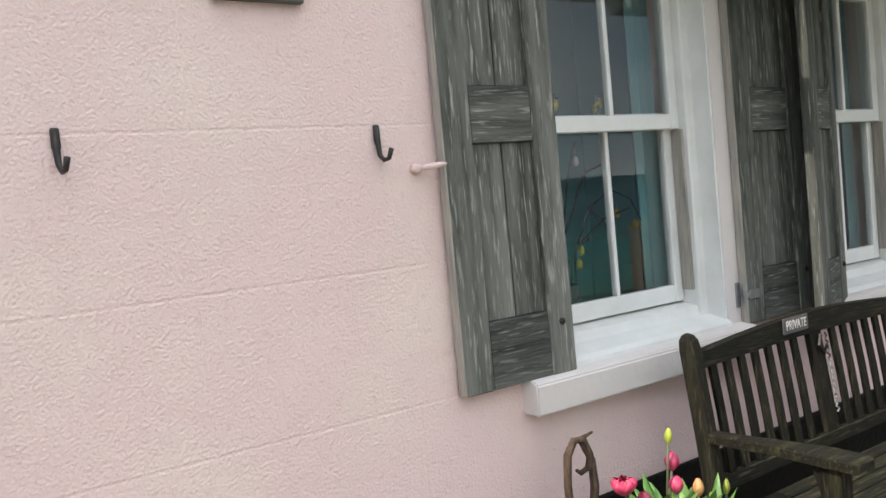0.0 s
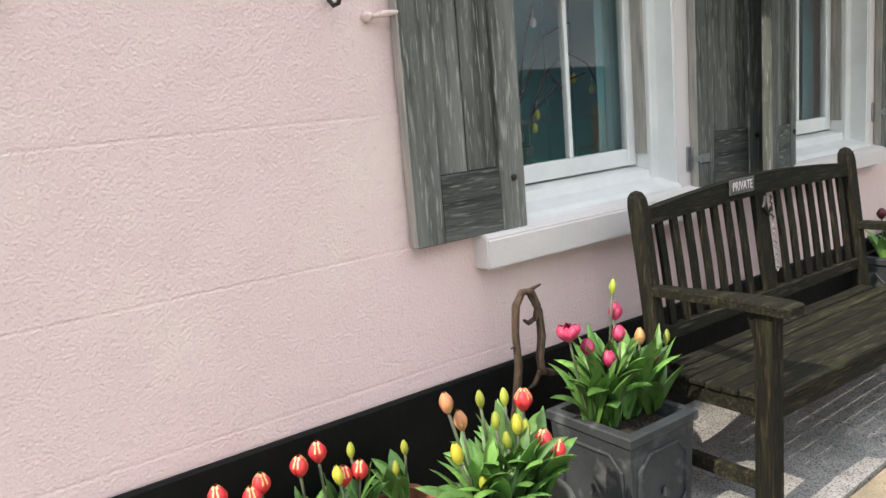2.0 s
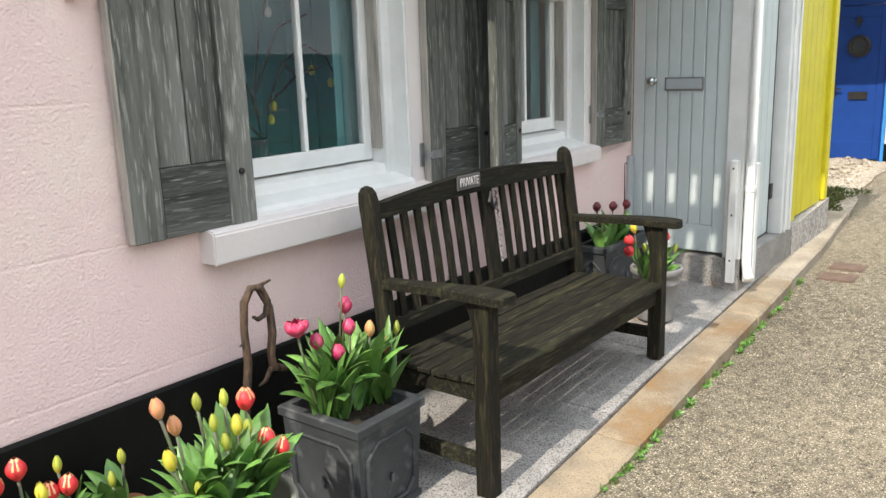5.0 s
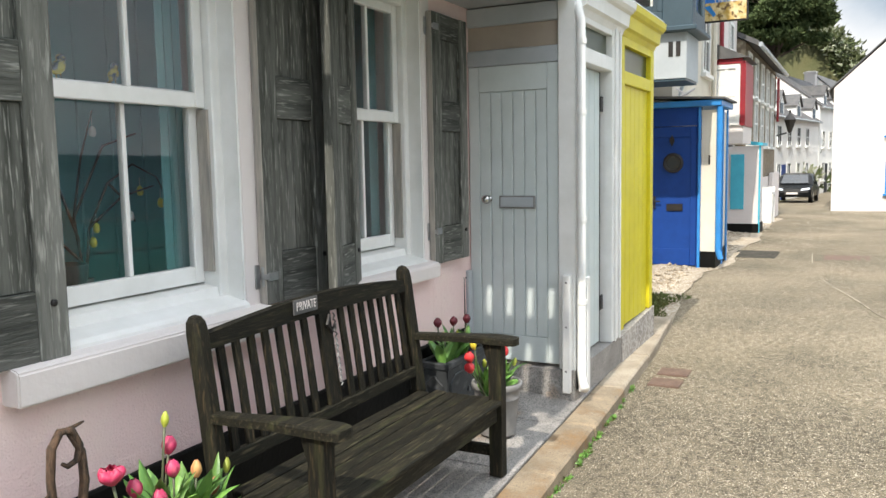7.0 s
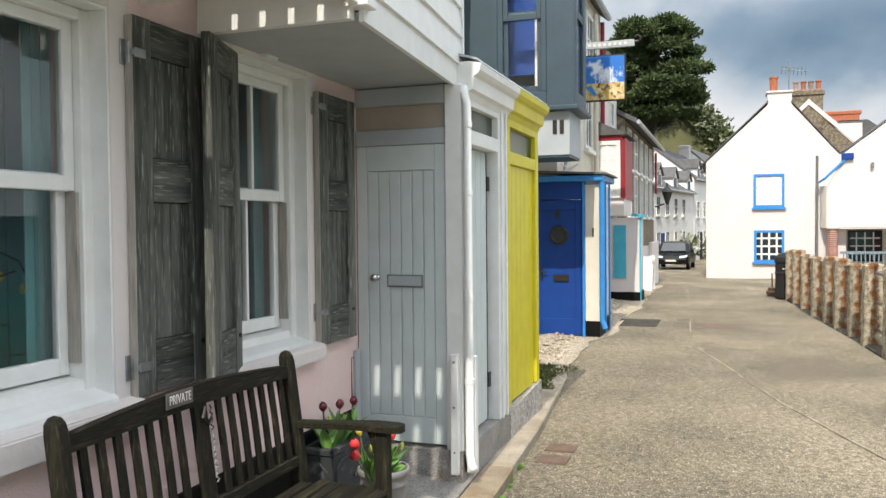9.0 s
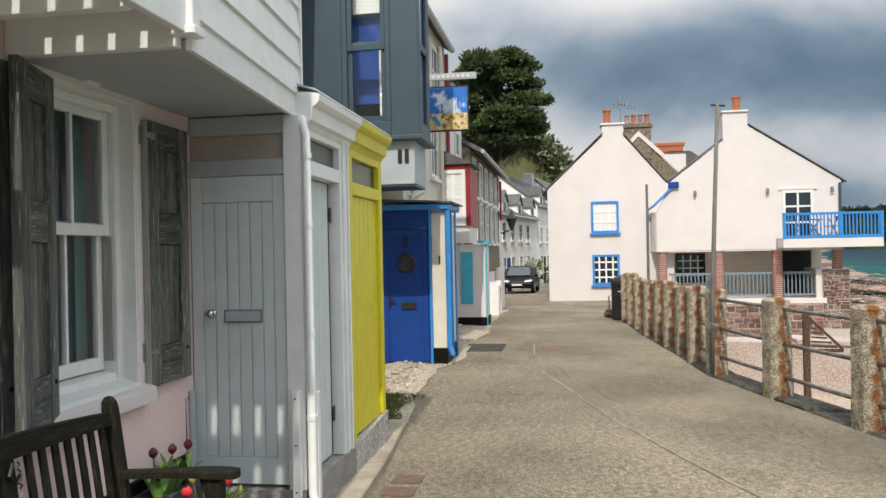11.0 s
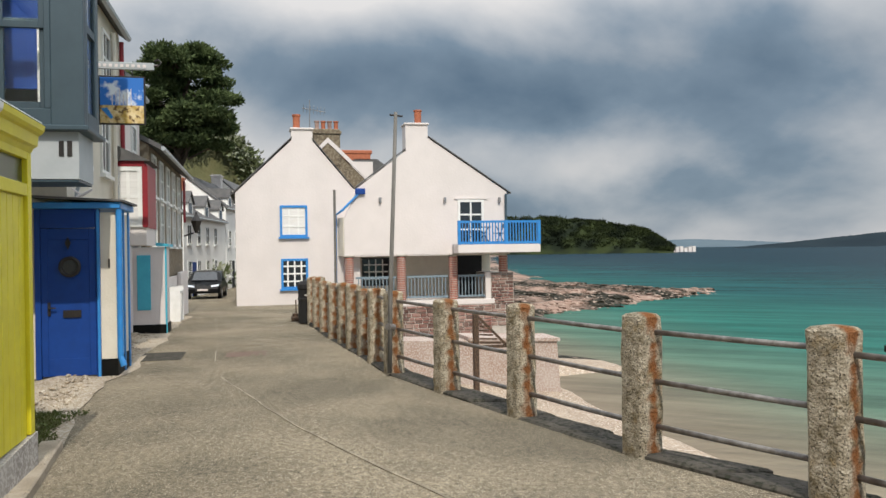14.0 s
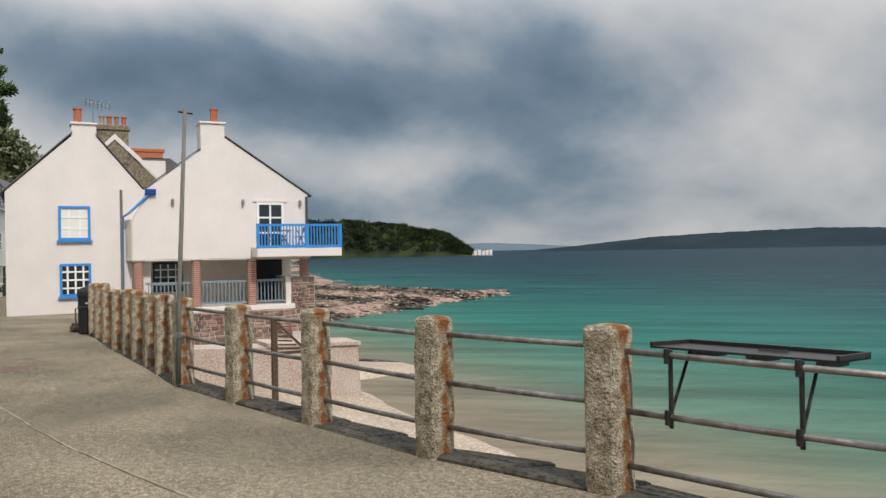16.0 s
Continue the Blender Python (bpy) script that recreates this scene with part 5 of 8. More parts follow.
part("knocker", Bm().prism([(BPX - 0.02, 2.54, 1.90), (BPX - 0.02, 2.50, 2.0), (BPX - 0.02, 2.54, 2.09), (BPX - 0.02, 2.58, 2.0)], 0, (-0.02, 0, 0)), M["iron"], d3)
# clutter on the porch roof
cl = thing("roof_fittings", (13.9, 2.4, 2.68), "pale aerial fittings lying on the porch roof", "clutter")
part("coil", Bm().tube([(13.8, 2.5, 2.70), (13.9, 2.3, 2.82), (14.0, 2.45, 2.74), (13.85, 2.6, 2.86), (14.0, 2.7, 2.72)], 0.02, 6), M["whitewash"], cl)
part("bracket", Bm().tube([(14.1, 2.6, 2.69), (14.1, 2.5, 2.95)], 0.03, 6).box(13.95, 14.05, 2.75, 2.85, 2.69, 2.85), M["pale_blue"], cl)

# hanging picture sign on an iron bracket
sg = thing("hanging_sign", (15.1, 2.58, 4.0), "painted beach scene sign hanging from an iron bracket", "sign")
part("bracket", Bm().tube([(15.1, 2.58, 5.03), (15.1, 1.44, 5.03)], 0.025, 8).tube([(15.1, 2.56, 4.85), (15.1, 2.56, 5.45)], 0.018, 6).tube([(15.1, 1.44, 5.03), (15.1, 1.38, 5.09), (15.1, 1.44, 5.14), (15.1, 1.5, 5.10)], 0.015, 6).tube([(15.1, 2.54, 5.1), (15.1, 2.44, 5.2), (15.1, 2.5, 5.32), (15.1, 2.54, 5.22)], 0.012, 6), M["iron"], sg)
part("name_board", Bm().box(15.07, 15.13, 1.50, 2.44, 4.95, 5.07, 0.006), M["pale_blue"], sg, "pale board with worn lettering")
for k in range(9):
    part("letter_bar", Bm().box(15.062, 15.0695, 2.35 - k * 0.09, 2.40 - k * 0.09, 4.985, 5.035), M["whitewash"], sg)
board = part("board", Bm().box(15.085, 15.115, 1.645, 2.40, 4.01, 4.84, 0.01), M["iron"], sg)
sign_sky = surf("painted_sky", (0.02, 0.16, 0.55), 0.5, (0.75, 0.8, 0.85), 3.2, 4, mix=(0.5, 0.6))
sign_land = surf("painted_sand_and_cottages", (0.48, 0.30, 0.05), 0.5, (0.75, 0.62, 0.36), 9, 3, fine=(0.16, 0.09, 0.03), fscale=14, fmix=(0.55, 0.62))
part("painted_sky", Bm().box(15.078, 15.0845, 1.675, 2.37, 4.34, 4.81), sign_sky, board)
part("painted_sand", Bm().box(15.078, 15.0845, 1.675, 2.37, 4.04, 4.339), sign_land, board)
part("painted_boat", Bm().prism([(15.072, 2.36, 4.28), (15.072, 2.20, 4.10), (15.072, 2.16, 4.14), (15.072, 2.26, 4.30)], 0, (0.005, 0, 0)), M["sky_blue"], board)
for k in range(6):
    yy = 2.17 - k * 0.06
    part("painted_mast", Bm().box(15.072, 15.077, yy, yy + 0.012, 4.34, 4.52 + 0.05 * (k % 3)), M["whitewash"], board)
for yy in (2.2, 1.85):
    part("hanger", Bm().tube([(15.1, yy, 5.0), (15.1, yy, 4.84)], 0.008, 6), M["iron"], sg)

# small red bay and turquoise porch further on
rb = thing("red_bay_window", (18.0, 2.3, 2.2), "white and crimson first floor bay window", "bay window", kind="structure")
part("side", Bm().box(17.5, 17.56, 2.02, 2.58, 2.35, 3.62), M["white"], rb)
part("front", Bm().box(17.5, 18.9, 1.96, 2.02, 2.35, 3.62), M["red"], rb)
part("trim", Bm().box(17.46, 17.499, 2.0, 2.58, 3.56, 3.66).box(17.46, 17.499, 1.94, 2.04, 2.36, 3.555), M["red"], rb)
part("base", Bm().box(17.52, 18.88, 1.98, 2.58, 2.0, 2.348), M["whitewash"], rb)
part("roof", Bm().prism([(17.4, 1.88, 3.665), (17.4, 2.58, 3.665), (17.4, 2.58, 4.0)], 0, (1.6, 0, 0)), M["slate"], rb)
window_unit(rb, 17.5, 2.57, 2.37, 0.52, 1.18, "x", M["white"], M["blind"], (1, 1), 0.08)
cp = thing("porch_turquoise", (20.4, 2.2, 0.0), "small white porch with a turquoise door", "porch", kind="structure")
part("wall", Bm().box(20.0, 20.9, 1.92, 2.62, 0.22, 1.98), M["whitewash"], cp)
part("door", Bm().box(19.96, 19.999, 2.23, 2.52, 0.55, 1.80, 0.004), M["cyan"], cp)
part("roof", Bm().prism([(19.93, 1.84, 1.985), (19.93, 2.62, 2.06), (19.93, 2.62, 2.16), (19.93, 1.84, 2.05)], 0, (1.1, 0, 0)), M["cyan"], cp)
part("base", Bm().box(19.97, 20.95, 1.9, 2.62, -0.2, 0.218), M["black"], cp)
part("corner_trim", Bm().box(19.98, 20.02, 1.88, 1.919, -0.02, 1.98), M["cyan"], cp)
part("dark_door", Bm().box(17.0, 17.9, 2.5, 2.575, 0.1, 1.95), M["dark"], hc)

# brown house with two rows of white windows
wins = [(21.9 + k * 1.55, 2.05, 0.75, 1.15) for k in range(5)] + [(21.9 + k * 1.55, 3.28 + 0.0, 0.75, 1.05) for k in range(5)]
hd = row_house("brown_house", 21.42, 29.8, 2.42, 6.0, -0.5, 4.5, 6.0, M["brownstone"], "brown rendered house with two rows of white windows", wins, overhang=0.3)
part("ground_floor", Bm().box(21.5, 29.7, 2.36, 2.415, -0.5, 1.15), M["whitewash"], hd)
part("red_corner", Bm().box(29.5, 29.82, 2.30, 2.355, 2.9, 4.3), M["red"], hd)
yw = thing("yard_wall", (27.5, 2.0, -0.2), "low white yard wall with a gate", "wall", kind="structure")
part("pillar", Bm().box(27.2, 29.6, 2.24, 2.35, -0.5, 1.25, 0.02), M["whitewash"], yw)
part("gate", Bm().box(24.3, 24.36, 2.0, 2.34, -0.2, 0.9).box(25.2, 25.26, 2.0, 2.34, -0.2, 0.9).box(24.36, 25.2, 2.0, 2.04, 0.7, 0.78), M["white"], yw)
# white cottages where the lane bends
for k, (px, py, ln_, eav, rid, lab) in enumerate(((46.0, 3.85, 11.0, 3.9, 5.9, "white cottage with a slate roof and dormers"), (57.1, 2.10, 12.0, 4.9, 7.2, "tall white cottage with sash windows"), (69.2, 0.20, 16.0, 5.4, 8.0, "white house at the bend of the lane"))):
    z0 = road_z(px) - 0.1
    nwin = int(ln_ // 2.2)
    ws = [(px + 0.8 + j * 2.2, z0 + 0.9, 0.9, 1.2) for j in range(nwin)] + [(px + 0.8 + j * 2.2, z0 + 3.0, 0.9, 1.1) for j in range(nwin)]
    hh = row_house("white_cottage", px, px + ln_, py, 6.0, z0, eav, rid, M["cottage"], lab, ws, turn=-9.0)
    part("door", Bm().box(px + 1.8, px + 2.7, py - 0.03, py - 0.002, z0, z0 + 2.0), [M["blue"], M["dark"], M["slate_blue"]][k], hh)
    for j in range(3):
        dx = px + 1.4 + j * (ln_ - 3) / 2
        dm = part("dormer", Bm().prism([(dx, py + 0.1, eav + 0.05), (dx + 1.2, py + 0.1, eav + 0.05), (dx + 1.2, py + 0.1, eav + 0.75), (dx + 0.6, py + 0.1, eav + 1.3), (dx, py + 0.1, eav + 0.75)], 0, (0, 2.0, 0)), M["cottage"], hh)
        part("dormer_pane", Bm().box(dx + 0.3, dx + 0.9, py + 0.07, py + 0.098, eav + 0.15, eav + 0.75), M["darkglass"], dm)
        part("dormer_roof", Bm().prism([(dx - 0.1, py, eav + 0.72), (dx + 0.6, py, eav + 1.36), (dx + 1.3, py, eav + 0.72), (dx + 1.3, py, eav + 0.80), (dx + 0.6, py, eav + 1.46), (dx - 0.1, py, eav + 0.80)], 0, (0, 2.1, 0)), M["slate"], dm)
    part("chimney", Bm().box(px + ln_ - 0.8, px + ln_ - 0.1, py + 2.6, py + 3.4, rid - 0.4, rid + 1.0, 0.03).box(px + ln_ - 0.85, px + ln_ - 0.05, py + 2.55, py + 3.45, rid + 0.85, rid + 0.95), M["terracotta"] if k == 0 else M["whitewash"], hh)
lampp = thing("wall_lantern", (30.4, 2.2, 2.6), "black lantern on a wall bracket", "lantern")
part("arm", Bm().tube([(30.4, 2.42, 2.45), (30.4, 2.1, 2.55)], 0.03, 6), M["iron"], lampp)
part("lantern", Bm().lathe([(0.06, 2.55), (0.2, 2.95), (0.22, 2.98), (0.05, 3.2), (0.03, 3.3)], 6, (30.4, 2.0, 0)), M["iron"], lampp)


# ---- the white house on the point ----
wh = thing("white_house", (34.0, -4.8, -0.3), "white rendered twin gabled house with blue trim on the point", "house")
HX, RX, DEEP = 34.0, 33.4, 9.0
part("left_gable", Bm().prism([(HX, 0.77, -0.6), (HX, 0.77, 4.24), (HX, -1.55, 6.43), (HX, -2.25, 6.43), (HX, -3.95, 4.40), (HX, -4.2, 4.3), (HX, -4.2, -0.6)], 0, (DEEP, 0, 0)), M["whitewash"], wh)
part("right_gable", Bm().prism([(RX, -3.50, 1.66), (RX, -3.50, 3.1), (RX, -4.10, 4.42), (RX, -6.10, 5.95), (RX, -6.9, 6.5), (RX, -7.02, 6.45), (RX, -10.36, 4.24), (RX, -10.36, 1.66)], 0, (3.2, 0, 0)), M["whitewash"], wh)
part("side_return", Bm().prism([(RX + 0.01, -3.46, 1.64), (RX + 0.01, -3.46, 3.2), (HX - 0.01, -3.30, 3.2), (HX - 0.01, -3.30, 1.64)], 0, (0, -0.03, 0)), M["cream"], wh)
sl = part("left_roof", Bm().prism([(HX - 0.06, 0.95, 4.12), (HX - 0.06, -1.5, 6.48), (HX - 0.06, -1.5, 6.53), (HX - 0.06, 0.97, 4.16)], 0, (DEEP, 0, 0)).prism([(HX - 0.06, -2.3, 6.44), (HX - 0.06, -3.98, 4.42), (HX - 0.06, -3.98, 4.46), (HX - 0.06, -2.3, 6.49)], 0, (DEEP, 0, 0)).prism([(HX + 0.5, -1.5, 6.5), (HX + 0.5, -1.9, 6.85), (HX + 0.5, -2.3, 6.5)], 0, (DEEP - 0.6, 0, 0)), M["slate"], wh)
part("right_roof", Bm().prism([(RX - 0.06, -7.02, 6.50), (RX - 0.06, -10.55, 4.16), (RX - 0.06, -10.55, 4.2), (RX - 0.06, -7.02, 6.54)], 0, (3.25, 0, 0)).prism([(RX - 0.03, -4.08, 4.45), (RX - 0.03, -6.06, 5.97), (RX - 0.03, -6.06, 6.02), (RX - 0.03, -4.08, 4.50)], 0, (3.25, 0, 0)), M["slate"], wh)
for nm, x, ya, yb, za, zb in (("left_chimney", HX, -1.47, -2.33, 6.2, 6.86), ("right_chimney", RX, -6.07, -7.0, 5.6, 7.05)):
    st_ = part(nm, Bm().box(x + 0.003, x + 0.8, yb, ya, za, zb).box(x - 0.06, x + 0.85, yb - 0.05, ya + 0.05, zb - 0.06, zb + 0.02, 0.015), M["whitewash"], wh)
    cy_ = -1.70 if nm == "left_chimney" else -6.66
    part("chimney_pot", Bm().lathe([(0.17, 0), (0.14, 0.08), (0.15, 0.5), (0.175, 0.52), (0.175, 0.58), (0.12, 0.58)], 14, (x + 0.35, cy_, zb + 0.02)), M["terracotta"], st_, "orange clay chimney pot")
window_unit(wh, HX, -0.97, 2.44, 1.10, 1.28, "x", M["sky_blue"], M["blind"], (2, 2), 0.09, M["sky_blue"], 0.06)
window_unit(wh, HX, -0.99, 0.34, 1.08, 1.22, "x", M["sky_blue"], M["darkglass"], (3, 3), 0.09, M["sky_blue"], 0.06)
window_unit(wh, RX, -8.22, 2.04, 1.12, 1.86, "x", M["white"], M["darkglass"], (1, 2), 0.1, None, 0.05)
part("door_hood", Bm().box(RX - 0.05, RX + 0.01, -9.48, -8.08, 3.92, 3.99), M["whitewash"], wh)
for yy in (-4.97, -7.67, -10.02):
    part("wall_lamp", Bm().lathe([(0.05, 0), (0.06, 0.02), (0.06, 0.2), (0.04, 0.22)], 10, (RX - 0.08, yy, 3.78)), M["steel"], wh)
part("hopper", Bm().box(RX - 0.14, RX - 0.002, -4.36, -3.96, 4.12, 4.36, 0.02), M["blue"], wh, "blue rainwater hopper")
part("drain_pipe", Bm().tube([(RX - 0.07, -4.1, 4.15), (RX - 0.07, -3.4, 3.45), (HX - 0.1, -3.2, 3.3), (HX - 0.1, -3.18, -0.4)], 0.05, 8), M["sky_blue"], wh, "blue downpipe")
part("drain_pipe", Bm().tube([(RX - 0.07, -10.3, 4.15), (RX - 0.07, -10.28, 1.7)], 0.05, 8), M["slate_blue"], wh)
# balcony with a blue balustrade
bal = part("balcony_slab", Bm().box(RX - 0.95, RX + 0.2, -11.5, -10.36, 1.68, 2.02, 0.01).box(RX - 0.95, RX - 0.002, -10.361, -8.0, 1.68, 2.02, 0.01), M["whitewash"], wh)
bb = Bm()
bb.box(RX - 0.95, RX - 0.87, -11.45, -8.05, 2.9, 2.99).box(RX - 0.95, RX - 0.87, -11.45, -8.05, 2.03, 2.14)
for yy in (-8.05, -10.05, -11.45):
    bb.box(RX - 0.96, RX - 0.86, yy - 0.06, yy + 0.06, 2.02, 3.0)
bb.box(RX - 0.95, RX + 0.2, -11.49, -11.41, 2.9, 2.99)
part("balustrade", bb, M["sky_blue"], bal, "bright blue timber balustrade")
for k in range(26):
    yy = -8.2 - k * 0.126
    part("baluster", Bm().box(RX - 0.935, RX - 0.885, yy - 0.022, yy + 0.022, 2.14, 2.9), M["sky_blue"], bal)
# folding furniture on the balcony
M["rail_wood"] = surf("silvered_timber", (0.17, 0.16, 0.145), 0.85, (0.10, 0.095, 0.085), 5, stretch=(5, 5, 0.5))
tb = thing("balcony_table", (RX - 0.5, -9.2, 2.03), "dark folding bistro table on the balcony", "table")
part("top", Bm().lathe([(0.0, 2.72), (0.32, 2.72), (0.32, 2.75), (0, 2.75)], 16, (RX - 0.5, -9.2, 0)), M["iron"], tb)
for a in (-1, 1):
    part("leg", Bm().tube([(RX - 0.5, -9.2 - 0.28 * a, 2.03), (RX - 0.5, -9.2 + 0.2 * a, 2.72)], 0.022, 6), M["iron"], tb)
for yc in (-8.65, -9.85):
    ch_ = thing("folding_chair", (RX - 0.5, yc, 2.03), "dark folding chair on the balcony", "chair", "balcony chairs")
    part("seat", Bm().box(RX - 0.68, RX - 0.32, yc - 0.2, yc + 0.2, 2.46, 2.49), M["iron"], ch_)
    part("backrest", Bm().box(RX - 0.68, RX - 0.32, yc + (0.2 if yc > -9 else -0.23), yc + (0.23 if yc > -9 else -0.2), 2.7, 2.86), M["iron"], ch_)
    for a in (-1, 1):
        part("leg", Bm().tube([(RX - 0.66, yc - 0.2 * a, 2.03), (RX - 0.66, yc + 0.2 * a, 2.84)], 0.018, 6), M["iron"], ch_)
# brick columns under the overhang
for yc, zb in ((-3.70, -0.3), (-5.84, -0.3), (-8.04, -0.25), (-10.22, 0.8)):
    col = part("column", Bm().lathe([(0.182, zb), (0.182, 1.60)], 12, (RX + 0.2, yc, 0)).box(RX - 0.02, RX + 0.42, yc - 0.23, yc + 0.23, 1.6, 1.66, 0.01), M["mortar"], wh, "round column of red tile bricks")
    n = int((1.6 - zb) / 0.075)
    for k in range(n):
        z = zb + k * 0.075
        part("brick_course", Bm().lathe([(0.17, z + 0.010), (0.19, z + 0.014), (0.19, z + 0.056), (0.17, z + 0.060)], 10, (RX + 0.2, yc, 0)), M["brick"], col)
part("terrace_back", Bm().box(RX + 2.5, RX + 2.6, -10.3, -3.5, -0.3, 1.66), M["cream"], wh)
part("terrace_ceiling", Bm().box(RX + 0.02, RX + 2.6, -10.3, -3.52, 1.60, 1.655), M["whitewash"], wh)
window_unit(wh, RX + 2.5, -4.5, 0.3, 1.2, 1.22, "x", M["dark"], M["darkglass"], (3, 3), 0.07)
# near-black panel painted in for the unlit doorway
part("dark_doorway", Bm().box(RX + 2.46, RX + 2.499, -9.9, -8.75, -0.3, 1.55), M["dark"], wh)
part("terrace_slab", Bm().box(RX - 0.06, RX + 2.6, -9.75, -3.5, -0.46, -0.25, 0.01), M["whitewash"], wh)
for ya, yb in ((-5.62, -3.95), (-7.8, -6.06), (-9.38, -8.25)):
    part("terrace_rail", Bm().box(RX + 0.16, RX + 0.22, ya, yb, 0.68, 0.77), M["rail_blue"], wh)
    part("terrace_rail", Bm().box(RX + 0.16, RX + 0.22, ya, yb, -0.16, -0.08), M["rail_blue"], wh)
for ya, yb in ((-5.62, -3.95), (-7.8, -6.06), (-9.38, -8.25)):
    k = ya + 0.1
    while k < yb:
        part("rail_baluster", Bm().box(RX + 0.17, RX + 0.21, k - 0.02, k + 0.02, -0.08, 0.68), M["rail_blue"], wh)
        k += 0.145
part("white_pier", Bm().box(RX + 0.05, RX + 0.35, -9.62, -9.4, -0.3, 0.86), M["whitewash"], wh)


def rubble(parent, x, y0, y1, z0, z1, seed, size=(0.34, 0.2), name="stone", face="x"):
    """Courses of uneven stones on a wall face that looks towards -x."""
    r3 = random.Random(seed)
    z = z0
    while z < z1 - 0.03:
        h = min(r3.uniform(0.7, 1.3) * size[1], z1 - z)
        y = y0
        while y < y1 - 0.03:
            w = min(r3.uniform(0.6, 1.5) * size[0], y1 - y)
            d = r3.uniform(0.02, 0.07)
            q = 0.012
            b = Bm().loft([[(x, y + q, z + q), (x, y + w - q, z + q), (x, y + w - q, z + h - q), (x, y + q, z + h - q)], [(x - d, y + 0.04, z + 0.035), (x - d, y + w - 0.045, z + 0.03), (x - d * 0.9, y + w - 0.04, z + h - 0.04), (x - d, y + 0.05, z + h - 0.03)]])
            part(name, b, M["redstone"], parent)
            y += w
        z += h


pier = thing("stone_pier", (RX + 0.3, -10.1, -0.5), "red rubble stone pier at the terrace end", "stone pier", kind="structure")
part("core", Bm().box(RX + 0.0, RX + 2.6, -10.6, -9.63, -3.4, 0.84), M["mortar"], pier)
rubble(pier, RX, -10.6, -9.63, -1.4, 0.82, 5, (0.26, 0.15))
tw = thing("terrace_wall", (RX - 0.05, -7, -2.0), "red rubble retaining wall under the terrace", "retaining wall", kind="structure")
part("core", Bm().box(RX - 0.04, RX + 2.6, -9.63, -3.0, -3.4, -0.47), M["mortar"], tw)
rubble(tw, RX - 0.04, -9.63, -3.6, -2.3, -0.48, 8, (0.30, 0.16))
# slipway wall down to the beach
sw = thing("slipway_wall", (25, -6, -2.5), "pinkish concrete slipway wall on the beach", "slipway", kind="structure")
part("block", Bm().prism([(24.0, -2.1, -3.4), (24.0, -2.1, -0.75), (24.0, -9.0, -1.02), (24.0, -9.15, -3.4)], 0, (1.3, 0, 0)), M["slip"], sw)
part("coping", Bm().prism([(23.93, -6.2, -0.90), (23.93, -9.08, -1.02), (23.93, -9.08, -0.92), (23.93, -6.2, -0.80)], 0, (1.45, 0, 0)), M["slip"], sw)
gt = thing("beach_gate", (21.4, -6.0, -2.0), "weathered timber gate post with a sloping slatted panel", "gate")
part("post", Bm().box(21.33, 21.47, -5.83, -5.68, -2.4, 0.12, 0.015), M["driftwood"], gt)
part("panel_frame", Bm().prism([(21.38, -5.84, 0.05), (21.38, -5.84, -0.04), (21.38, -6.60, -0.80), (21.38, -6.60, -0.71)], 0, (0.06, 0, 0)).box(21.38, 21.44, -6.6, -5.84, -0.82, -0.74), M["driftwood"], gt)
for k in range(6):
    part("slat", Bm().prism([(21.39, -5.86, -0.1 - k * 0.11), (21.39, -5.86, -0.14 - k * 0.11), (21.39, -5.9 - 0.0 - k * 0.11, -0.17 - k * 0.11), (21.39, -5.9 - k * 0.11, -0.12 - k * 0.11)], 0, (0.03, 0, 0)), M["driftwood"], gt)

# rooftops behind the white house
rt = thing("far_house", (44, -4.5, 0.0), "brown stone gabled house behind the white one", "house")
part("gable", Bm().prism([(44, -1.6, -0.6), (44, -1.6, 5.4), (44, -3.75, 7.6), (44, -6.2, 5.2), (44, -6.2, -0.6)], 0, (6, 0, 0)), M["brownstone"], rt)
part("bargeboard", Bm().prism([(43.9, -3.75, 7.62), (43.9, -6.6, 4.9), (43.9, -6.6, 5.15), (43.9, -3.75, 7.9), (43.9, -2.6, 6.75), (43.9, -2.6, 6.5)], 0, (0.12, 0, 0)), M["whitewash"], rt)
part("chimney", Bm().box(43.95, 44.8, -4.40, -2.98, 6.4, 8.35, 0.03).box(43.88, 44.87, -4.47, -2.91, 8.1, 8.25), M["brownstone"], rt)
for k in range(4):
    part("chimney_pot", Bm().lathe([(0.13, 0), (0.11, 0.1), (0.12, 0.38), (0.15, 0.4), (0.15, 0.46)], 10, (44.3, -3.2 - 0.34 * k, 8.35)), M["terracotta"] if k % 2 else M["redstone"], rt)
fh = thing("dormered_house", (50, -7, 0.0), "slate roofed house with white dormer and orange ridge", "house")
part("wall", Bm().box(50, 56, -9.0, -5.2, -0.6, 5.8), M["whitewash"], fh)
part("roof", Bm().prism([(49.9, -9.4, 5.8), (49.9, -7.2, 7.45), (49.9, -5.8, 7.45), (49.9, -5.0, 5.8)], 0, (6.2, 0, 0)), M["slate"], fh)
part("dormer", Bm().box(49.6, 51, -6.9, -5.6, 6.0, 7.25), M["whitewash"], fh)
part("ridge", Bm().box(49.85, 56, -6.9, -5.0, 7.75, 7.98, 0.04).box(49.9, 56, -6.8, -5.1, 7.4, 7.75), M["terracotta"], fh)
ar = thing("tv_aerial", (34.4, -2.3, 6.9), "thin grey rooftop aerial", "aerial")
part("mast", Bm().tube([(34.4, -2.25, 6.8), (34.4, -2.25, 8.1)], 0.022, 6), M["steel"], ar)
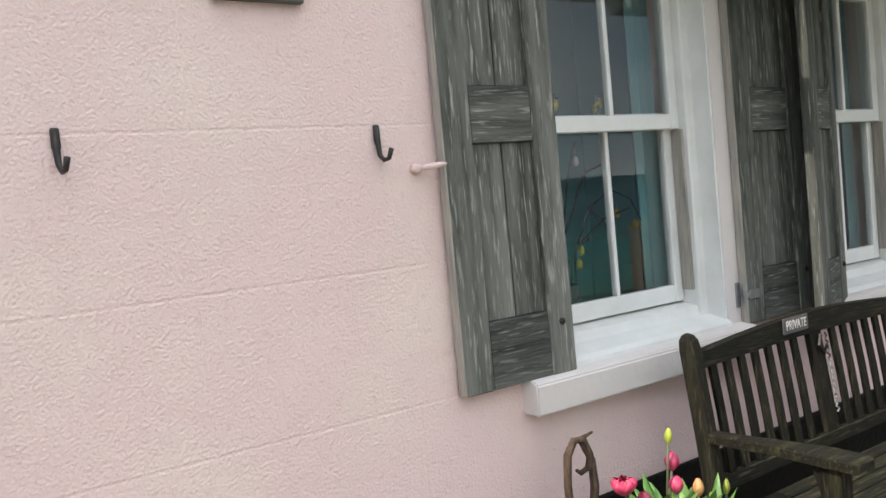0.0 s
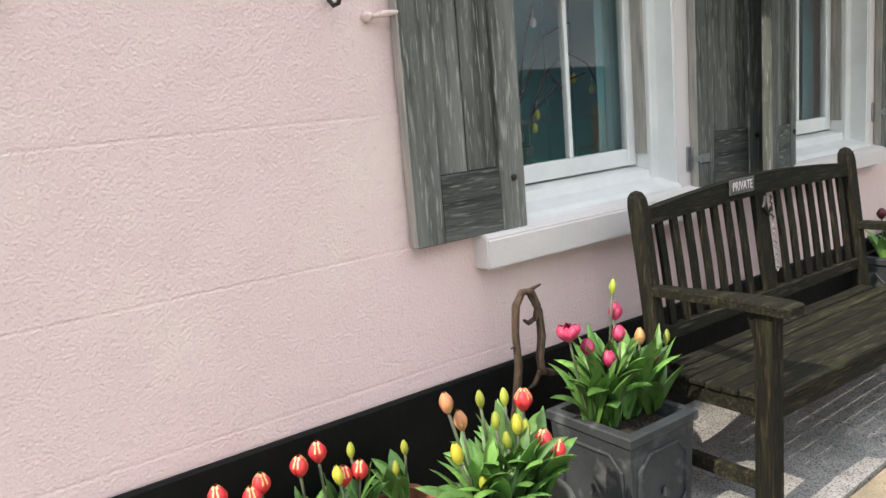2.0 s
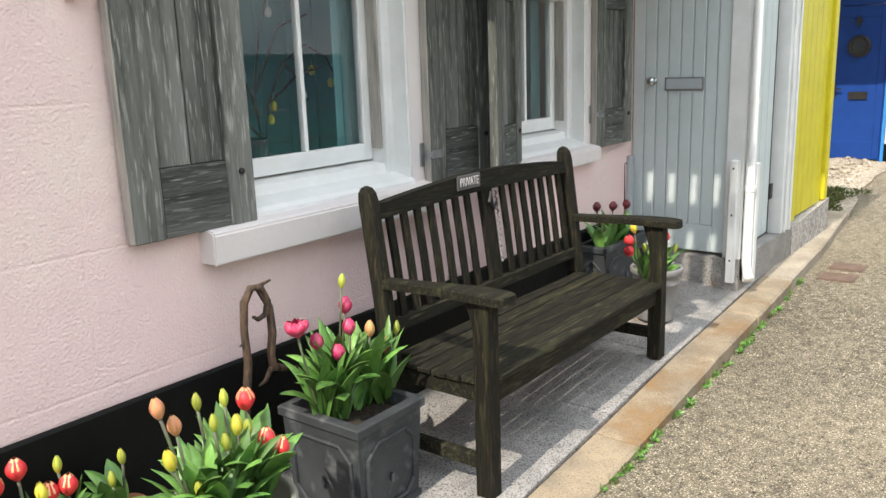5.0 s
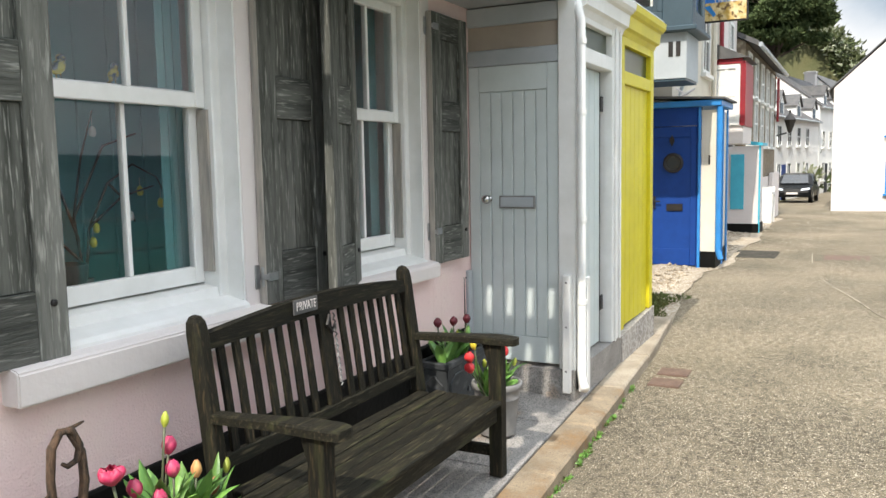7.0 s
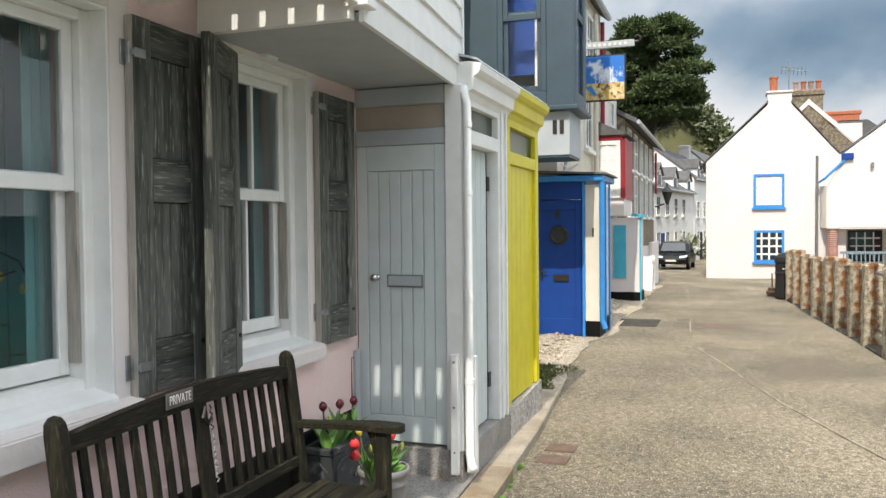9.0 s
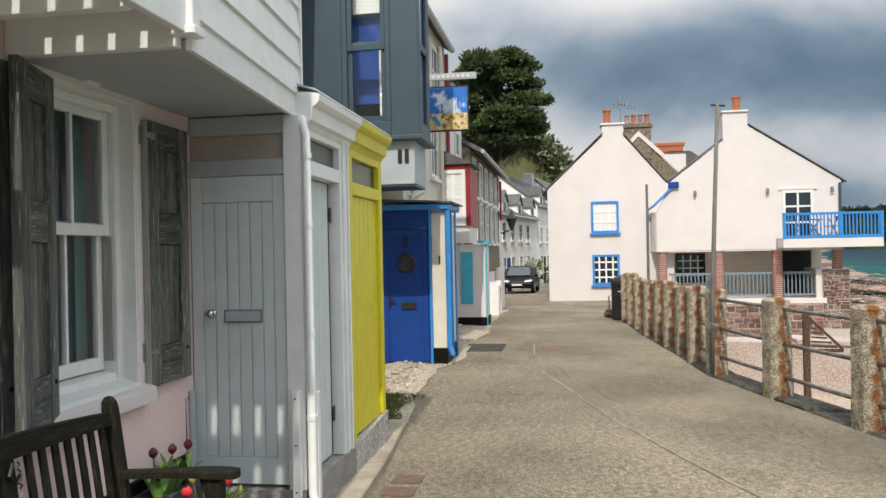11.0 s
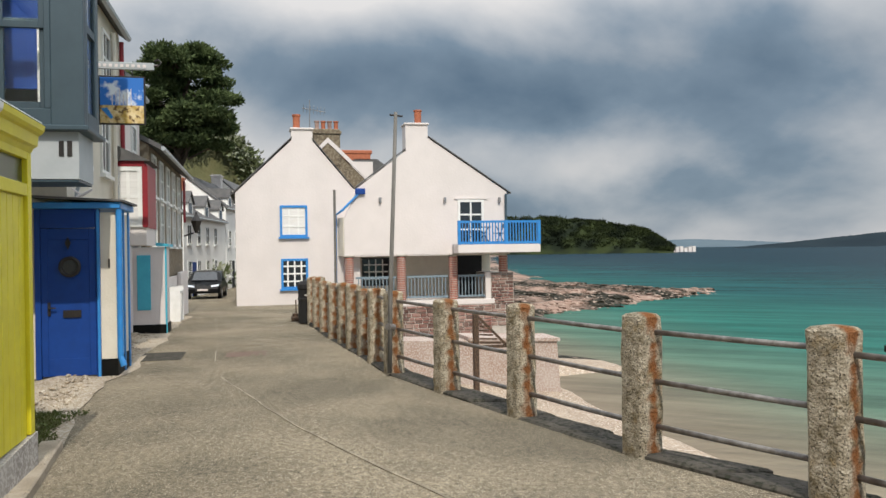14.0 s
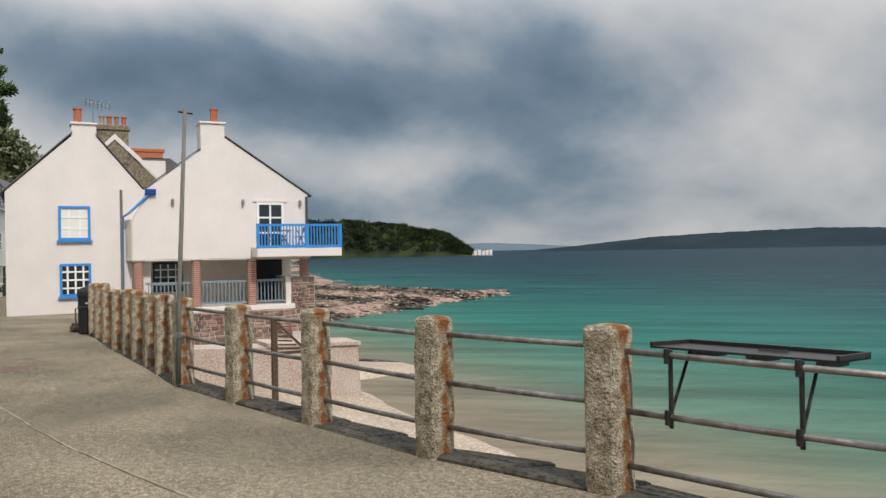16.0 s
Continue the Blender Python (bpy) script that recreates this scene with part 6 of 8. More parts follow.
part("boom", Bm().tube([(34.4, -1.95, 7.75), (34.4, -2.9, 7.6)], 0.016, 6), M["steel"], ar)
for k in range(7):
    part("element", Bm().tube([(34.2, -2.0 - k * 0.14, 7.74 - k * 0.02 + 0.12), (34.6, -2.0 - k * 0.14, 7.74 - k * 0.02 - 0.14)], 0.010, 5), M["steel"], ar)

# ---- railing of granite posts along the promenade ----
def stone_post(x, y, ang, seed, stout=1.04):
    r4 = random.Random(seed)
    h = r4.uniform(1.17, 1.26)
    b = Bm()
    rings = []
    wx, wy = 0.125 * stout * r4.uniform(0.94, 1.08), 0.12 * stout * r4.uniform(0.94, 1.08)
    n = 9
    lean = (r4.uniform(-0.012, 0.012), r4.uniform(-0.012, 0.012))
    for k in range(n):
        f = k / (n - 1)
        z = -0.1 + f * (h + 0.1 - 0.03)
        s = 1.0 + r4.uniform(-0.035, 0.035) + 0.05 * (1 - f)
        ring = []
        for cx, cy in ((1, 0.72), (0.72, 1), (0, 1.03), (-0.72, 1), (-1, 0.72), (-1.03, 0), (-1, -0.72), (-0.72, -1), (0, -1.03), (0.72, -1), (1, -0.72), (1.03, 0)):
            ring.append((cx * wx * s + lean[0] * f + r4.uniform(-0.005, 0.005), cy * wy * s + lean[1] * f + r4.uniform(-0.005, 0.005), z + r4.uniform(-0.006, 0.006)))
        rings.append(ring)
    cx_ = sum(p[0] for p in rings[-1]) / 12
    cy_ = sum(p[1] for p in rings[-1]) / 12
    rings.append([(cx_ + (p[0] - cx_) * 0.82, cy_ + (p[1] - cy_) * 0.82, h - 0.005) for p in rings[-1]])
    rings.append([(cx_ + (p[0] - cx_) * 0.4, cy_ + (p[1] - cy_) * 0.4, h + 0.008) for p in rings[-1]])
    b.loft(rings)
    ob = new("granite_post", finish(b, "granite_post", M["post"], False))
    ob.matrix_world = pose(x, y, road_z(x) - 0.02, 0, 0, ang)
    return tagged(ob, "rough square granite post stained with orange lichen", "post", "granite railing posts")


sx_ = [p for p in FENCE if p[0] > 1]
for i, (x, y) in enumerate(sx_):
    a, c = sx_[max(0, i - 1)], sx_[min(len(sx_) - 1, i + 1)]
    stone_post(x, y, np.degrees(np.arctan2(c[1] - a[1], c[0] - a[0])), 20 + i, 1.22 if i == 2 else 1.04)
for i, ((x0, y0), (x1, y1)) in enumerate(zip(sx_, sx_[1:])):
    rl = thing("metal_railing", ((x0 + x1) / 2, (y0 + y1) / 2, 0.3), "three weathered steel tube rails between granite posts", "railing", "promenade railings")
    za, zb = road_z(x0), road_z(x1)
    r5 = random.Random(i)
    for z in ((1.045, 0.615, 0.215) if i < 2 else (1.07, 0.66, 0.265)):
        s0, s1 = r5.uniform(-0.008, 0.008), r5.uniform(-0.008, 0.008)
        part("rail", Bm().tube([(x0, y0 - 0.02, z + za + s0), ((x0 + x1) / 2, (y0 + y1) / 2 - 0.02, z + (za + zb) / 2 + (s0 + s1) / 2 - 0.004), (x1, y1 - 0.02, z + zb + s1)], 0.024, 10), M["rail"], rl, smooth=True)
# coping stones along the seawall top
r6 = random.Random(11)
for (a, b_), (c, d) in zip(FENCE[1:], FENCE[2:]):
    L = ((c - a) ** 2 + (d - b_) ** 2) ** 0.5
    n = max(1, int(L / 0.8))
    for k in range(n):
        f0, f1 = k / n + 0.008, (k + 1) / n - 0.008
        p0 = (a + (c - a) * f0, b_ + (d - b_) * f0)
        p1 = (a + (c - a) * f1, b_ + (d - b_) * f1)
        j0, j1 = r6.uniform(-0.10, 0.02), r6.uniform(-0.10, 0.02)
        z = road_z(a) + r6.uniform(0.0, 0.03)
        part("coping_stone", Bm().loft([[(p0[0], p0[1] + 0.13, -0.2), (p1[0], p1[1] + 0.13, -0.2), (p1[0], p1[1] - 0.31 + j1, -0.2), (p0[0], p0[1] - 0.31 + j0, -0.2)], [(p0[0], p0[1] + 0.13, z), (p1[0], p1[1] + 0.13, z), (p1[0], p1[1] - 0.31 + j1, z - 0.02), (p0[0], p0[1] - 0.31 + j0, z - 0.02)],
                                        [(p0[0] + 0.02, p0[1] + 0.09, z + 0.02), (p1[0] - 0.02, p1[1] + 0.09, z + 0.02), (p1[0] - 0.02, p1[1] - 0.27 + j1, z), (p0[0] + 0.02, p0[1] - 0.27 + j0, z)]]), M["coping"], seawall)
# tall thin pole tied to a post
pl = thing("flag_pole", (12.15, -2.06, 0.0), "bare weathered timber pole tied to a granite post", "pole")
part("pole", Bm().tube([(12.13, -2.02, 0.05), (12.14, -2.05, 1.2), (12.15, -2.17, 3.82)], [0.034, 0.032, 0.026], 10), M["rail_wood"], pl, smooth=True)
part("cross_pin", Bm().tube([(12.15, -2.08, 3.78), (12.15, -2.27, 3.76)], 0.014, 6), M["iron"], pl)
part("tie", Bm().tube([(12.1, -2.0, 0.72), (12.2, -2.1, 0.70)], 0.05, 8), M["rail"], pl)
pl2 = solid("thin_pole", Bm().tube([(30.0, -2.83, -0.3), (30.0, -2.83, 4.05)], 0.045, 8), M["rail_wood"], "thin weathered pole beside the white house", "pole", at=(30, -2.83, -0.3))
# litter bin
bn = thing("litter_bin", (22.05, -1.42, road_z(22)), "black round litter bin with a domed hood", "bin")
part("body", Bm().lathe([(0.25, 0.0), (0.27, 0.03), (0.27, 0.88), (0.29, 0.9), (0.29, 0.95)], 22, (22.05, -1.42, road_z(22))), M["rubber"], bn, smooth=False)
part("hood", Bm().lathe([(0.29, 0.951), (0.28, 1.02), (0.2, 1.10), (0.1, 1.13), (0.0, 1.14)], 22, (22.05, -1.42, road_z(22))), M["rubber"], bn)
part("band", Bm().lathe([(0.275, 0.60), (0.285, 0.61), (0.285, 0.66), (0.275, 0.67)], 22, (22.05, -1.42, road_z(22)), caps=False), M["iron"], bn)
part("lettering_bar", Bm().box(21.755, 21.762, -1.55, -1.30, 0.69, 0.72), M["whitewash"], bn)
solid("wheeled_trolley", Bm().lathe([(0.0, 0), (0.12, 0), (0.12, 0.08), (0, 0.08)], 10, (23.2, -1.15, road_z(23) + 0.12)).box(22.9, 23.5, -1.3, -1.0, road_z(23) + 0.02, road_z(23) + 0.12, 0.02).tube([(23.45, -1.15, road_z(23) + 0.1), (23.6, -1.15, road_z(23) + 0.55)], 0.02, 6), M["driftwood"], "small dark bundle at the end of the railing", "bundle", at=(23.2, -1.15, road_z(23)))

# folding shelf clamped to the rails
u = Vector((5.45 - 3.7, -4.13 + 4.70, 0)).normalized()
nrm = Vector((u.y, -u.x, 0))
if nrm.y > 0:
    nrm = -nrm
A = Vector((4.99, -4.28, 0))
Bq = Vector((4.12, -4.56, 0))
sh = thing("rail_shelf", (4.55, -4.42, 0.6), "black steel shelf tray bracketed onto the railing", "shelf")


def along(p, s, o, z):
    q = p + u * s + nrm * o
    return (q.x, q.y, z)


tray = Bm()
T0, T1, O0, O1, ZT, FALL = 0.16, -1.14, 0.05, 0.60, 1.085, -0.03
tray.loft([[along(A, T0, O0, ZT), along(A, T1, O0, ZT), along(A, T1, O1, ZT + FALL), along(A, T0, O1, ZT + FALL)], [along(A, T0, O0, ZT + 0.015), along(A, T1, O0, ZT + 0.015), along(A, T1, O1, ZT + FALL + 0.015), along(A, T0, O1, ZT + FALL + 0.015)]])
part("tray", tray, M["iron"], sh)
for s0, s1, o0, o1 in ((T0, T1, O1 - 0.02, O1), (T0, T0 - 0.02, O0, O1), (T1 + 0.02, T1, O0, O1)):
    z0 = ZT + FALL * (o0 - O0) / (O1 - O0)
    z1 = ZT + FALL * (o1 - O0) / (O1 - O0)
    part("lip", Bm().loft([[along(A, s0, o0, z0), along(A, s1, o0, z0), along(A, s1, o1, z1), along(A, s0, o1, z1)], [along(A, s0, o0, z0 + 0.045), along(A, s1, o0, z0 + 0.045), along(A, s1, o1, z1 + 0.045), along(A, s0, o1, z1 + 0.045)]]), M["iron"], sh)
for s in (-0.16, -0.55, -1.0):
    part("bearer", Bm().loft([[along(A, s, O0, ZT - 0.05), along(A, s - 0.04, O0, ZT - 0.05), along(A, s - 0.04, O1 - 0.1, ZT + FALL - 0.04), along(A, s, O1 - 0.1, ZT + FALL - 0.04)], [along(A, s, O0, ZT - 0.002), along(A, s - 0.04, O0, ZT - 0.002), along(A, s - 0.04, O1 - 0.1, ZT + FALL + 0.006), along(A, s, O1 - 0.1, ZT + FALL + 0.006)]]), M["iron"], sh)
for p in (A, Bq):
    part("bracket", Bm().tube([along(p, 0, 0.05, 1.08), along(p, 0, 0.05, 0.53)], 0.017, 8).tube([along(p, 0, 0.05, 0.63), along(p, 0, 0.34, ZT + FALL * 0.55)], 0.012, 8), M["iron"], sh)
    for z in (1.045, 0.615):
        part("clamp", Bm().tube([along(p, 0.02, 0.02, z), along(p, -0.02, 0.02, z)], 0.034, 12).tube([along(p, 0.0, 0.0, z - 0.055), along(p, 0.0, 0.0, z + 0.05)], 0.02, 8), M["iron"], sh)
part("handle_slot", Bm().prism([along(A, -0.52, 0.30, ZT + 0.005), along(A, -0.72, 0.30, ZT + 0.005), along(A, -0.72, 0.325, ZT + 0.003), along(A, -0.52, 0.325, ZT + 0.003)], 0, (0, 0, 0.018)), M["chrome"], sh, "pale metal handle")

# road covers
for x0, x1, y0, y1, mt, lab in ((6.74, 6.95, 1.09, 1.325, M["rust"], "rusty square drain cover in the lane"), (6.40, 6.61, 1.09, 1.325, M["rust"], "rusty square drain cover in the lane"), (15.1, 15.8, -0.32, 0.40, M["rust"], "wide rusty iron cover in the lane"), (15.05, 16.2, 1.14, 1.87, M["coping"], "dark patched cover in the lane")):
    cv = Bm().box(x0, x1, y0, y1, -0.03, road_z(x0) + 0.012, 0.004)
    for k in range(5):
        yy = y0 + 0.03 + (y1 - y0 - 0.06) * k / 5
        cv.box(x0 + 0.02, x1 - 0.02, yy, yy + (y1 - y0) / 12, road_z(x0) + 0.0105, road_z(x0) + 0.0155)
    solid("drain_cover", cv, mt, lab, "drain cover", "covers in the lane", at=(x0, y0, 0))

# pale joints in the road surface
for pts in ([(28.0, 1.3), (23.0, 0.95), (13.3, 0.47), (10.2, -0.28), (8.9, -0.65), (7.85, -0.98), (7.0, -1.29), (4.5, -2.25), (1.0, -3.6)],):
    fine_pts = []
    for (a, b_), (c, d) in zip(pts, pts[1:]):
        for k in range(12):
            f = k / 12
            x = a + (c - a) * f
            fine_pts.append((x, b_ + (d - b_) * f + 0.02 * wave(x * 2.3, 1.0)))
    sm = Bm()
    sm.loft([[(x, y - 0.009, road_z(x) + 0.008), (x, y + 0.009, road_z(x) + 0.008), (x, y + 0.005, road_z(x) - 0.06), (x, y - 0.008, road_z(x) - 0.06)] for x, y in fine_pts])
    solid("road_joint", sm, M["joint"], "narrow weathered joint in the asphalt", "road joint", kind="structure")

# ---- parked car ----
car = tagged(new("parked_car"), "small black hatchback parked facing down the lane", "car")
ORIGIN[car] = Vector((0, 0, 0))
prof = [(-2.0, 0.32), (-2.03, 0.55), (-1.95, 0.72), (-1.05, 0.93), (-0.45, 1.38), (0.3, 1.46), (1.15, 1.42), (1.75, 1.05), (1.98, 0.95), (2.03, 0.6), (2.0, 0.32)]
rings = []
for f, s, zs in ((-1.0, 0.97, 0.88), (-0.86, 1.0, 0.97), (-0.5, 1.0, 1.0), (0, 1.0, 1.01), (0.5, 1.0, 1.0), (0.86, 1.0, 0.97), (1.0, 0.97, 0.88)):
    rings.append([(x * s, f * 0.86 * (1.0 if z < 0.95 else 0.84), z if z < 0.9 else 0.9 + (z - 0.9) * zs) for x, z in prof])
part("body", Bm().loft(rings), M["car"], car, smooth=False)
part("windscreen", Bm().loft([[(-1.02, -0.64, 0.965), (-1.02, 0.64, 0.965), (-0.5, 0.56, 1.375), (-0.5, -0.56, 1.375)], [(-1.06, -0.64, 0.975), (-1.06, 0.64, 0.975), (-0.54, 0.56, 1.385), (-0.54, -0.56, 1.385)]]), M["darkglass"], car)
for s in (-1, 1):
    part("headlight", Bm().prism([(-2.0, s * 0.40, 0.64), (-2.0, s * 0.78, 0.68), (-1.93, s * 0.80, 0.78), (-1.93, s * 0.42, 0.73)], 0, (-0.035, 0, 0)), M["chrome"], car, "clear headlight")
    part("mirror", Bm().box(-0.85, -0.7, min(s * 0.86, s * 1.0), max(s * 0.86, s * 1.0), 0.93, 1.05, 0.02), M["car"], car)
    for x in (-1.25, 1.25):
        wq = part("wheel", Bm().lathe([(0.0, -0.1), (0.2, -0.1), (0.3, -0.09), (0.31, 0), (0.3, 0.09), (0.2, 0.1), (0, 0.1)], 18), M["rubber"], car)
        wq.matrix_local = pose(x, s * 0.78, 0.31, 90, 0, 0)
        part("rim", Bm().lathe([(0.0, -0.106), (0.18, -0.106), (0.18, 0.106), (0, 0.106)], 14), M["steel"], wq)
part("grille", Bm().box(-2.05, -2.02, -0.35, 0.35, 0.42, 0.56), M["rubber"], car)
part("plate_bar", Bm().box(-2.075, -2.052, -0.26, 0.26, 0.46, 0.55), M["whitewash"], car)
car.matrix_world = pose(45.5, 2.62, road_z(45) + 0.0, 0, 0, -3)


# ---- the bench ----
bench = thing("garden_bench", (3.3, 1.8, pave_z(3.3)), "dark weathered slatted wooden bench with a PRIVATE plate", "bench")
BXL, BXR, BYF, BYB = 2.545, 4.075, 1.56, 2.02
SEAT = 0.50


def leg_box(b, x, y0, y1, z0, z1, lean=0.0, w=0.062):
    return b.loft([[(x - w / 2, y0, z0), (x + w / 2, y0, z0), (x + w / 2, y1, z0), (x - w / 2, y1, z0)], [(x - w / 2, y0 + lean, z1), (x + w / 2, y0 + lean, z1), (x + w / 2, y1 + lean, z1), (x - w / 2, y1 + lean, z1)]])


for x in (BXL, BXR):
    zg = pave_z(x) + 0.003
    part("front_leg", leg_box(Bm(), x, BYF - 0.035, BYF + 0.035, zg, 0.785), M["bench_up"], bench)
    b = leg_box(Bm(), x, BYB - 0.03, BYB + 0.04, zg, SEAT)
    part("back_leg", b, M["bench_up"], bench)
    rings = []
    for z, yy, r in ((SEAT + 0.001, BYB, 1.0), (0.8, BYB + 0.035, 1.0), (1.10, BYB + 0.075, 1.0), (1.135, BYB + 0.08, 0.88), (1.155, BYB + 0.082, 0.55), (1.162, BYB + 0.083, 0.15)):
        w, d = 0.036 * r, 0.034 * r
        rings.append([(x + w * c, yy + d * s, z) for c, s in ((1, 0.6), (0.6, 1), (-0.6, 1), (-1, 0.6), (-1, -0.6), (-0.6, -1), (0.6, -1), (1, -0.6))])
    part("back_post", Bm().loft(rings), M["bench_up"], bench)
    s = -1 if x == BXL else 1
    # arm, broad and rounded at the front
    rings = []
    for y, w, z in ((1.445, 0.018, 0.80), (1.455, 0.042, 0.80), (1.49, 0.055, 0.802), (1.60, 0.055, 0.803), (1.75, 0.036, 0.798), (1.9, 0.030, 0.79), (2.03, 0.028, 0.785)):
        rings.append([(x - w, y, z - 0.016), (x + w, y, z - 0.016), (x + w, y, z + 0.012), (x + w * 0.85, y, z + 0.02), (x - w * 0.85, y, z + 0.02), (x - w, y, z + 0.012)])
    part("armrest", Bm().loft(rings), M["bench"], bench)
    part("arm_brace", Bm().prism([(x - 0.02, BYF + 0.036, 0.783), (x - 0.02, BYF + 0.075, 0.783), (x - 0.02, BYF + 0.036, 0.66)], 0, (0.04, 0, 0)), M["bench_up"], bench)
    part("side_rail", Bm().box(x - 0.02, x + 0.02, BYF + 0.036, BYB - 0.031, SEAT - 0.10, SEAT - 0.025, 0.004), M["bench"], bench)
    part("stretcher", Bm().box(x - 0.018, x + 0.018, BYF + 0.036, BYB - 0.031, zg + 0.10, zg + 0.155, 0.004), M["bench"], bench)
part("front_apron", Bm().box(BXL + 0.032, BXR - 0.032, BYF - 0.012, BYF + 0.018, SEAT - 0.115, SEAT - 0.025, 0.004), M["bench"], bench)
part("back_apron", Bm().box(BXL + 0.032, BXR - 0.032, BYB - 0.01, BYB + 0.02, SEAT - 0.10, SEAT - 0.025, 0.004), M["bench"], bench)
for k in range(7):
    y0 = BYF - 0.04 + k * 0.0695
    z = SEAT - 0.024 - 0.012 * np.sin(np.pi * k / 6)
    x0 = BXL - 0.035 if 0 < k < 6 else BXL + 0.033
    x1 = BXR + 0.035 if 0 < k < 6 else BXR - 0.033
    part("seat_slat", Bm().box(x0, x1, y0, y0 + 0.0655, z, z + 0.024, 0.005), M["bench"], bench)
# back: arched top rail, lower rail, slats and a broad middle splat
n = 16
rings = []
for i in range(n + 1):
    f = i / n
    x = BXL + 0.03 + (BXR - BXL - 0.06) * f
    rise = 0.045 * (1 - abs(2 * f - 1) ** 1.6)
    z0, z1 = 1.028 + rise * 0.35, 1.088 + rise
    yy = BYB + 0.066
    rings.append([(x, yy - 0.02, z0), (x, yy + 0.02, z0), (x, yy + 0.026, z1), (x, yy - 0.014, z1)])
part("top_rail", Bm().loft(rings), M["bench"], bench)
part("lower_rail", Bm().box(BXL + 0.033, BXR - 0.033, BYB - 0.008, BYB + 0.026, 0.575, 0.63, 0.004), M["bench"], bench)
for half in (0, 1):
    for k in range(7):
        f = (k + 0.8) / 7.9
        x = BXL + 0.03 + f * 0.69 if half == 0 else BXR - 0.03 - f * 0.69
        part("back_slat", Bm().loft([[(x - 0.018, BYB + 0.0, 0.631), (x + 0.018, BYB + 0.0, 0.631), (x + 0.018, BYB + 0.016, 0.631), (x - 0.018, BYB + 0.016, 0.631)],
                                     [(x - 0.018, BYB + 0.028, 0.85), (x + 0.018, BYB + 0.028, 0.85), (x + 0.018, BYB + 0.044, 0.85), (x - 0.018, BYB + 0.044, 0.85)],
                                     [(x - 0.018, BYB + 0.058, 1.05), (x + 0.018, BYB + 0.058, 1.05), (x + 0.018, BYB + 0.074, 1.05), (x - 0.018, BYB + 0.074, 1.05)]]), M["bench_up"], bench)
xm = (BXL + BXR) / 2
part("splat", Bm().loft([[(xm - 0.042, BYB - 0.004, 0.631), (xm + 0.042, BYB - 0.004, 0.631), (xm + 0.042, BYB + 0.02, 0.631), (xm - 0.042, BYB + 0.02, 0.631)], [(xm - 0.042, BYB + 0.052, 1.05), (xm + 0.042, BYB + 0.052, 1.05), (xm + 0.042, BYB + 0.078, 1.05), (xm - 0.042, BYB + 0.078, 1.05)]]), M["bench_up"], bench)
plate = part("name_plate", Bm().box(3.075, 3.245, BYB + 0.038, BYB + 0.0455, 1.068, 1.132, 0.002), M["slate"], bench, "dark plate with white letters")
txt = bpy.data.curves.new("plate_text", "FONT")
txt.body, txt.size, txt.align_x, txt.align_y, txt.extrude = "PRIVATE", 0.047, "CENTER", "CENTER", 0.0008
txt.materials.append(M["whitewash"])
to = new("lettering", txt)
to.parent = plate
to.matrix_local = Matrix.Translation(Vector((3.16, BYB + 0.0365, 1.1)) - ORIGIN[bench]) @ pose(0, 0, 0, 90, 0, 0) @ Matrix.Diagonal((0.80, 1.15, 1, 1))
# a chain hanging on the bench back
chn = thing("bench_chain", (3.40, BYB, 0.7), "pale cord and dark chain hanging from the bench back", "chain")
for k in range(12):
    z = 1.035 - k * 0.028
    part("link", Bm().tube([(3.345 - 0.004 * (k % 2), BYB + 0.03 - k * 0.003, z), (3.352 + 0.004 * (k % 2), BYB + 0.027 - k * 0.003, z - 0.012), (3.345, BYB + 0.028 - k * 0.003, z - 0.024)], 0.004, 6), M["pot_grey"] if k > 3 else M["iron"], chn)
part("knot", Bm().tube([(3.33, BYB + 0.04, 1.03), (3.30, BYB + 0.03, 0.99), (3.335, BYB + 0.03, 0.95), (3.36, BYB + 0.03, 0.98)], 0.008, 6), M["iron"], chn)


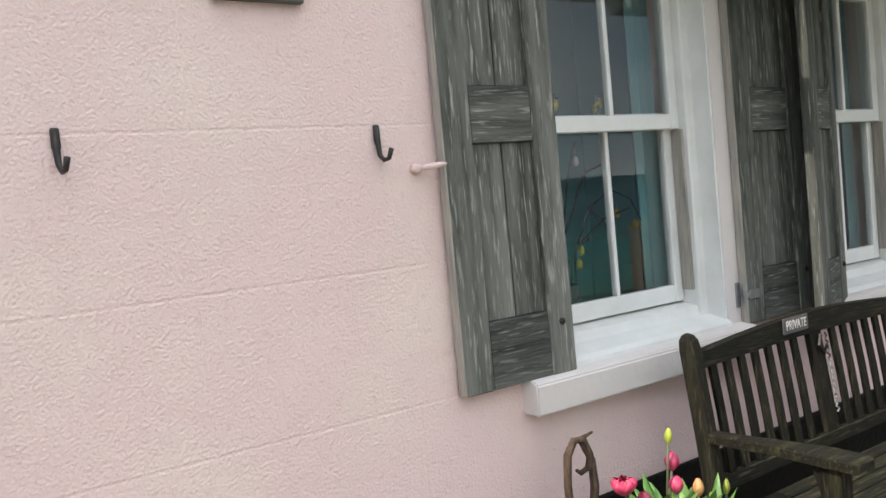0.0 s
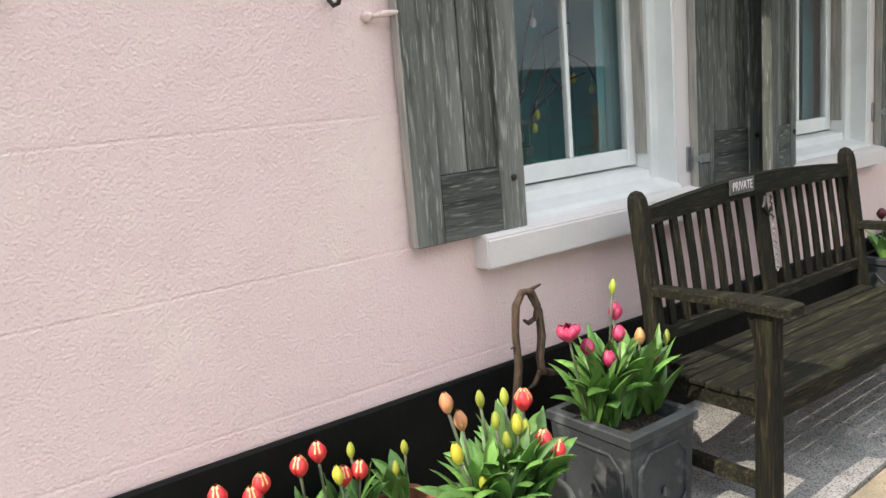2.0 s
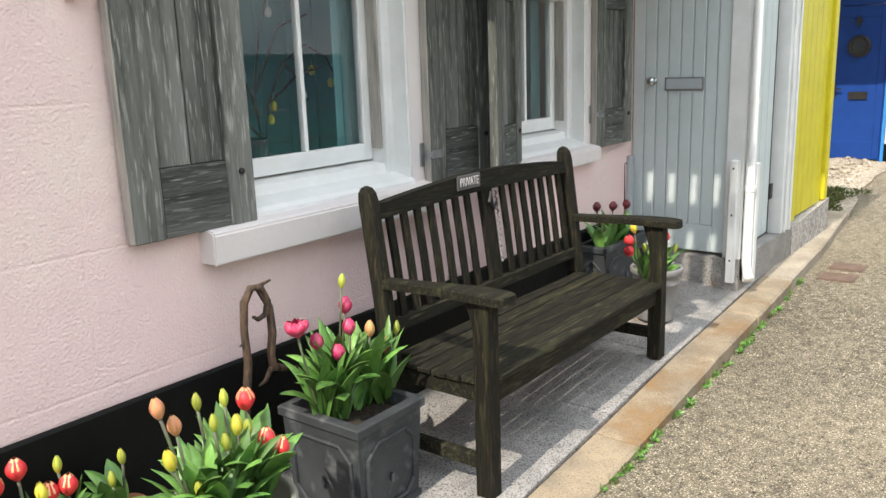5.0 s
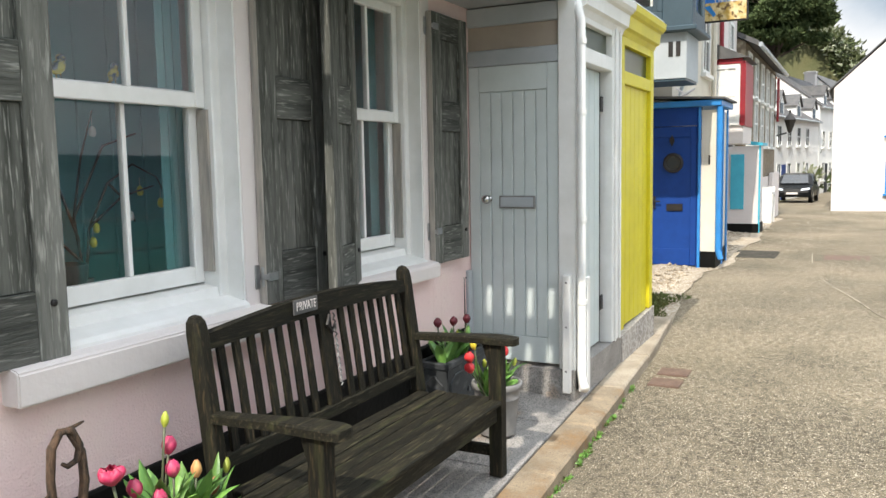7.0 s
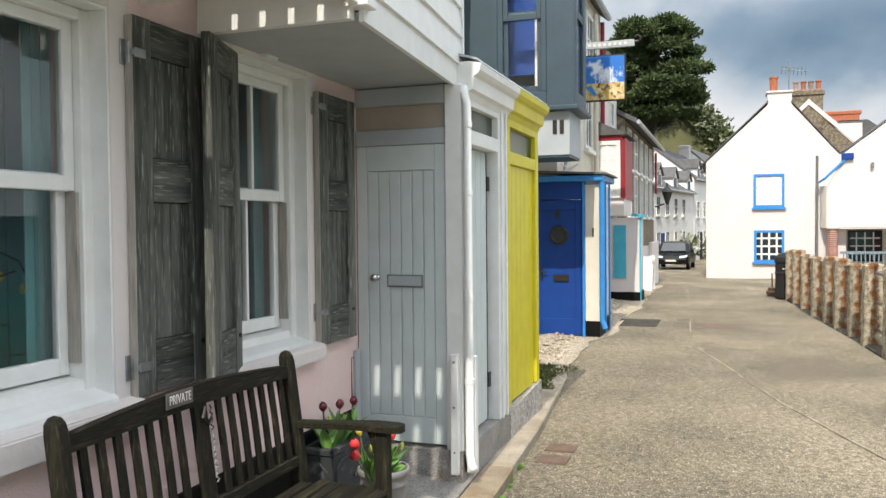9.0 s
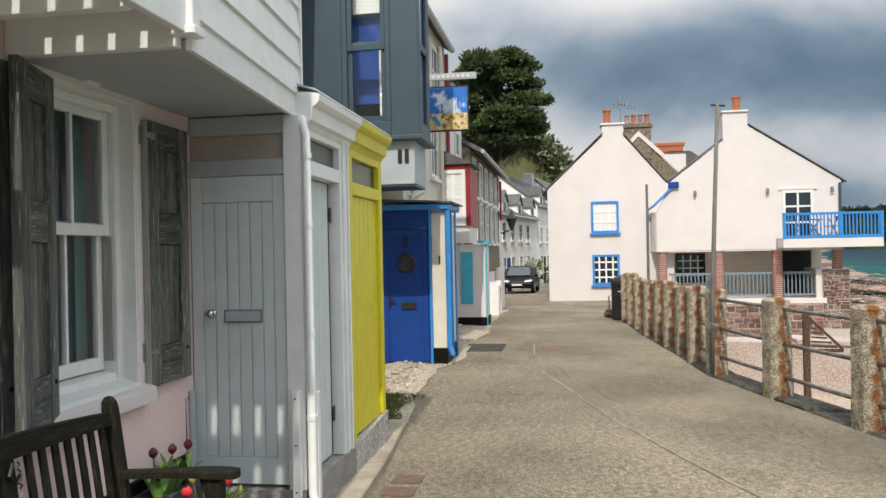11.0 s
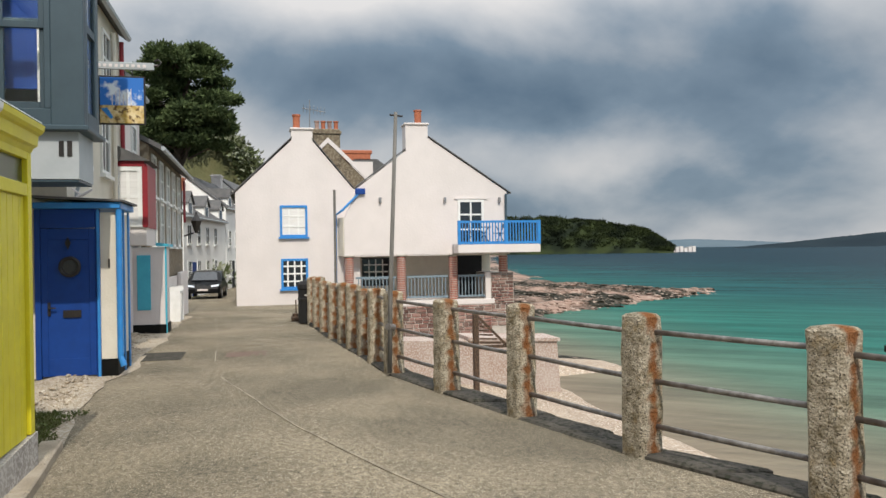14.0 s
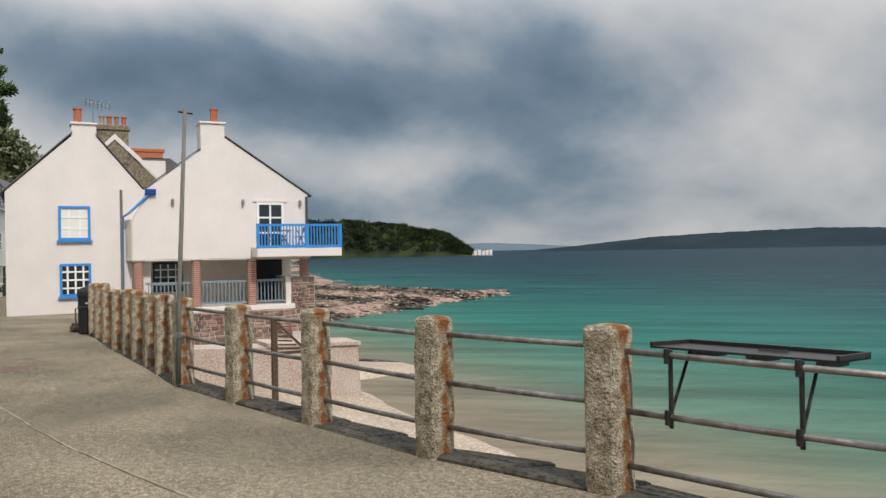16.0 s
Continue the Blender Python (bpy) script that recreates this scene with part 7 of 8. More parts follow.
# ---- pots and planters ----
def square_planter(cx, cy, w, d, z0, h, label, name="square_planter"):
    root = thing(name, (cx, cy, z0), label, "planter")
    x0, x1, y0, y1 = cx - w / 2, cx + w / 2, cy - d / 2, cy + d / 2
    t, tp = 0.028, 0.018
    sides = Bm()

    def ring(i, z, taper):
        a = i - taper
        return [(x0 + a, y0 + a, z), (x1 - a, y0 + a, z), (x1 - a, y1 - a, z), (x0 + a, y1 - a, z)]
    sides.loft([ring(0.018, z0, 0), ring(0.018, z0 + 0.03, 0), ring(0.026, z0 + 0.035, 0), ring(0.012, z0 + h - 0.045, 0), ring(0.0, z0 + h - 0.035, 0), ring(0.0, z0 + h - 0.006, 0), ring(0.005, z0 + h, 0), ring(t + 0.008, z0 + h, 0), ring(t + 0.012, z0 + h - 0.09, 0)])
    part("body", sides, M["lead"], root)
    part("soil", Bm().box(x0 + t, x1 - t, y0 + t, y1 - t, z0 + h - 0.10, z0 + h - 0.055, 0.004), M["soil"], root)
    # raised panel mouldings with clipped corners
    for face in ("x", "y"):
        wv = d if face == "x" else w
        pts = []
        a, b_, c = wv / 2 - 0.055, 0.05, 0.05
        for u, v in ((-a + c, b_), (a - c, b_), (a, b_ + c), (a, h - 0.09 - c), (a - c, h - 0.09), (-a + c, h - 0.09), (-a, h - 0.09 - c), (-a, b_ + c), (-a + c, b_)):
            q = 0.020 - 0.010 * v / h
            pts.append((x0 + q, cy + u, z0 + v) if face == "x" else (cx + u, y0 + q, z0 + v))
        part("moulding", Bm().tube(pts, 0.008, 6), M["lead"], root)
        bx_ = (x0 + 0.012, cy, z0 + h * 0.42) if face == "x" else (cx, y0 + 0.012, z0 + h * 0.42)
        part("boss", Bm().tube([bx_, (bx_[0], bx_[1], bx_[2] - 0.03)], [0.006, 0.012], 8), M["lead"], root)
    return root


def round_pot(cx, cy, z0, r, h, mat, label, name="round_pot"):
    root = thing(name, (cx, cy, z0), label, "plant pot")
    prof = [(r * 0.70, 0), (r * 0.72, 0.01), (r * 0.80, h * 0.45), (r * 0.86, h * 0.68), (r * 0.885, h * 0.69), (r * 0.89, h * 0.72), (r * 0.875, h * 0.73), (r * 0.905, h * 0.86), (r * 0.97, h * 0.88), (r, h * 0.92), (r, h * 0.975), (r * 0.975, h), (r * 0.90, h), (r * 0.875, h * 0.96), (r * 0.86, h * 0.82)]
    part("body", Bm().lathe(prof, 40, (cx, cy, z0)), mat, root, smooth=True)
    part("soil", Bm().lathe([(0.0, h * 0.80), (r * 0.45, h * 0.83), (r * 0.87, h * 0.80), (r * 0.87, h * 0.78)], 24, (cx, cy, z0)), M["soil"], root)
    return root


square_planter(2.255, 1.965, 0.36, 0.40, pave_z(2.2) + 0.003, 0.402, "lead grey square planter full of pink tulips")
round_pot(1.575, 1.80, pave_z(1.57) + 0.003, 0.195, 0.378, M["pot_stone"], "stone coloured round pot crowded with tulips")
round_pot(4.63, 1.80, pave_z(4.6) + 0.003, 0.15, 0.31, M["pot_grey"], "grey plastic pot of red tulips behind the bench leg")
square_planter(4.96, 2.235, 0.62, 0.22, pave_z(4.8) + 0.003, 0.36, "dark rectangular planter against the cottage wall", "trough_planter")
# terracotta trough
tg = thing("plastic_trough", (1.22, 2.24, pave_z(1.2)), "terracotta coloured plastic trough of red tulips", "trough")


def trough_ring(x0, x1, y0, y1, z, rr):
    out = []
    for cx, cy, a0 in ((x1 - rr, y1 - rr, 0), (x0 + rr, y1 - rr, 90), (x0 + rr, y0 + rr, 180), (x1 - rr, y0 + rr, 270)):
        for k in range(5):
            a = radians(a0 + k * 22.5)
            out.append((cx + rr * np.cos(a), cy + rr * np.sin(a), z))
    return out


zt = pave_z(1.2) + 0.003
part("body", Bm().loft([trough_ring(0.86, 1.55, 2.16, 2.31, zt, 0.04), trough_ring(0.82, 1.58, 2.13, 2.34, zt + 0.2, 0.05), trough_ring(0.812, 1.588, 2.122, 2.348, zt + 0.203, 0.05), trough_ring(0.808, 1.592, 2.118, 2.352, zt + 0.228, 0.05), trough_ring(0.816, 1.584, 2.126, 2.344, zt + 0.236, 0.05), trough_ring(0.838, 1.562, 2.146, 2.324, zt + 0.234, 0.045), trough_ring(0.842, 1.558, 2.15, 2.32, zt + 0.19, 0.045)]), M["terracotta_pl"], tg)
part("soil", Bm().loft([trough_ring(0.84, 1.56, 2.148, 2.322, zt + 0.18, 0.045), trough_ring(0.84, 1.56, 2.148, 2.322, zt + 0.195, 0.045)]), M["soil"], tg)


# ---- tulips ----
def petal(b, base, axis, side, L, wide, open_, rim):
    """One cupped petal."""
    cols, rows = 9, 10
    grid = []
    out = side
    tang = axis.cross(out).normalized()
    for r in range(rows):
        f = r / (rows - 1)
        prof = np.sin(np.pi * min(1.0, 0.12 + 0.80 * f)) ** 0.75
        w = wide * (np.sin(np.pi * (0.10 + 0.87 * f)) ** 0.7)
        bulge = wide * (0.12 + 1.02 * np.sin(np.pi * (0.08 + (0.86 if open_ < 0.3 else 0.68) * f))) * (1 + open_ * f)
        line = []
        for c in range(cols):
            s = (c / (cols - 1) - 0.5) * 2
            ang = s * 0.95
            p = base + axis * (L * f - 0.06 * L * (s * s) * f) + out * (bulge * np.cos(ang)) + tang * (w * np.sin(ang) * 1.05)
            line.append(b.verts.new(p))
        grid.append(line)
    for r in range(rows - 1):
        for c in range(cols - 1):
            f = b.faces.new((grid[r][c], grid[r][c + 1], grid[r + 1][c + 1], grid[r + 1][c]))
            f.smooth = True
            if rim and ((c in (0, cols - 2) and r > 4) or (r == rows - 2 and abs(c - 3.5) > 1)):
                f.material_index = 1


def tulip(foot, head, kind, seed, group, leaves=3, ls=1.0):
    """A tulip from its foot in the soil to the middle of its flower."""
    r7 = random.Random(seed)
    mats, size, open_, rim, word = {
        "red": (("petal_red", "petal_rim"), (0.058, 0.021), 0.05, True, "red tulip with pale yellow petal edges"),
        "plain": (("petal_red", "petal_rim"), (0.055, 0.020), 0.15, False, "bright red tulip in bloom"),
        "pink": (("petal_pink", "petal_rim"), (0.052, 0.019), 0.0, False, "deep pink tulip in bloom"),
        "double": (("petal_crimson", "petal_rim"), (0.046, 0.026), 0.45, False, "double crimson tulip wide open"),
        "peach": (("petal_peach", "bud"), (0.052, 0.015), -0.1, False, "peach coloured tulip bud closed"),
        "yellow": (("petal_yellow", "bud"), (0.055, 0.014), -0.1, False, "yellow tulip bud nearly open"),
        "bud": (("bud", "petal_yellow"), (0.046, 0.0105), -0.15, False, "green tulip bud still closed"),
        "dark": (("petal_dark", "petal_red"), (0.05, 0.019), 0.1, False, "dark maroon tulip in bloom")}[kind]
    root = thing("tulip", foot, word, "tulip", group)
    F, Hd = Vector(foot), Vector(head)
    L, wd = size[0] * 1.2, size[1] * 1.2
    axis = (Hd - F).normalized()
    axis = (axis + Vector((r7.uniform(-0.12, 0.12), r7.uniform(-0.12, 0.12), 0.7))).normalized()
    base = Hd - axis * (L * 0.5)
    midp = (F + base) / 2 + Vector((r7.uniform(-0.012, 0.012), r7.uniform(-0.012, 0.012), 0))
    pts = [F, (F + midp) / 2 + Vector((0, 0, 0.004)), midp, (midp + base) / 2, base]
    part("stem", Bm().tube(pts, [0.0055, 0.005, 0.0048, 0.0045, 0.005], 6), M["stem"], root, smooth=True)
    b = bmesh.new()
    u0 = axis.orthogonal().normalized()
    v0 = axis.cross(u0)
    turn = r7.uniform(0, 6.28)
    k6 = 15 if kind == "double" else 6
    for k in range(k6):
        a = turn + k * 2 * np.pi / k6
        s = 0.86 if k % 2 else 1.0
        if kind == "double" and k % 3 == 0:
            s = 0.6
        petal(b, base, axis, (u0 * np.cos(a) + v0 * np.sin(a)), L * (0.97 if k % 2 else 1.0), wd * s, open_, rim)
    part("flower", b, [M[m_] for m_ in mats], root)
    for k in range(leaves):
        a = r7.uniform(0, 6.28)
        ll = r7.uniform(0.17, 0.28) * ls
        wl_ = r7.uniform(0.022, 0.040) * (0.6 + 0.4 * ls)
        tilt = r7.uniform(0.12, 1.05)
        lift = r7.uniform(0.0, 0.05)
        d = Vector((np.cos(a), np.sin(a), 0))
        t_ = Vector((-np.sin(a), np.cos(a), 0))
        lb = bmesh.new()
        prev = None
        droop = r7.uniform(0.05, 0.95)
        tw = r7.uniform(-0.5, 0.5)
        for r in range(9):
            f = r / 8
            ang = tilt * (0.25 + 0.75 * f) + droop * f * f
            if r == 0:
                c = F + Vector((0, 0, lift)) + d * 0.004
            else:
                c = c + (d * np.sin(ang) + Vector((0, 0, np.cos(ang)))) * (ll / 8)
            w = wl_ * (np.sin(np.pi * (0.10 + 0.90 * f)) ** 0.7) + 0.0008
            nrm_ = (d * np.cos(ang) - Vector((0, 0, np.sin(ang))))
            tt = (t_ * np.cos(tw * f) + nrm_ * np.sin(tw * f))
            line = [lb.verts.new(c + tt * w - nrm_ * (-0.35 * w)), lb.verts.new(c + tt * w * 0.5 - nrm_ * (-0.08 * w)), lb.verts.new(c), lb.verts.new(c - tt * w * 0.5 - nrm_ * (-0.08 * w)), lb.verts.new(c - tt * w - nrm_ * (-0.35 * w))]
            if prev:
                for q in range(4):
                    fc = lb.faces.new((prev[q], prev[q + 1], line[q + 1], line[q]))
                    fc.smooth = True
            prev = line
        part("leaf", lb, M["leaf"], root)
    return root


def plant_bed(heads, cx, cy, z, spread, group, leaves, seed, ls=1.0, jit=0.0, along_x=0.0):
    r8 = random.Random(seed)
    for i, (x, y, zh, kind) in enumerate(heads):
        fx = cx + (x - cx) * spread + r8.uniform(-0.02, 0.02)
        fy = cy + (y - cy) * spread + r8.uniform(-0.03, 0.03)
        tulip((fx, fy, z), (x, y + r8.uniform(-jit, jit), zh), kind, seed * 50 + i, group, leaves, ls)


plant_bed([(2.04, 1.99, 0.75, "double"), (2.11, 1.97, 0.69, "pink"), (2.29, 2.0, 0.77, "pink"), (2.26, 1.98, 0.87, "bud"), (2.29, 1.99, 0.69, "pink"), (2.19, 1.95, 0.63, "pink"), (2.38, 1.97, 0.66, "peach"), (2.44, 1.95, 0.58, "peach"), (2.53, 1.97, 0.62, "bud")],
          2.255, 1.965, 0.357, 0.55, "tulips in the square planter", 9, 3, 1.25)
plant_bed([(1.37, 1.79, 0.76, "peach"), (1.42, 1.80, 0.69, "peach"), (1.51, 1.82, 0.72, "bud"), (1.60, 1.82, 0.70, "bud"), (1.53, 1.78, 0.66, "bud"), (1.60, 1.77, 0.63, "yellow"), (1.66, 1.80, 0.59, "bud"), (1.69, 1.84, 0.66, "red"), (1.71, 1.78, 0.54, "red"), (1.75, 1.77, 0.50, "red"), (1.37, 1.76, 0.62, "yellow"), (1.43, 1.73, 0.52, "bud"), (1.55, 1.76, 0.60, "bud")],
          1.575, 1.80, 0.322, 0.55, "tulips in the stone coloured pot", 8, 4, 1.15)
plant_bed([(0.86, 2.24, 0.51, "red"), (0.96, 2.24, 0.47, "red"), (1.00, 2.26, 0.49, "red"), (1.12, 2.24, 0.51, "red"), (1.19, 2.25, 0.53, "red"), (1.24, 2.23, 0.44, "yellow"), (1.27, 2.25, 0.42, "red"), (1.32, 2.23, 0.43, "red"), (1.31, 2.26, 0.49, "bud"), (1.10, 2.22, 0.36, "bud"), (1.50, 2.24, 0.44, "bud"), (1.46, 2.24, 0.38, "bud")],
          1.22, 2.245, pave_z(1.2) + 0.195, 0.93, "tulips in the terracotta trough", 4, 5, 0.74)
plant_bed([(4.70, 1.78, 0.59, "plain"), (4.58, 1.78, 0.58, "plain"), (4.86, 1.78, 0.49, "bud"), (4.35, 1.82, 0.70, "yellow"), (4.30, 1.82, 0.64, "plain"), (4.30, 1.82, 0.58, "plain"), (4.60, 1.78, 0.50, "peach"), (4.5, 1.82, 0.56, "bud")],
          4.63, 1.80, pave_z(4.6) + 0.24, 0.5, "red tulips in the grey pot", 4, 6, 0.8)
plant_bed([(4.70, 2.22, 0.73, "dark"), (4.92, 2.22, 0.70, "dark"), (5.12, 2.22, 0.68, "dark"), (4.82, 2.24, 0.62, "bud"), (5.02, 2.24, 0.6, "bud")],
          4.96, 2.235, pave_z(4.8) + 0.30, 0.9, "dark tulips in the wall planter", 5, 7, 0.85)
solid("garden_cane", Bm().tube([(5.33, 2.33, 0.2), (5.335, 2.335, 0.6), (5.34, 2.34, 0.92)], [0.006, 0.005, 0.002], 6), M["iron"], "thin dark spike standing by the porch", "cane", at=(5.33, 2.33, 0.2))

# ---- twisted driftwood loop ----
dw = thing("driftwood", (1.98, 2.2, 0.1), "twisted driftwood branch looped like a crook", "driftwood")
part("stem", Bm().tube([(1.93, 2.22, pave_z(2)), (1.95, 2.22, 0.30), (1.975, 2.21, 0.45), (1.99, 2.20, 0.60), (1.985, 2.20, 0.72), (1.995, 2.20, 0.82), (2.03, 2.20, 0.865), (2.07, 2.20, 0.86), (2.10, 2.20, 0.80), (2.085, 2.20, 0.755), (2.05, 2.20, 0.745), (2.03, 2.2, 0.76)], [0.016, 0.016, 0.016, 0.015, 0.014, 0.015, 0.014, 0.015, 0.013, 0.011, 0.009, 0.006], 8), M["driftwood"], dw, smooth=True)
part("side_branch", Bm().tube([(2.07, 2.205, 0.85), (2.105, 2.20, 0.78), (2.11, 2.20, 0.68), (2.095, 2.20, 0.60), (2.10, 2.20, 0.55), (2.15, 2.20, 0.53), (2.22, 2.2, 0.51)], [0.013, 0.014, 0.016, 0.015, 0.017, 0.013, 0.006], 8).tube([(2.10, 2.2, 0.56), (2.06, 2.2, 0.51), (2.03, 2.2, 0.5)], [0.012, 0.009, 0.004], 6).tube([(2.05, 2.2, 0.862), (2.12, 2.2, 0.875)], [0.01, 0.004], 6).tube([(1.985, 2.2, 0.68), (1.96, 2.2, 0.67)], [0.008, 0.003], 6), M["driftwood"], dw, smooth=True)

# ---- things in the front window ----
br = thing("twig_tree", (2.72, 2.86, 1.1), "bare twig tree hung with small painted eggs", "twig decoration")
part("vase", Bm().lathe([(0.04, 0), (0.06, 0.03), (0.05, 0.12), (0.03, 0.16), (0.035, 0.18)], 14, (2.70, 2.86, 1.06)), M["pot_grey"], br)
for pts in ([(2.70, 2.86, 1.2), (2.74, 2.87, 1.45), (2.86, 2.88, 1.64), (3.0, 2.88, 1.72), (3.14, 2.88, 1.66), (3.22, 2.88, 1.52)], [(2.70, 2.86, 1.2), (2.66, 2.86, 1.5), (2.72, 2.87, 1.75), (2.80, 2.88, 1.95)], [(2.68, 2.86, 1.4), (2.60, 2.86, 1.62), (2.5, 2.86, 1.72)],
            [(2.74, 2.87, 1.45), (2.9, 2.84, 1.58), (3.08, 2.84, 1.62)], [(2.66, 2.86, 1.5), (2.86, 2.9, 1.8), (3.05, 2.9, 1.86)], [(2.7, 2.86, 1.3), (2.55, 2.88, 1.45), (2.44, 2.88, 1.48)], [(2.86, 2.88, 1.64), (2.95, 2.88, 1.56), (3.0, 2.88, 1.46)]):
    part("twig", Bm().tube(pts, [0.007 - 0.004 * k / len(pts) for k in range(len(pts))], 5), M["bark"], br)
for k, (x, y, z) in enumerate(((2.78, 2.86, 1.86), (2.95, 2.85, 1.49), (2.77, 2.86, 1.45), (2.75, 2.86, 1.39), (3.14, 2.86, 1.54), (2.52, 2.86, 1.62), (3.02, 2.86, 1.6))):
    eg = part("egg", Bm().lathe([(0.0, -0.024), (0.011, -0.02), (0.016, -0.006), (0.013, 0.012), (0.005, 0.022), (0, 0.024)], 10, (x, y, z)), M["petal_yellow"] if k not in (1, 0) else M["blind"], br, smooth=True)
    part("thread", Bm().tube([(x, y, z + 0.02), (x, y, z + 0.06)], 0.0012, 4), M["blind"], br)
part("window_bowl", Bm().lathe([(0.05, 0), (0.09, 0.03), (0.10, 0.10), (0.095, 0.10), (0.08, 0.03)], 20, (2.51, 2.70 + 0.06, 1.225)), M["lead"], br, "dark patterned bowl")
solid("inner_sill", Bm().box(2.2, 3.14, W + 0.225, W + 0.5, 1.17, 1.20, 0.004).box(4.03, 4.83, W + 0.225, W + 0.5, 1.17, 1.20, 0.004), M["white"], "white inner window board", "window board", kind="structure")
def bird_figurine(x, y, z, turn, size):
    """A small painted garden bird perched on the sash rail."""
    b = Bm()
    b.loft([[(u + 0.0, w * np.cos(a), h + v * np.sin(a)) for a in [2 * np.pi * k / 10 for k in range(10)]] for u, w, v, h in ((-0.042, 0.004, 0.003, 0.018), (-0.026, 0.013, 0.012, 0.026), (-0.008, 0.021, 0.022, 0.034), (0.010, 0.021, 0.023, 0.040), (0.022, 0.014, 0.014, 0.049), (0.027, 0.008, 0.008, 0.054))])
    b.loft([[(0.020 + u, w * np.cos(a), 0.066 + w * np.sin(a)) for a in [2 * np.pi * k / 10 for k in range(10)]] for u, w in ((-0.017, 0.004), (-0.011, 0.013), (0.0, 0.016), (0.011, 0.012), (0.017, 0.004), (0.027, 0.001))])
    b.loft([[(-0.040, -0.006, 0.020), (-0.040, 0.006, 0.020), (-0.040, 0.006, 0.014), (-0.040, -0.006, 0.014)], [(-0.078, -0.008, 0.008), (-0.078, 0.008, 0.008), (-0.078, 0.008, 0.004), (-0.078, -0.008, 0.004)]])
    for side in (-0.008, 0.008):
        b.tube([(0.0, side, 0.018), (0.004, side, 0.0)], 0.002, 5)
    ob = new("ornament", finish(b, "ornament", M["bird"], True))
    ob.matrix_world = pose(x, y, z, 0, 0, turn) @ Matrix.Scale(size, 4)
    return tagged(ob, "small yellow and blue grey painted bird figurine", "ornament", "figurines on the sash")


M["bird"] = surf("painted_yellow_and_slate", (0.42, 0.36, 0.07), 0.5, (0.06, 0.085, 0.10), 34, 2, mix=(0.47, 0.53))
bird_figurine(2.41, W + 0.20, 2.031, 20, 1.15)
bird_figurine(2.66, W + 0.20, 2.031, -115, 1.0)
for x in (2.98, 4.70):
    c_ = Bm()
    c_.loft([[(x + 0.025 * k, W + 0.30 + 0.02 * (k % 2), z) for k in range(7)] for z in (1.21, 2.7)], close=False, caps=False)
    solid("curtain", c_, M["interior"], "curtain drawn to the window side, tinted like the boarding", "curtain", "window curtains", at=(x, W + 0.3, 1.2))

# ---- pine on the hill, scrub and far details ----
def tufts(name, blobs, per, size, mats, seed, parent=None, inner=0.55, outer=1.08):
    """Many small leaf tufts spread over blobs (x, y, z, rx, ry, rz)."""
    r9 = np.random.default_rng(seed)
    vs, fs, mi = [], [], []
    for bx_, by_, bz, rx, ry, rz in blobs:
        for _ in range(per):
            d = r9.normal(size=3)
            d /= np.linalg.norm(d)
            rad = r9.uniform(inner, outer)
            c = np.array([bx_ + d[0] * rx * rad, by_ + d[1] * ry * rad, bz + d[2] * rz * rad])
            pick = 0 if len(mats) == 1 else int(r9.uniform() < 0.3)
            for _k in range(3):
                a = r9.normal(size=3)
                a /= np.linalg.norm(a)
                a = a * 0.7 + d * 0.6 + np.array([0, 0, 0.25])
                b_ = np.cross(a, r9.normal(size=3))
                b_ /= np.linalg.norm(b_) + 1e-6
                s = size * r9.uniform(0.6, 1.3)
                i0 = len(vs)
                vs += [tuple(c - b_ * s * 0.30), tuple(c + b_ * s * 0.30), tuple(c + a * s * 1.1 + b_ * s * 0.1), tuple(c + a * s * 0.9 - b_ * s * 0.2)]
                fs.append((i0, i0 + 1, i0 + 2, i0 + 3))
                mi.append(pick)
    me = bpy.data.meshes.new(name)
    me.from_pydata(vs, [], fs)
    for m_ in mats:
        me.materials.append(m_)
    me.polygons.foreach_set("material_index", mi)
    ob = new(name, me)
    if parent:
        ob.parent = parent
        ob.location = -ORIGIN[parent]
    return ob


pine = thing("pine_tree", (61.0, 5.4, 6.0), "tall dark Monterey pine with a ragged crown", "tree")
part("trunk", Bm().tube([(61, 5.8, 4.0), (61, 5.6, 8), (61, 5.2, 11), (61, 4.8, 14), (61, 4.7, 16)], [0.42, 0.36, 0.28, 0.16, 0.05], 10), M["bark"], pine, smooth=True)
blobs = []
rp = random.Random(4)
for k in range(64):
    f = rp.uniform(0.0, 1.0)
    z = 9.0 + 7.0 * f
    ang = rp.uniform(0, 6.28)
    reach = (1.1 + 2.5 * np.sin(np.pi * (0.15 + 0.75 * f))) * rp.uniform(0.55, 1.0)
    c = (61 + np.cos(ang) * reach, 5.2 + 0.6 * (1 - f) + np.sin(ang) * reach, z + rp.uniform(-0.2, 0.5))
    part("limb", Bm().tube([(61, 5.2 - 0.4 * f, z - 0.9), ((61 + c[0]) / 2, (5.0 + c[1]) / 2, z - 0.45), c], [0.12, 0.07, 0.03], 6), M["bark"], pine)
    s = rp.uniform(0.6, 1.05)
    blobs.append((c[0], c[1], c[2], s * 1.2, s * 1.2, s * 0.36))
for k in range(22):
    blobs.append((61 + rp.uniform(-1.2, 1.2), 5.2 + rp.uniform(-1.3, 1.3), rp.uniform(9.6, 16.2), 0.9, 0.9, 0.42))
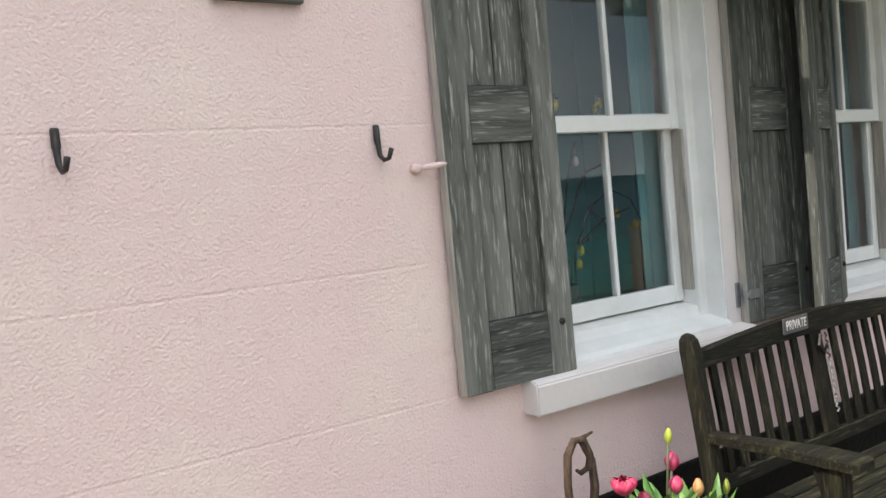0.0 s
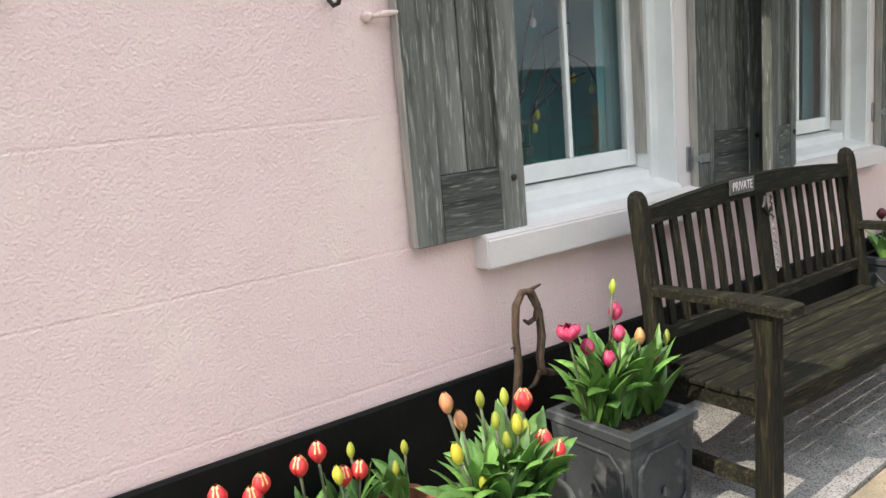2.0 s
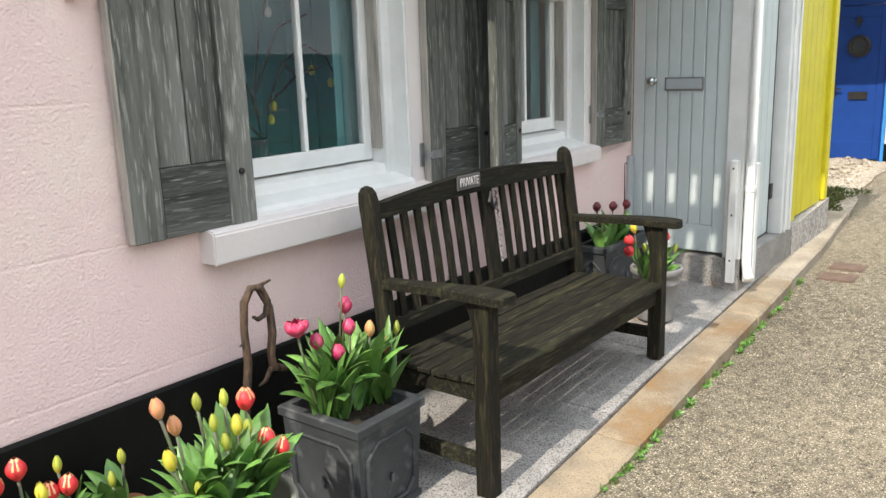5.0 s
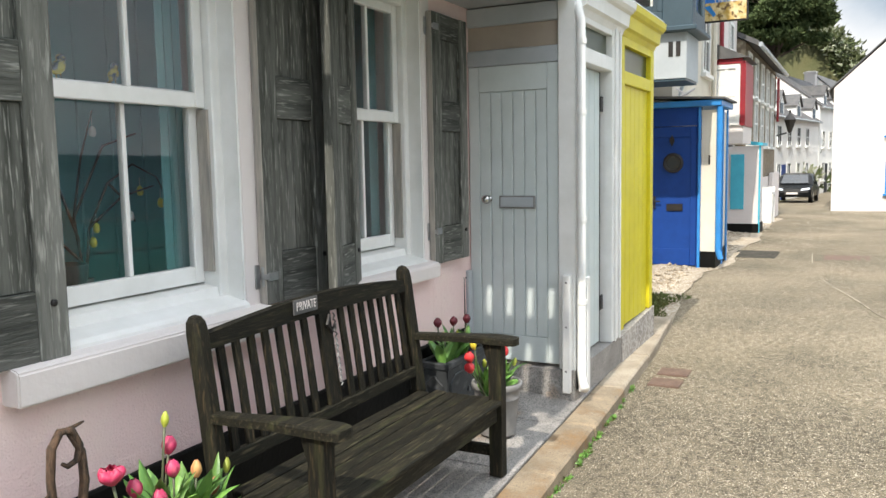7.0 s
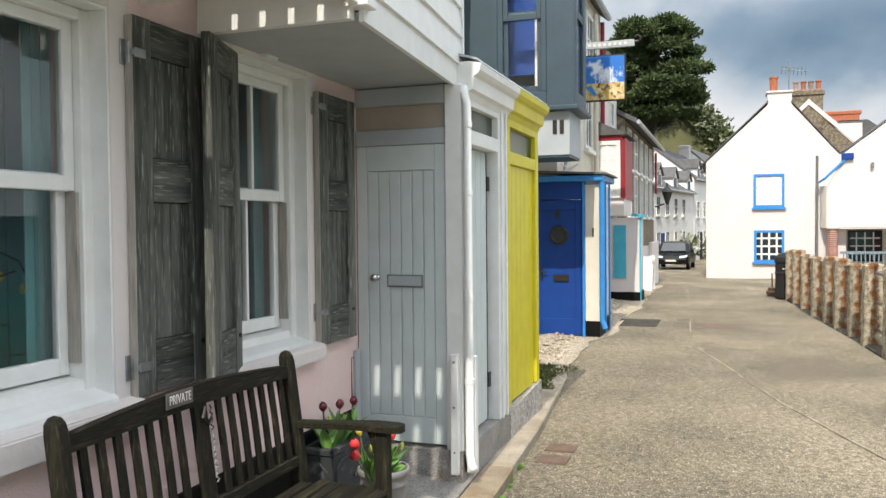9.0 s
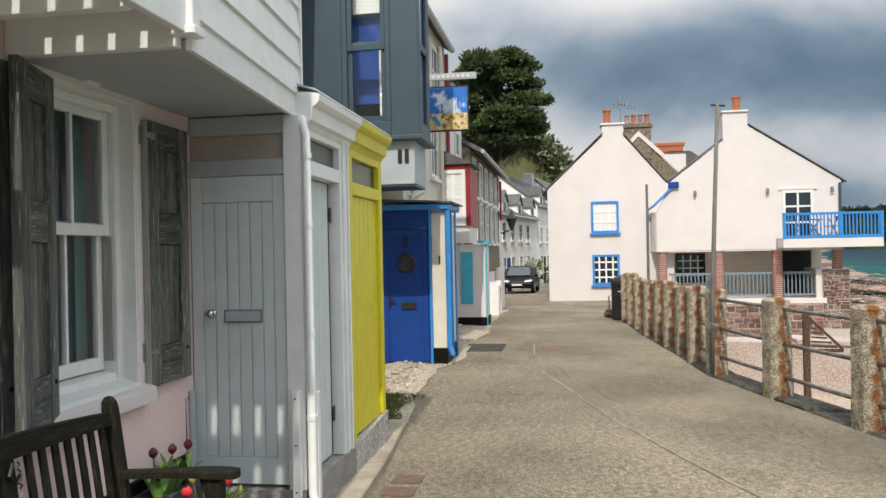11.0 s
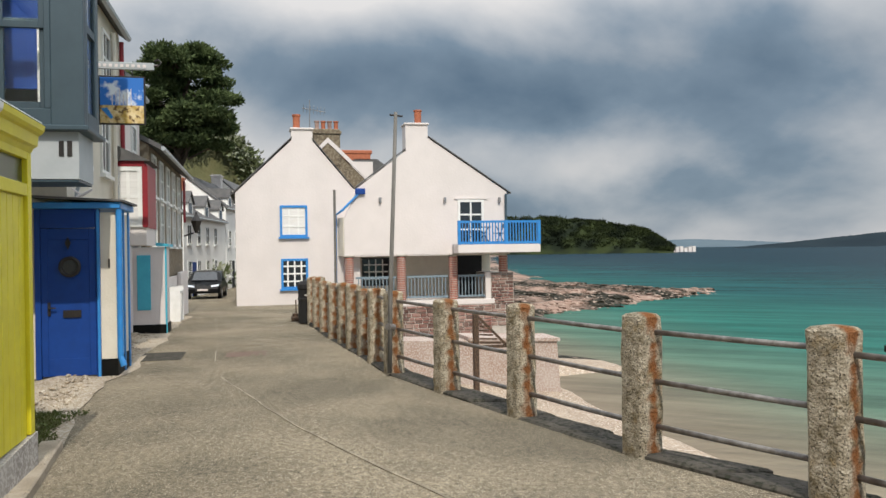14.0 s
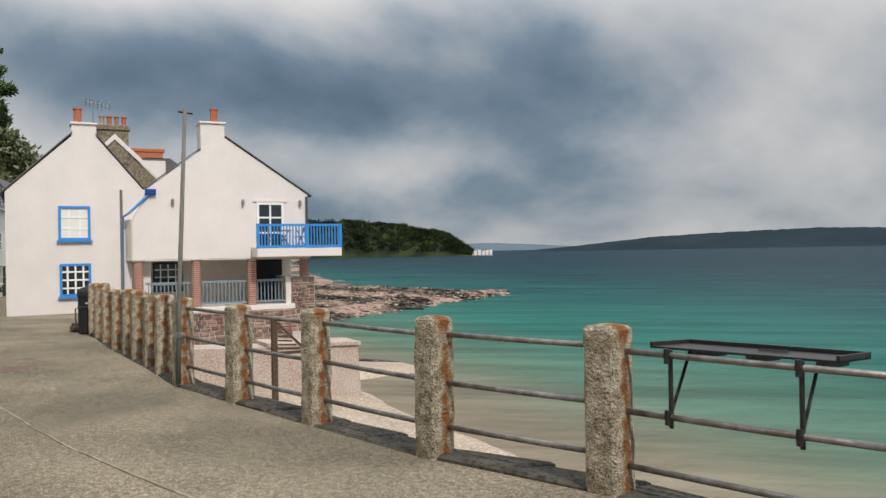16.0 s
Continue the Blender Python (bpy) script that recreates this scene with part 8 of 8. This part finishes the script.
for y_, z_, s in ((2.0, 12.9, 0.7), (1.6, 12.8, 0.45), (2.4, 10.7, 0.7), (2.0, 10.9, 0.5), (2.6, 9.6, 0.55)):
    part("limb", Bm().tube([(61, 4.8, z_ - 1.0), (61, (4.8 + y_) / 2, z_ - 0.4), (61, y_, z_)], [0.1, 0.06, 0.03], 6), M["bark"], pine)
    blobs.append((61, y_, z_, s, s * 1.2, s * 0.45))
crown = tufts("crown", blobs, 560, 0.19, [M["needle"]], 3, pine, 0.25, 1.35)
scrub_blobs = []
rs = random.Random(9)
for k in range(95):
    x = rs.uniform(52, 112)
    y = rs.uniform(1.0, 15) + (x - 60) * 0.01
    s = rs.uniform(0.8, 1.9)
    scrub_blobs.append((x, y, land_z(x, y) + s * 0.45, s * 1.2, s * 1.2, s * 0.8))
for k in range(70):
    x = rs.uniform(78, 112)
    y = rs.uniform(-1.5, 6.0)
    s = rs.uniform(0.7, 1.5)
    scrub_blobs.append((x, y, land_z(x, y) + s * 0.4, s * 1.2, s * 1.2, s * 0.8))
for k in range(110):
    x = rs.uniform(100, 122)
    y = rs.uniform(-5.0, 9.0)
    s = rs.uniform(0.8, 1.7)
    scrub_blobs.append((x, y, land_z(x, y) + s * 0.4, s * 1.2, s * 1.3, s * 0.8))
for k in range(130):
    x = rs.uniform(58, 104)
    y = rs.uniform(1.5, 11.0)
    s = rs.uniform(0.7, 1.4)
    scrub_blobs.append((x, y, land_z(x, y) + s * 0.35, s * 1.3, s * 1.3, s * 0.75))
M["blossom"] = surf("pale_blossom", (0.36, 0.36, 0.28), 0.9, (0.2, 0.24, 0.12), 3)
tagged(tufts("hillside_scrub", scrub_blobs, 60, 0.42, [M["bush"], M["blossom"]], 5), "green and pale blossoming scrub on the hillside", "scrub", kind="stuff")
for x, y, h in ((78, 2.4, 5.2), (96, 2.0, 5.0), (64, 2.6, 6.2)):
    zz = land_z(x, y)
    up = thing("utility_pole", (x, y, zz), "thin timber utility pole on the hill", "pole", "poles on the hill")
    part("pole", Bm().tube([(x, y, zz - 0.5), (x, y, zz + h)], 0.10, 6), M["driftwood"], up)
    part("crossarm", Bm().tube([(x, y - 0.4, zz + h - 0.3), (x, y + 0.4, zz + h - 0.3)], 0.05, 5), M["driftwood"], up)
# wooded crest of the headland
hb_ = []
for k in range(900):
    f = rs.random() * (len(HEAD) - 1.6)
    i, g = int(f), f - int(f)
    x, y, h = [HEAD[i][j] * (1 - g) + HEAD[i + 1][j] * g for j in range(3)]
    q = rs.random() ** 1.5 * 0.88
    if 0.45 < q < 0.8 and f < 1.6:
        continue
    u_ = Vector((x, y, 0)).normalized()
    drop = np.interp(q, (0, 0.2, 0.55, 0.93), (1.0, 0.9, 0.55, 0.1))
    s = rs.uniform(0.6, 1.1)
    hb_.append((x - u_.x * 90 * q, y - u_.y * 90 * q, SEA + h * drop, 4.6 * s, 4.6 * s, 2.6 * s))
tagged(tufts("headland_trees", hb_, 40, 1.2, [M["headland"]], 6), "dark trees along the headland", "trees", kind="stuff")
for k in range(6):
    x, y = 633 + k * 0.5, -342 - k * 4.2
    solid("shore_villa", Bm().box(x, x + 6, y - 1.5, y + 1.5, SEA - 0.5, SEA + 3.6 + 0.7 * (k % 3)), M["whitewash"], "tiny white waterside building at the headland tip", "building", "buildings at the headland", at=(x, y, SEA))
for x, y in ((1700, -1420), (1500, -1950)):
    bo = Bm().prism([(x, y - 5, SEA + 0.1), (x, y + 5, SEA + 0.1), (x, y + 6, SEA + 2), (x, y - 6, SEA + 2)], 0, (3, 0, 0)).box(x, x + 3, y - 2, y + 2, SEA + 2, SEA + 4.5)
    solid("motor_boat", bo, M["whitewash"], "tiny white boat far out on the water", "boat", "boats on the bay", at=(x, y, SEA))
# weeds in the kerb joint and moss by the porch
wb = []
rw = random.Random(12)
for k in range(70):
    x = rw.uniform(1.2, 6.3)
    wb.append((x, kerb_y(x) - 0.01 + rw.uniform(-0.012, 0.012), 0.008, 0.03, 0.012, 0.006))
tagged(tufts("kerb_weeds", wb, 18, 0.017, [M["leaf"], M["grass"]], 8), "small green weeds along the kerb joint", "weeds", kind="stuff")
# moss placed to carry the cornice shadow's darkness as well as real moss
mb = []
for k in range(110):
    x = rw.uniform(8.0, 10.4)
    mb.append((x, rw.triangular(1.62, 2.45, 1.8) + 0.05 * (x - 8), 0.05, 0.13, 0.10, 0.014))
tagged(tufts("moss_patch", mb, 26, 0.022, [M["grass"]], 10), "mossy weeds on the verge, also filling its shadow", "moss", kind="stuff")

# broken rock over the reef and boulders at its foot
def reef_stones(seed, count):
    rk = np.random.default_rng(seed)
    ico = bmesh.new()
    bmesh.ops.create_icosphere(ico, subdivisions=1, radius=1.0)
    pv = np.array([v.co[:] for v in ico.verts])
    pf = [[v.index for v in f.verts] for f in ico.faces]
    ico.free()
    vs, fs = [], []
    while len(fs) < count * len(pf):
        x = rk.uniform(40, 104)
        y = reef_edge(x) + rk.uniform(0.2, 22)
        if y > -9:
            continue
        z = max(beach_z(x, y), SEA - 0.12)
        s = rk.uniform(0.10, 0.42) * (1 if rk.random() < 0.9 else 1.6)
        q = pv * rk.uniform(0.65, 1.25, size=(len(pv), 1)) * np.array([s * 1.7, s * 1.1, s * 0.42])
        a = rk.normal(0.5, 0.35)
        ca, sa = np.cos(a), np.sin(a)
        n0 = len(vs)
        vs += [(x + u * ca - v * sa, y + u * sa + v * ca, z + w) for u, v, w in q]
        fs += [[n0 + i for i in f] for f in pf]
    me = bpy.data.meshes.new("reef_stones")
    me.from_pydata(vs, [], fs)
    me.materials.append(M["rock"])
    return tagged(new("reef_stones", me), "broken dark rock and boulders along the reef", "rocks", kind="stuff")


reef_stones(21, 1900)


def verge_stones(seed, count):
    rk = np.random.default_rng(seed)
    ico = bmesh.new()
    bmesh.ops.create_icosphere(ico, subdivisions=1, radius=1.0)
    pv = np.array([v.co[:] for v in ico.verts])
    pf = [[v.index for v in f.verts] for f in ico.faces]
    ico.free()
    vs, fs = [], []
    for k in range(count):
        x = rk.uniform(8.1, 26)
        inner, outer = (2.55, kerb_y(x) + 0.12) if x < 13.3 else (2.6, 1.85 + 0.02 * (x - 13))
        f = rk.beta(1.2, 1.6)
        y = inner + (outer - inner) * f
        s = rk.uniform(0.012, 0.05) * (1 if rk.random() < 0.9 else 1.9)
        q = pv * rk.uniform(0.7, 1.25, size=(len(pv), 1)) * np.array([s * 1.3, s, s * 0.55])
        n0 = len(vs)
        z = road_z(x) + 0.016 + 0.05 * (1 - f) ** 2
        vs += [(x + u, y + v, z + w) for u, v, w in q]
        fs += [[n0 + i for i in t] for t in pf]
    me = bpy.data.meshes.new("verge_stones")
    me.from_pydata(vs, [], fs)
    me.materials.append(M["earth"])
    return tagged(new("verge_stones", me), "loose sandy stones along the house fronts", "stones", kind="stuff")


verge_stones(33, 700)
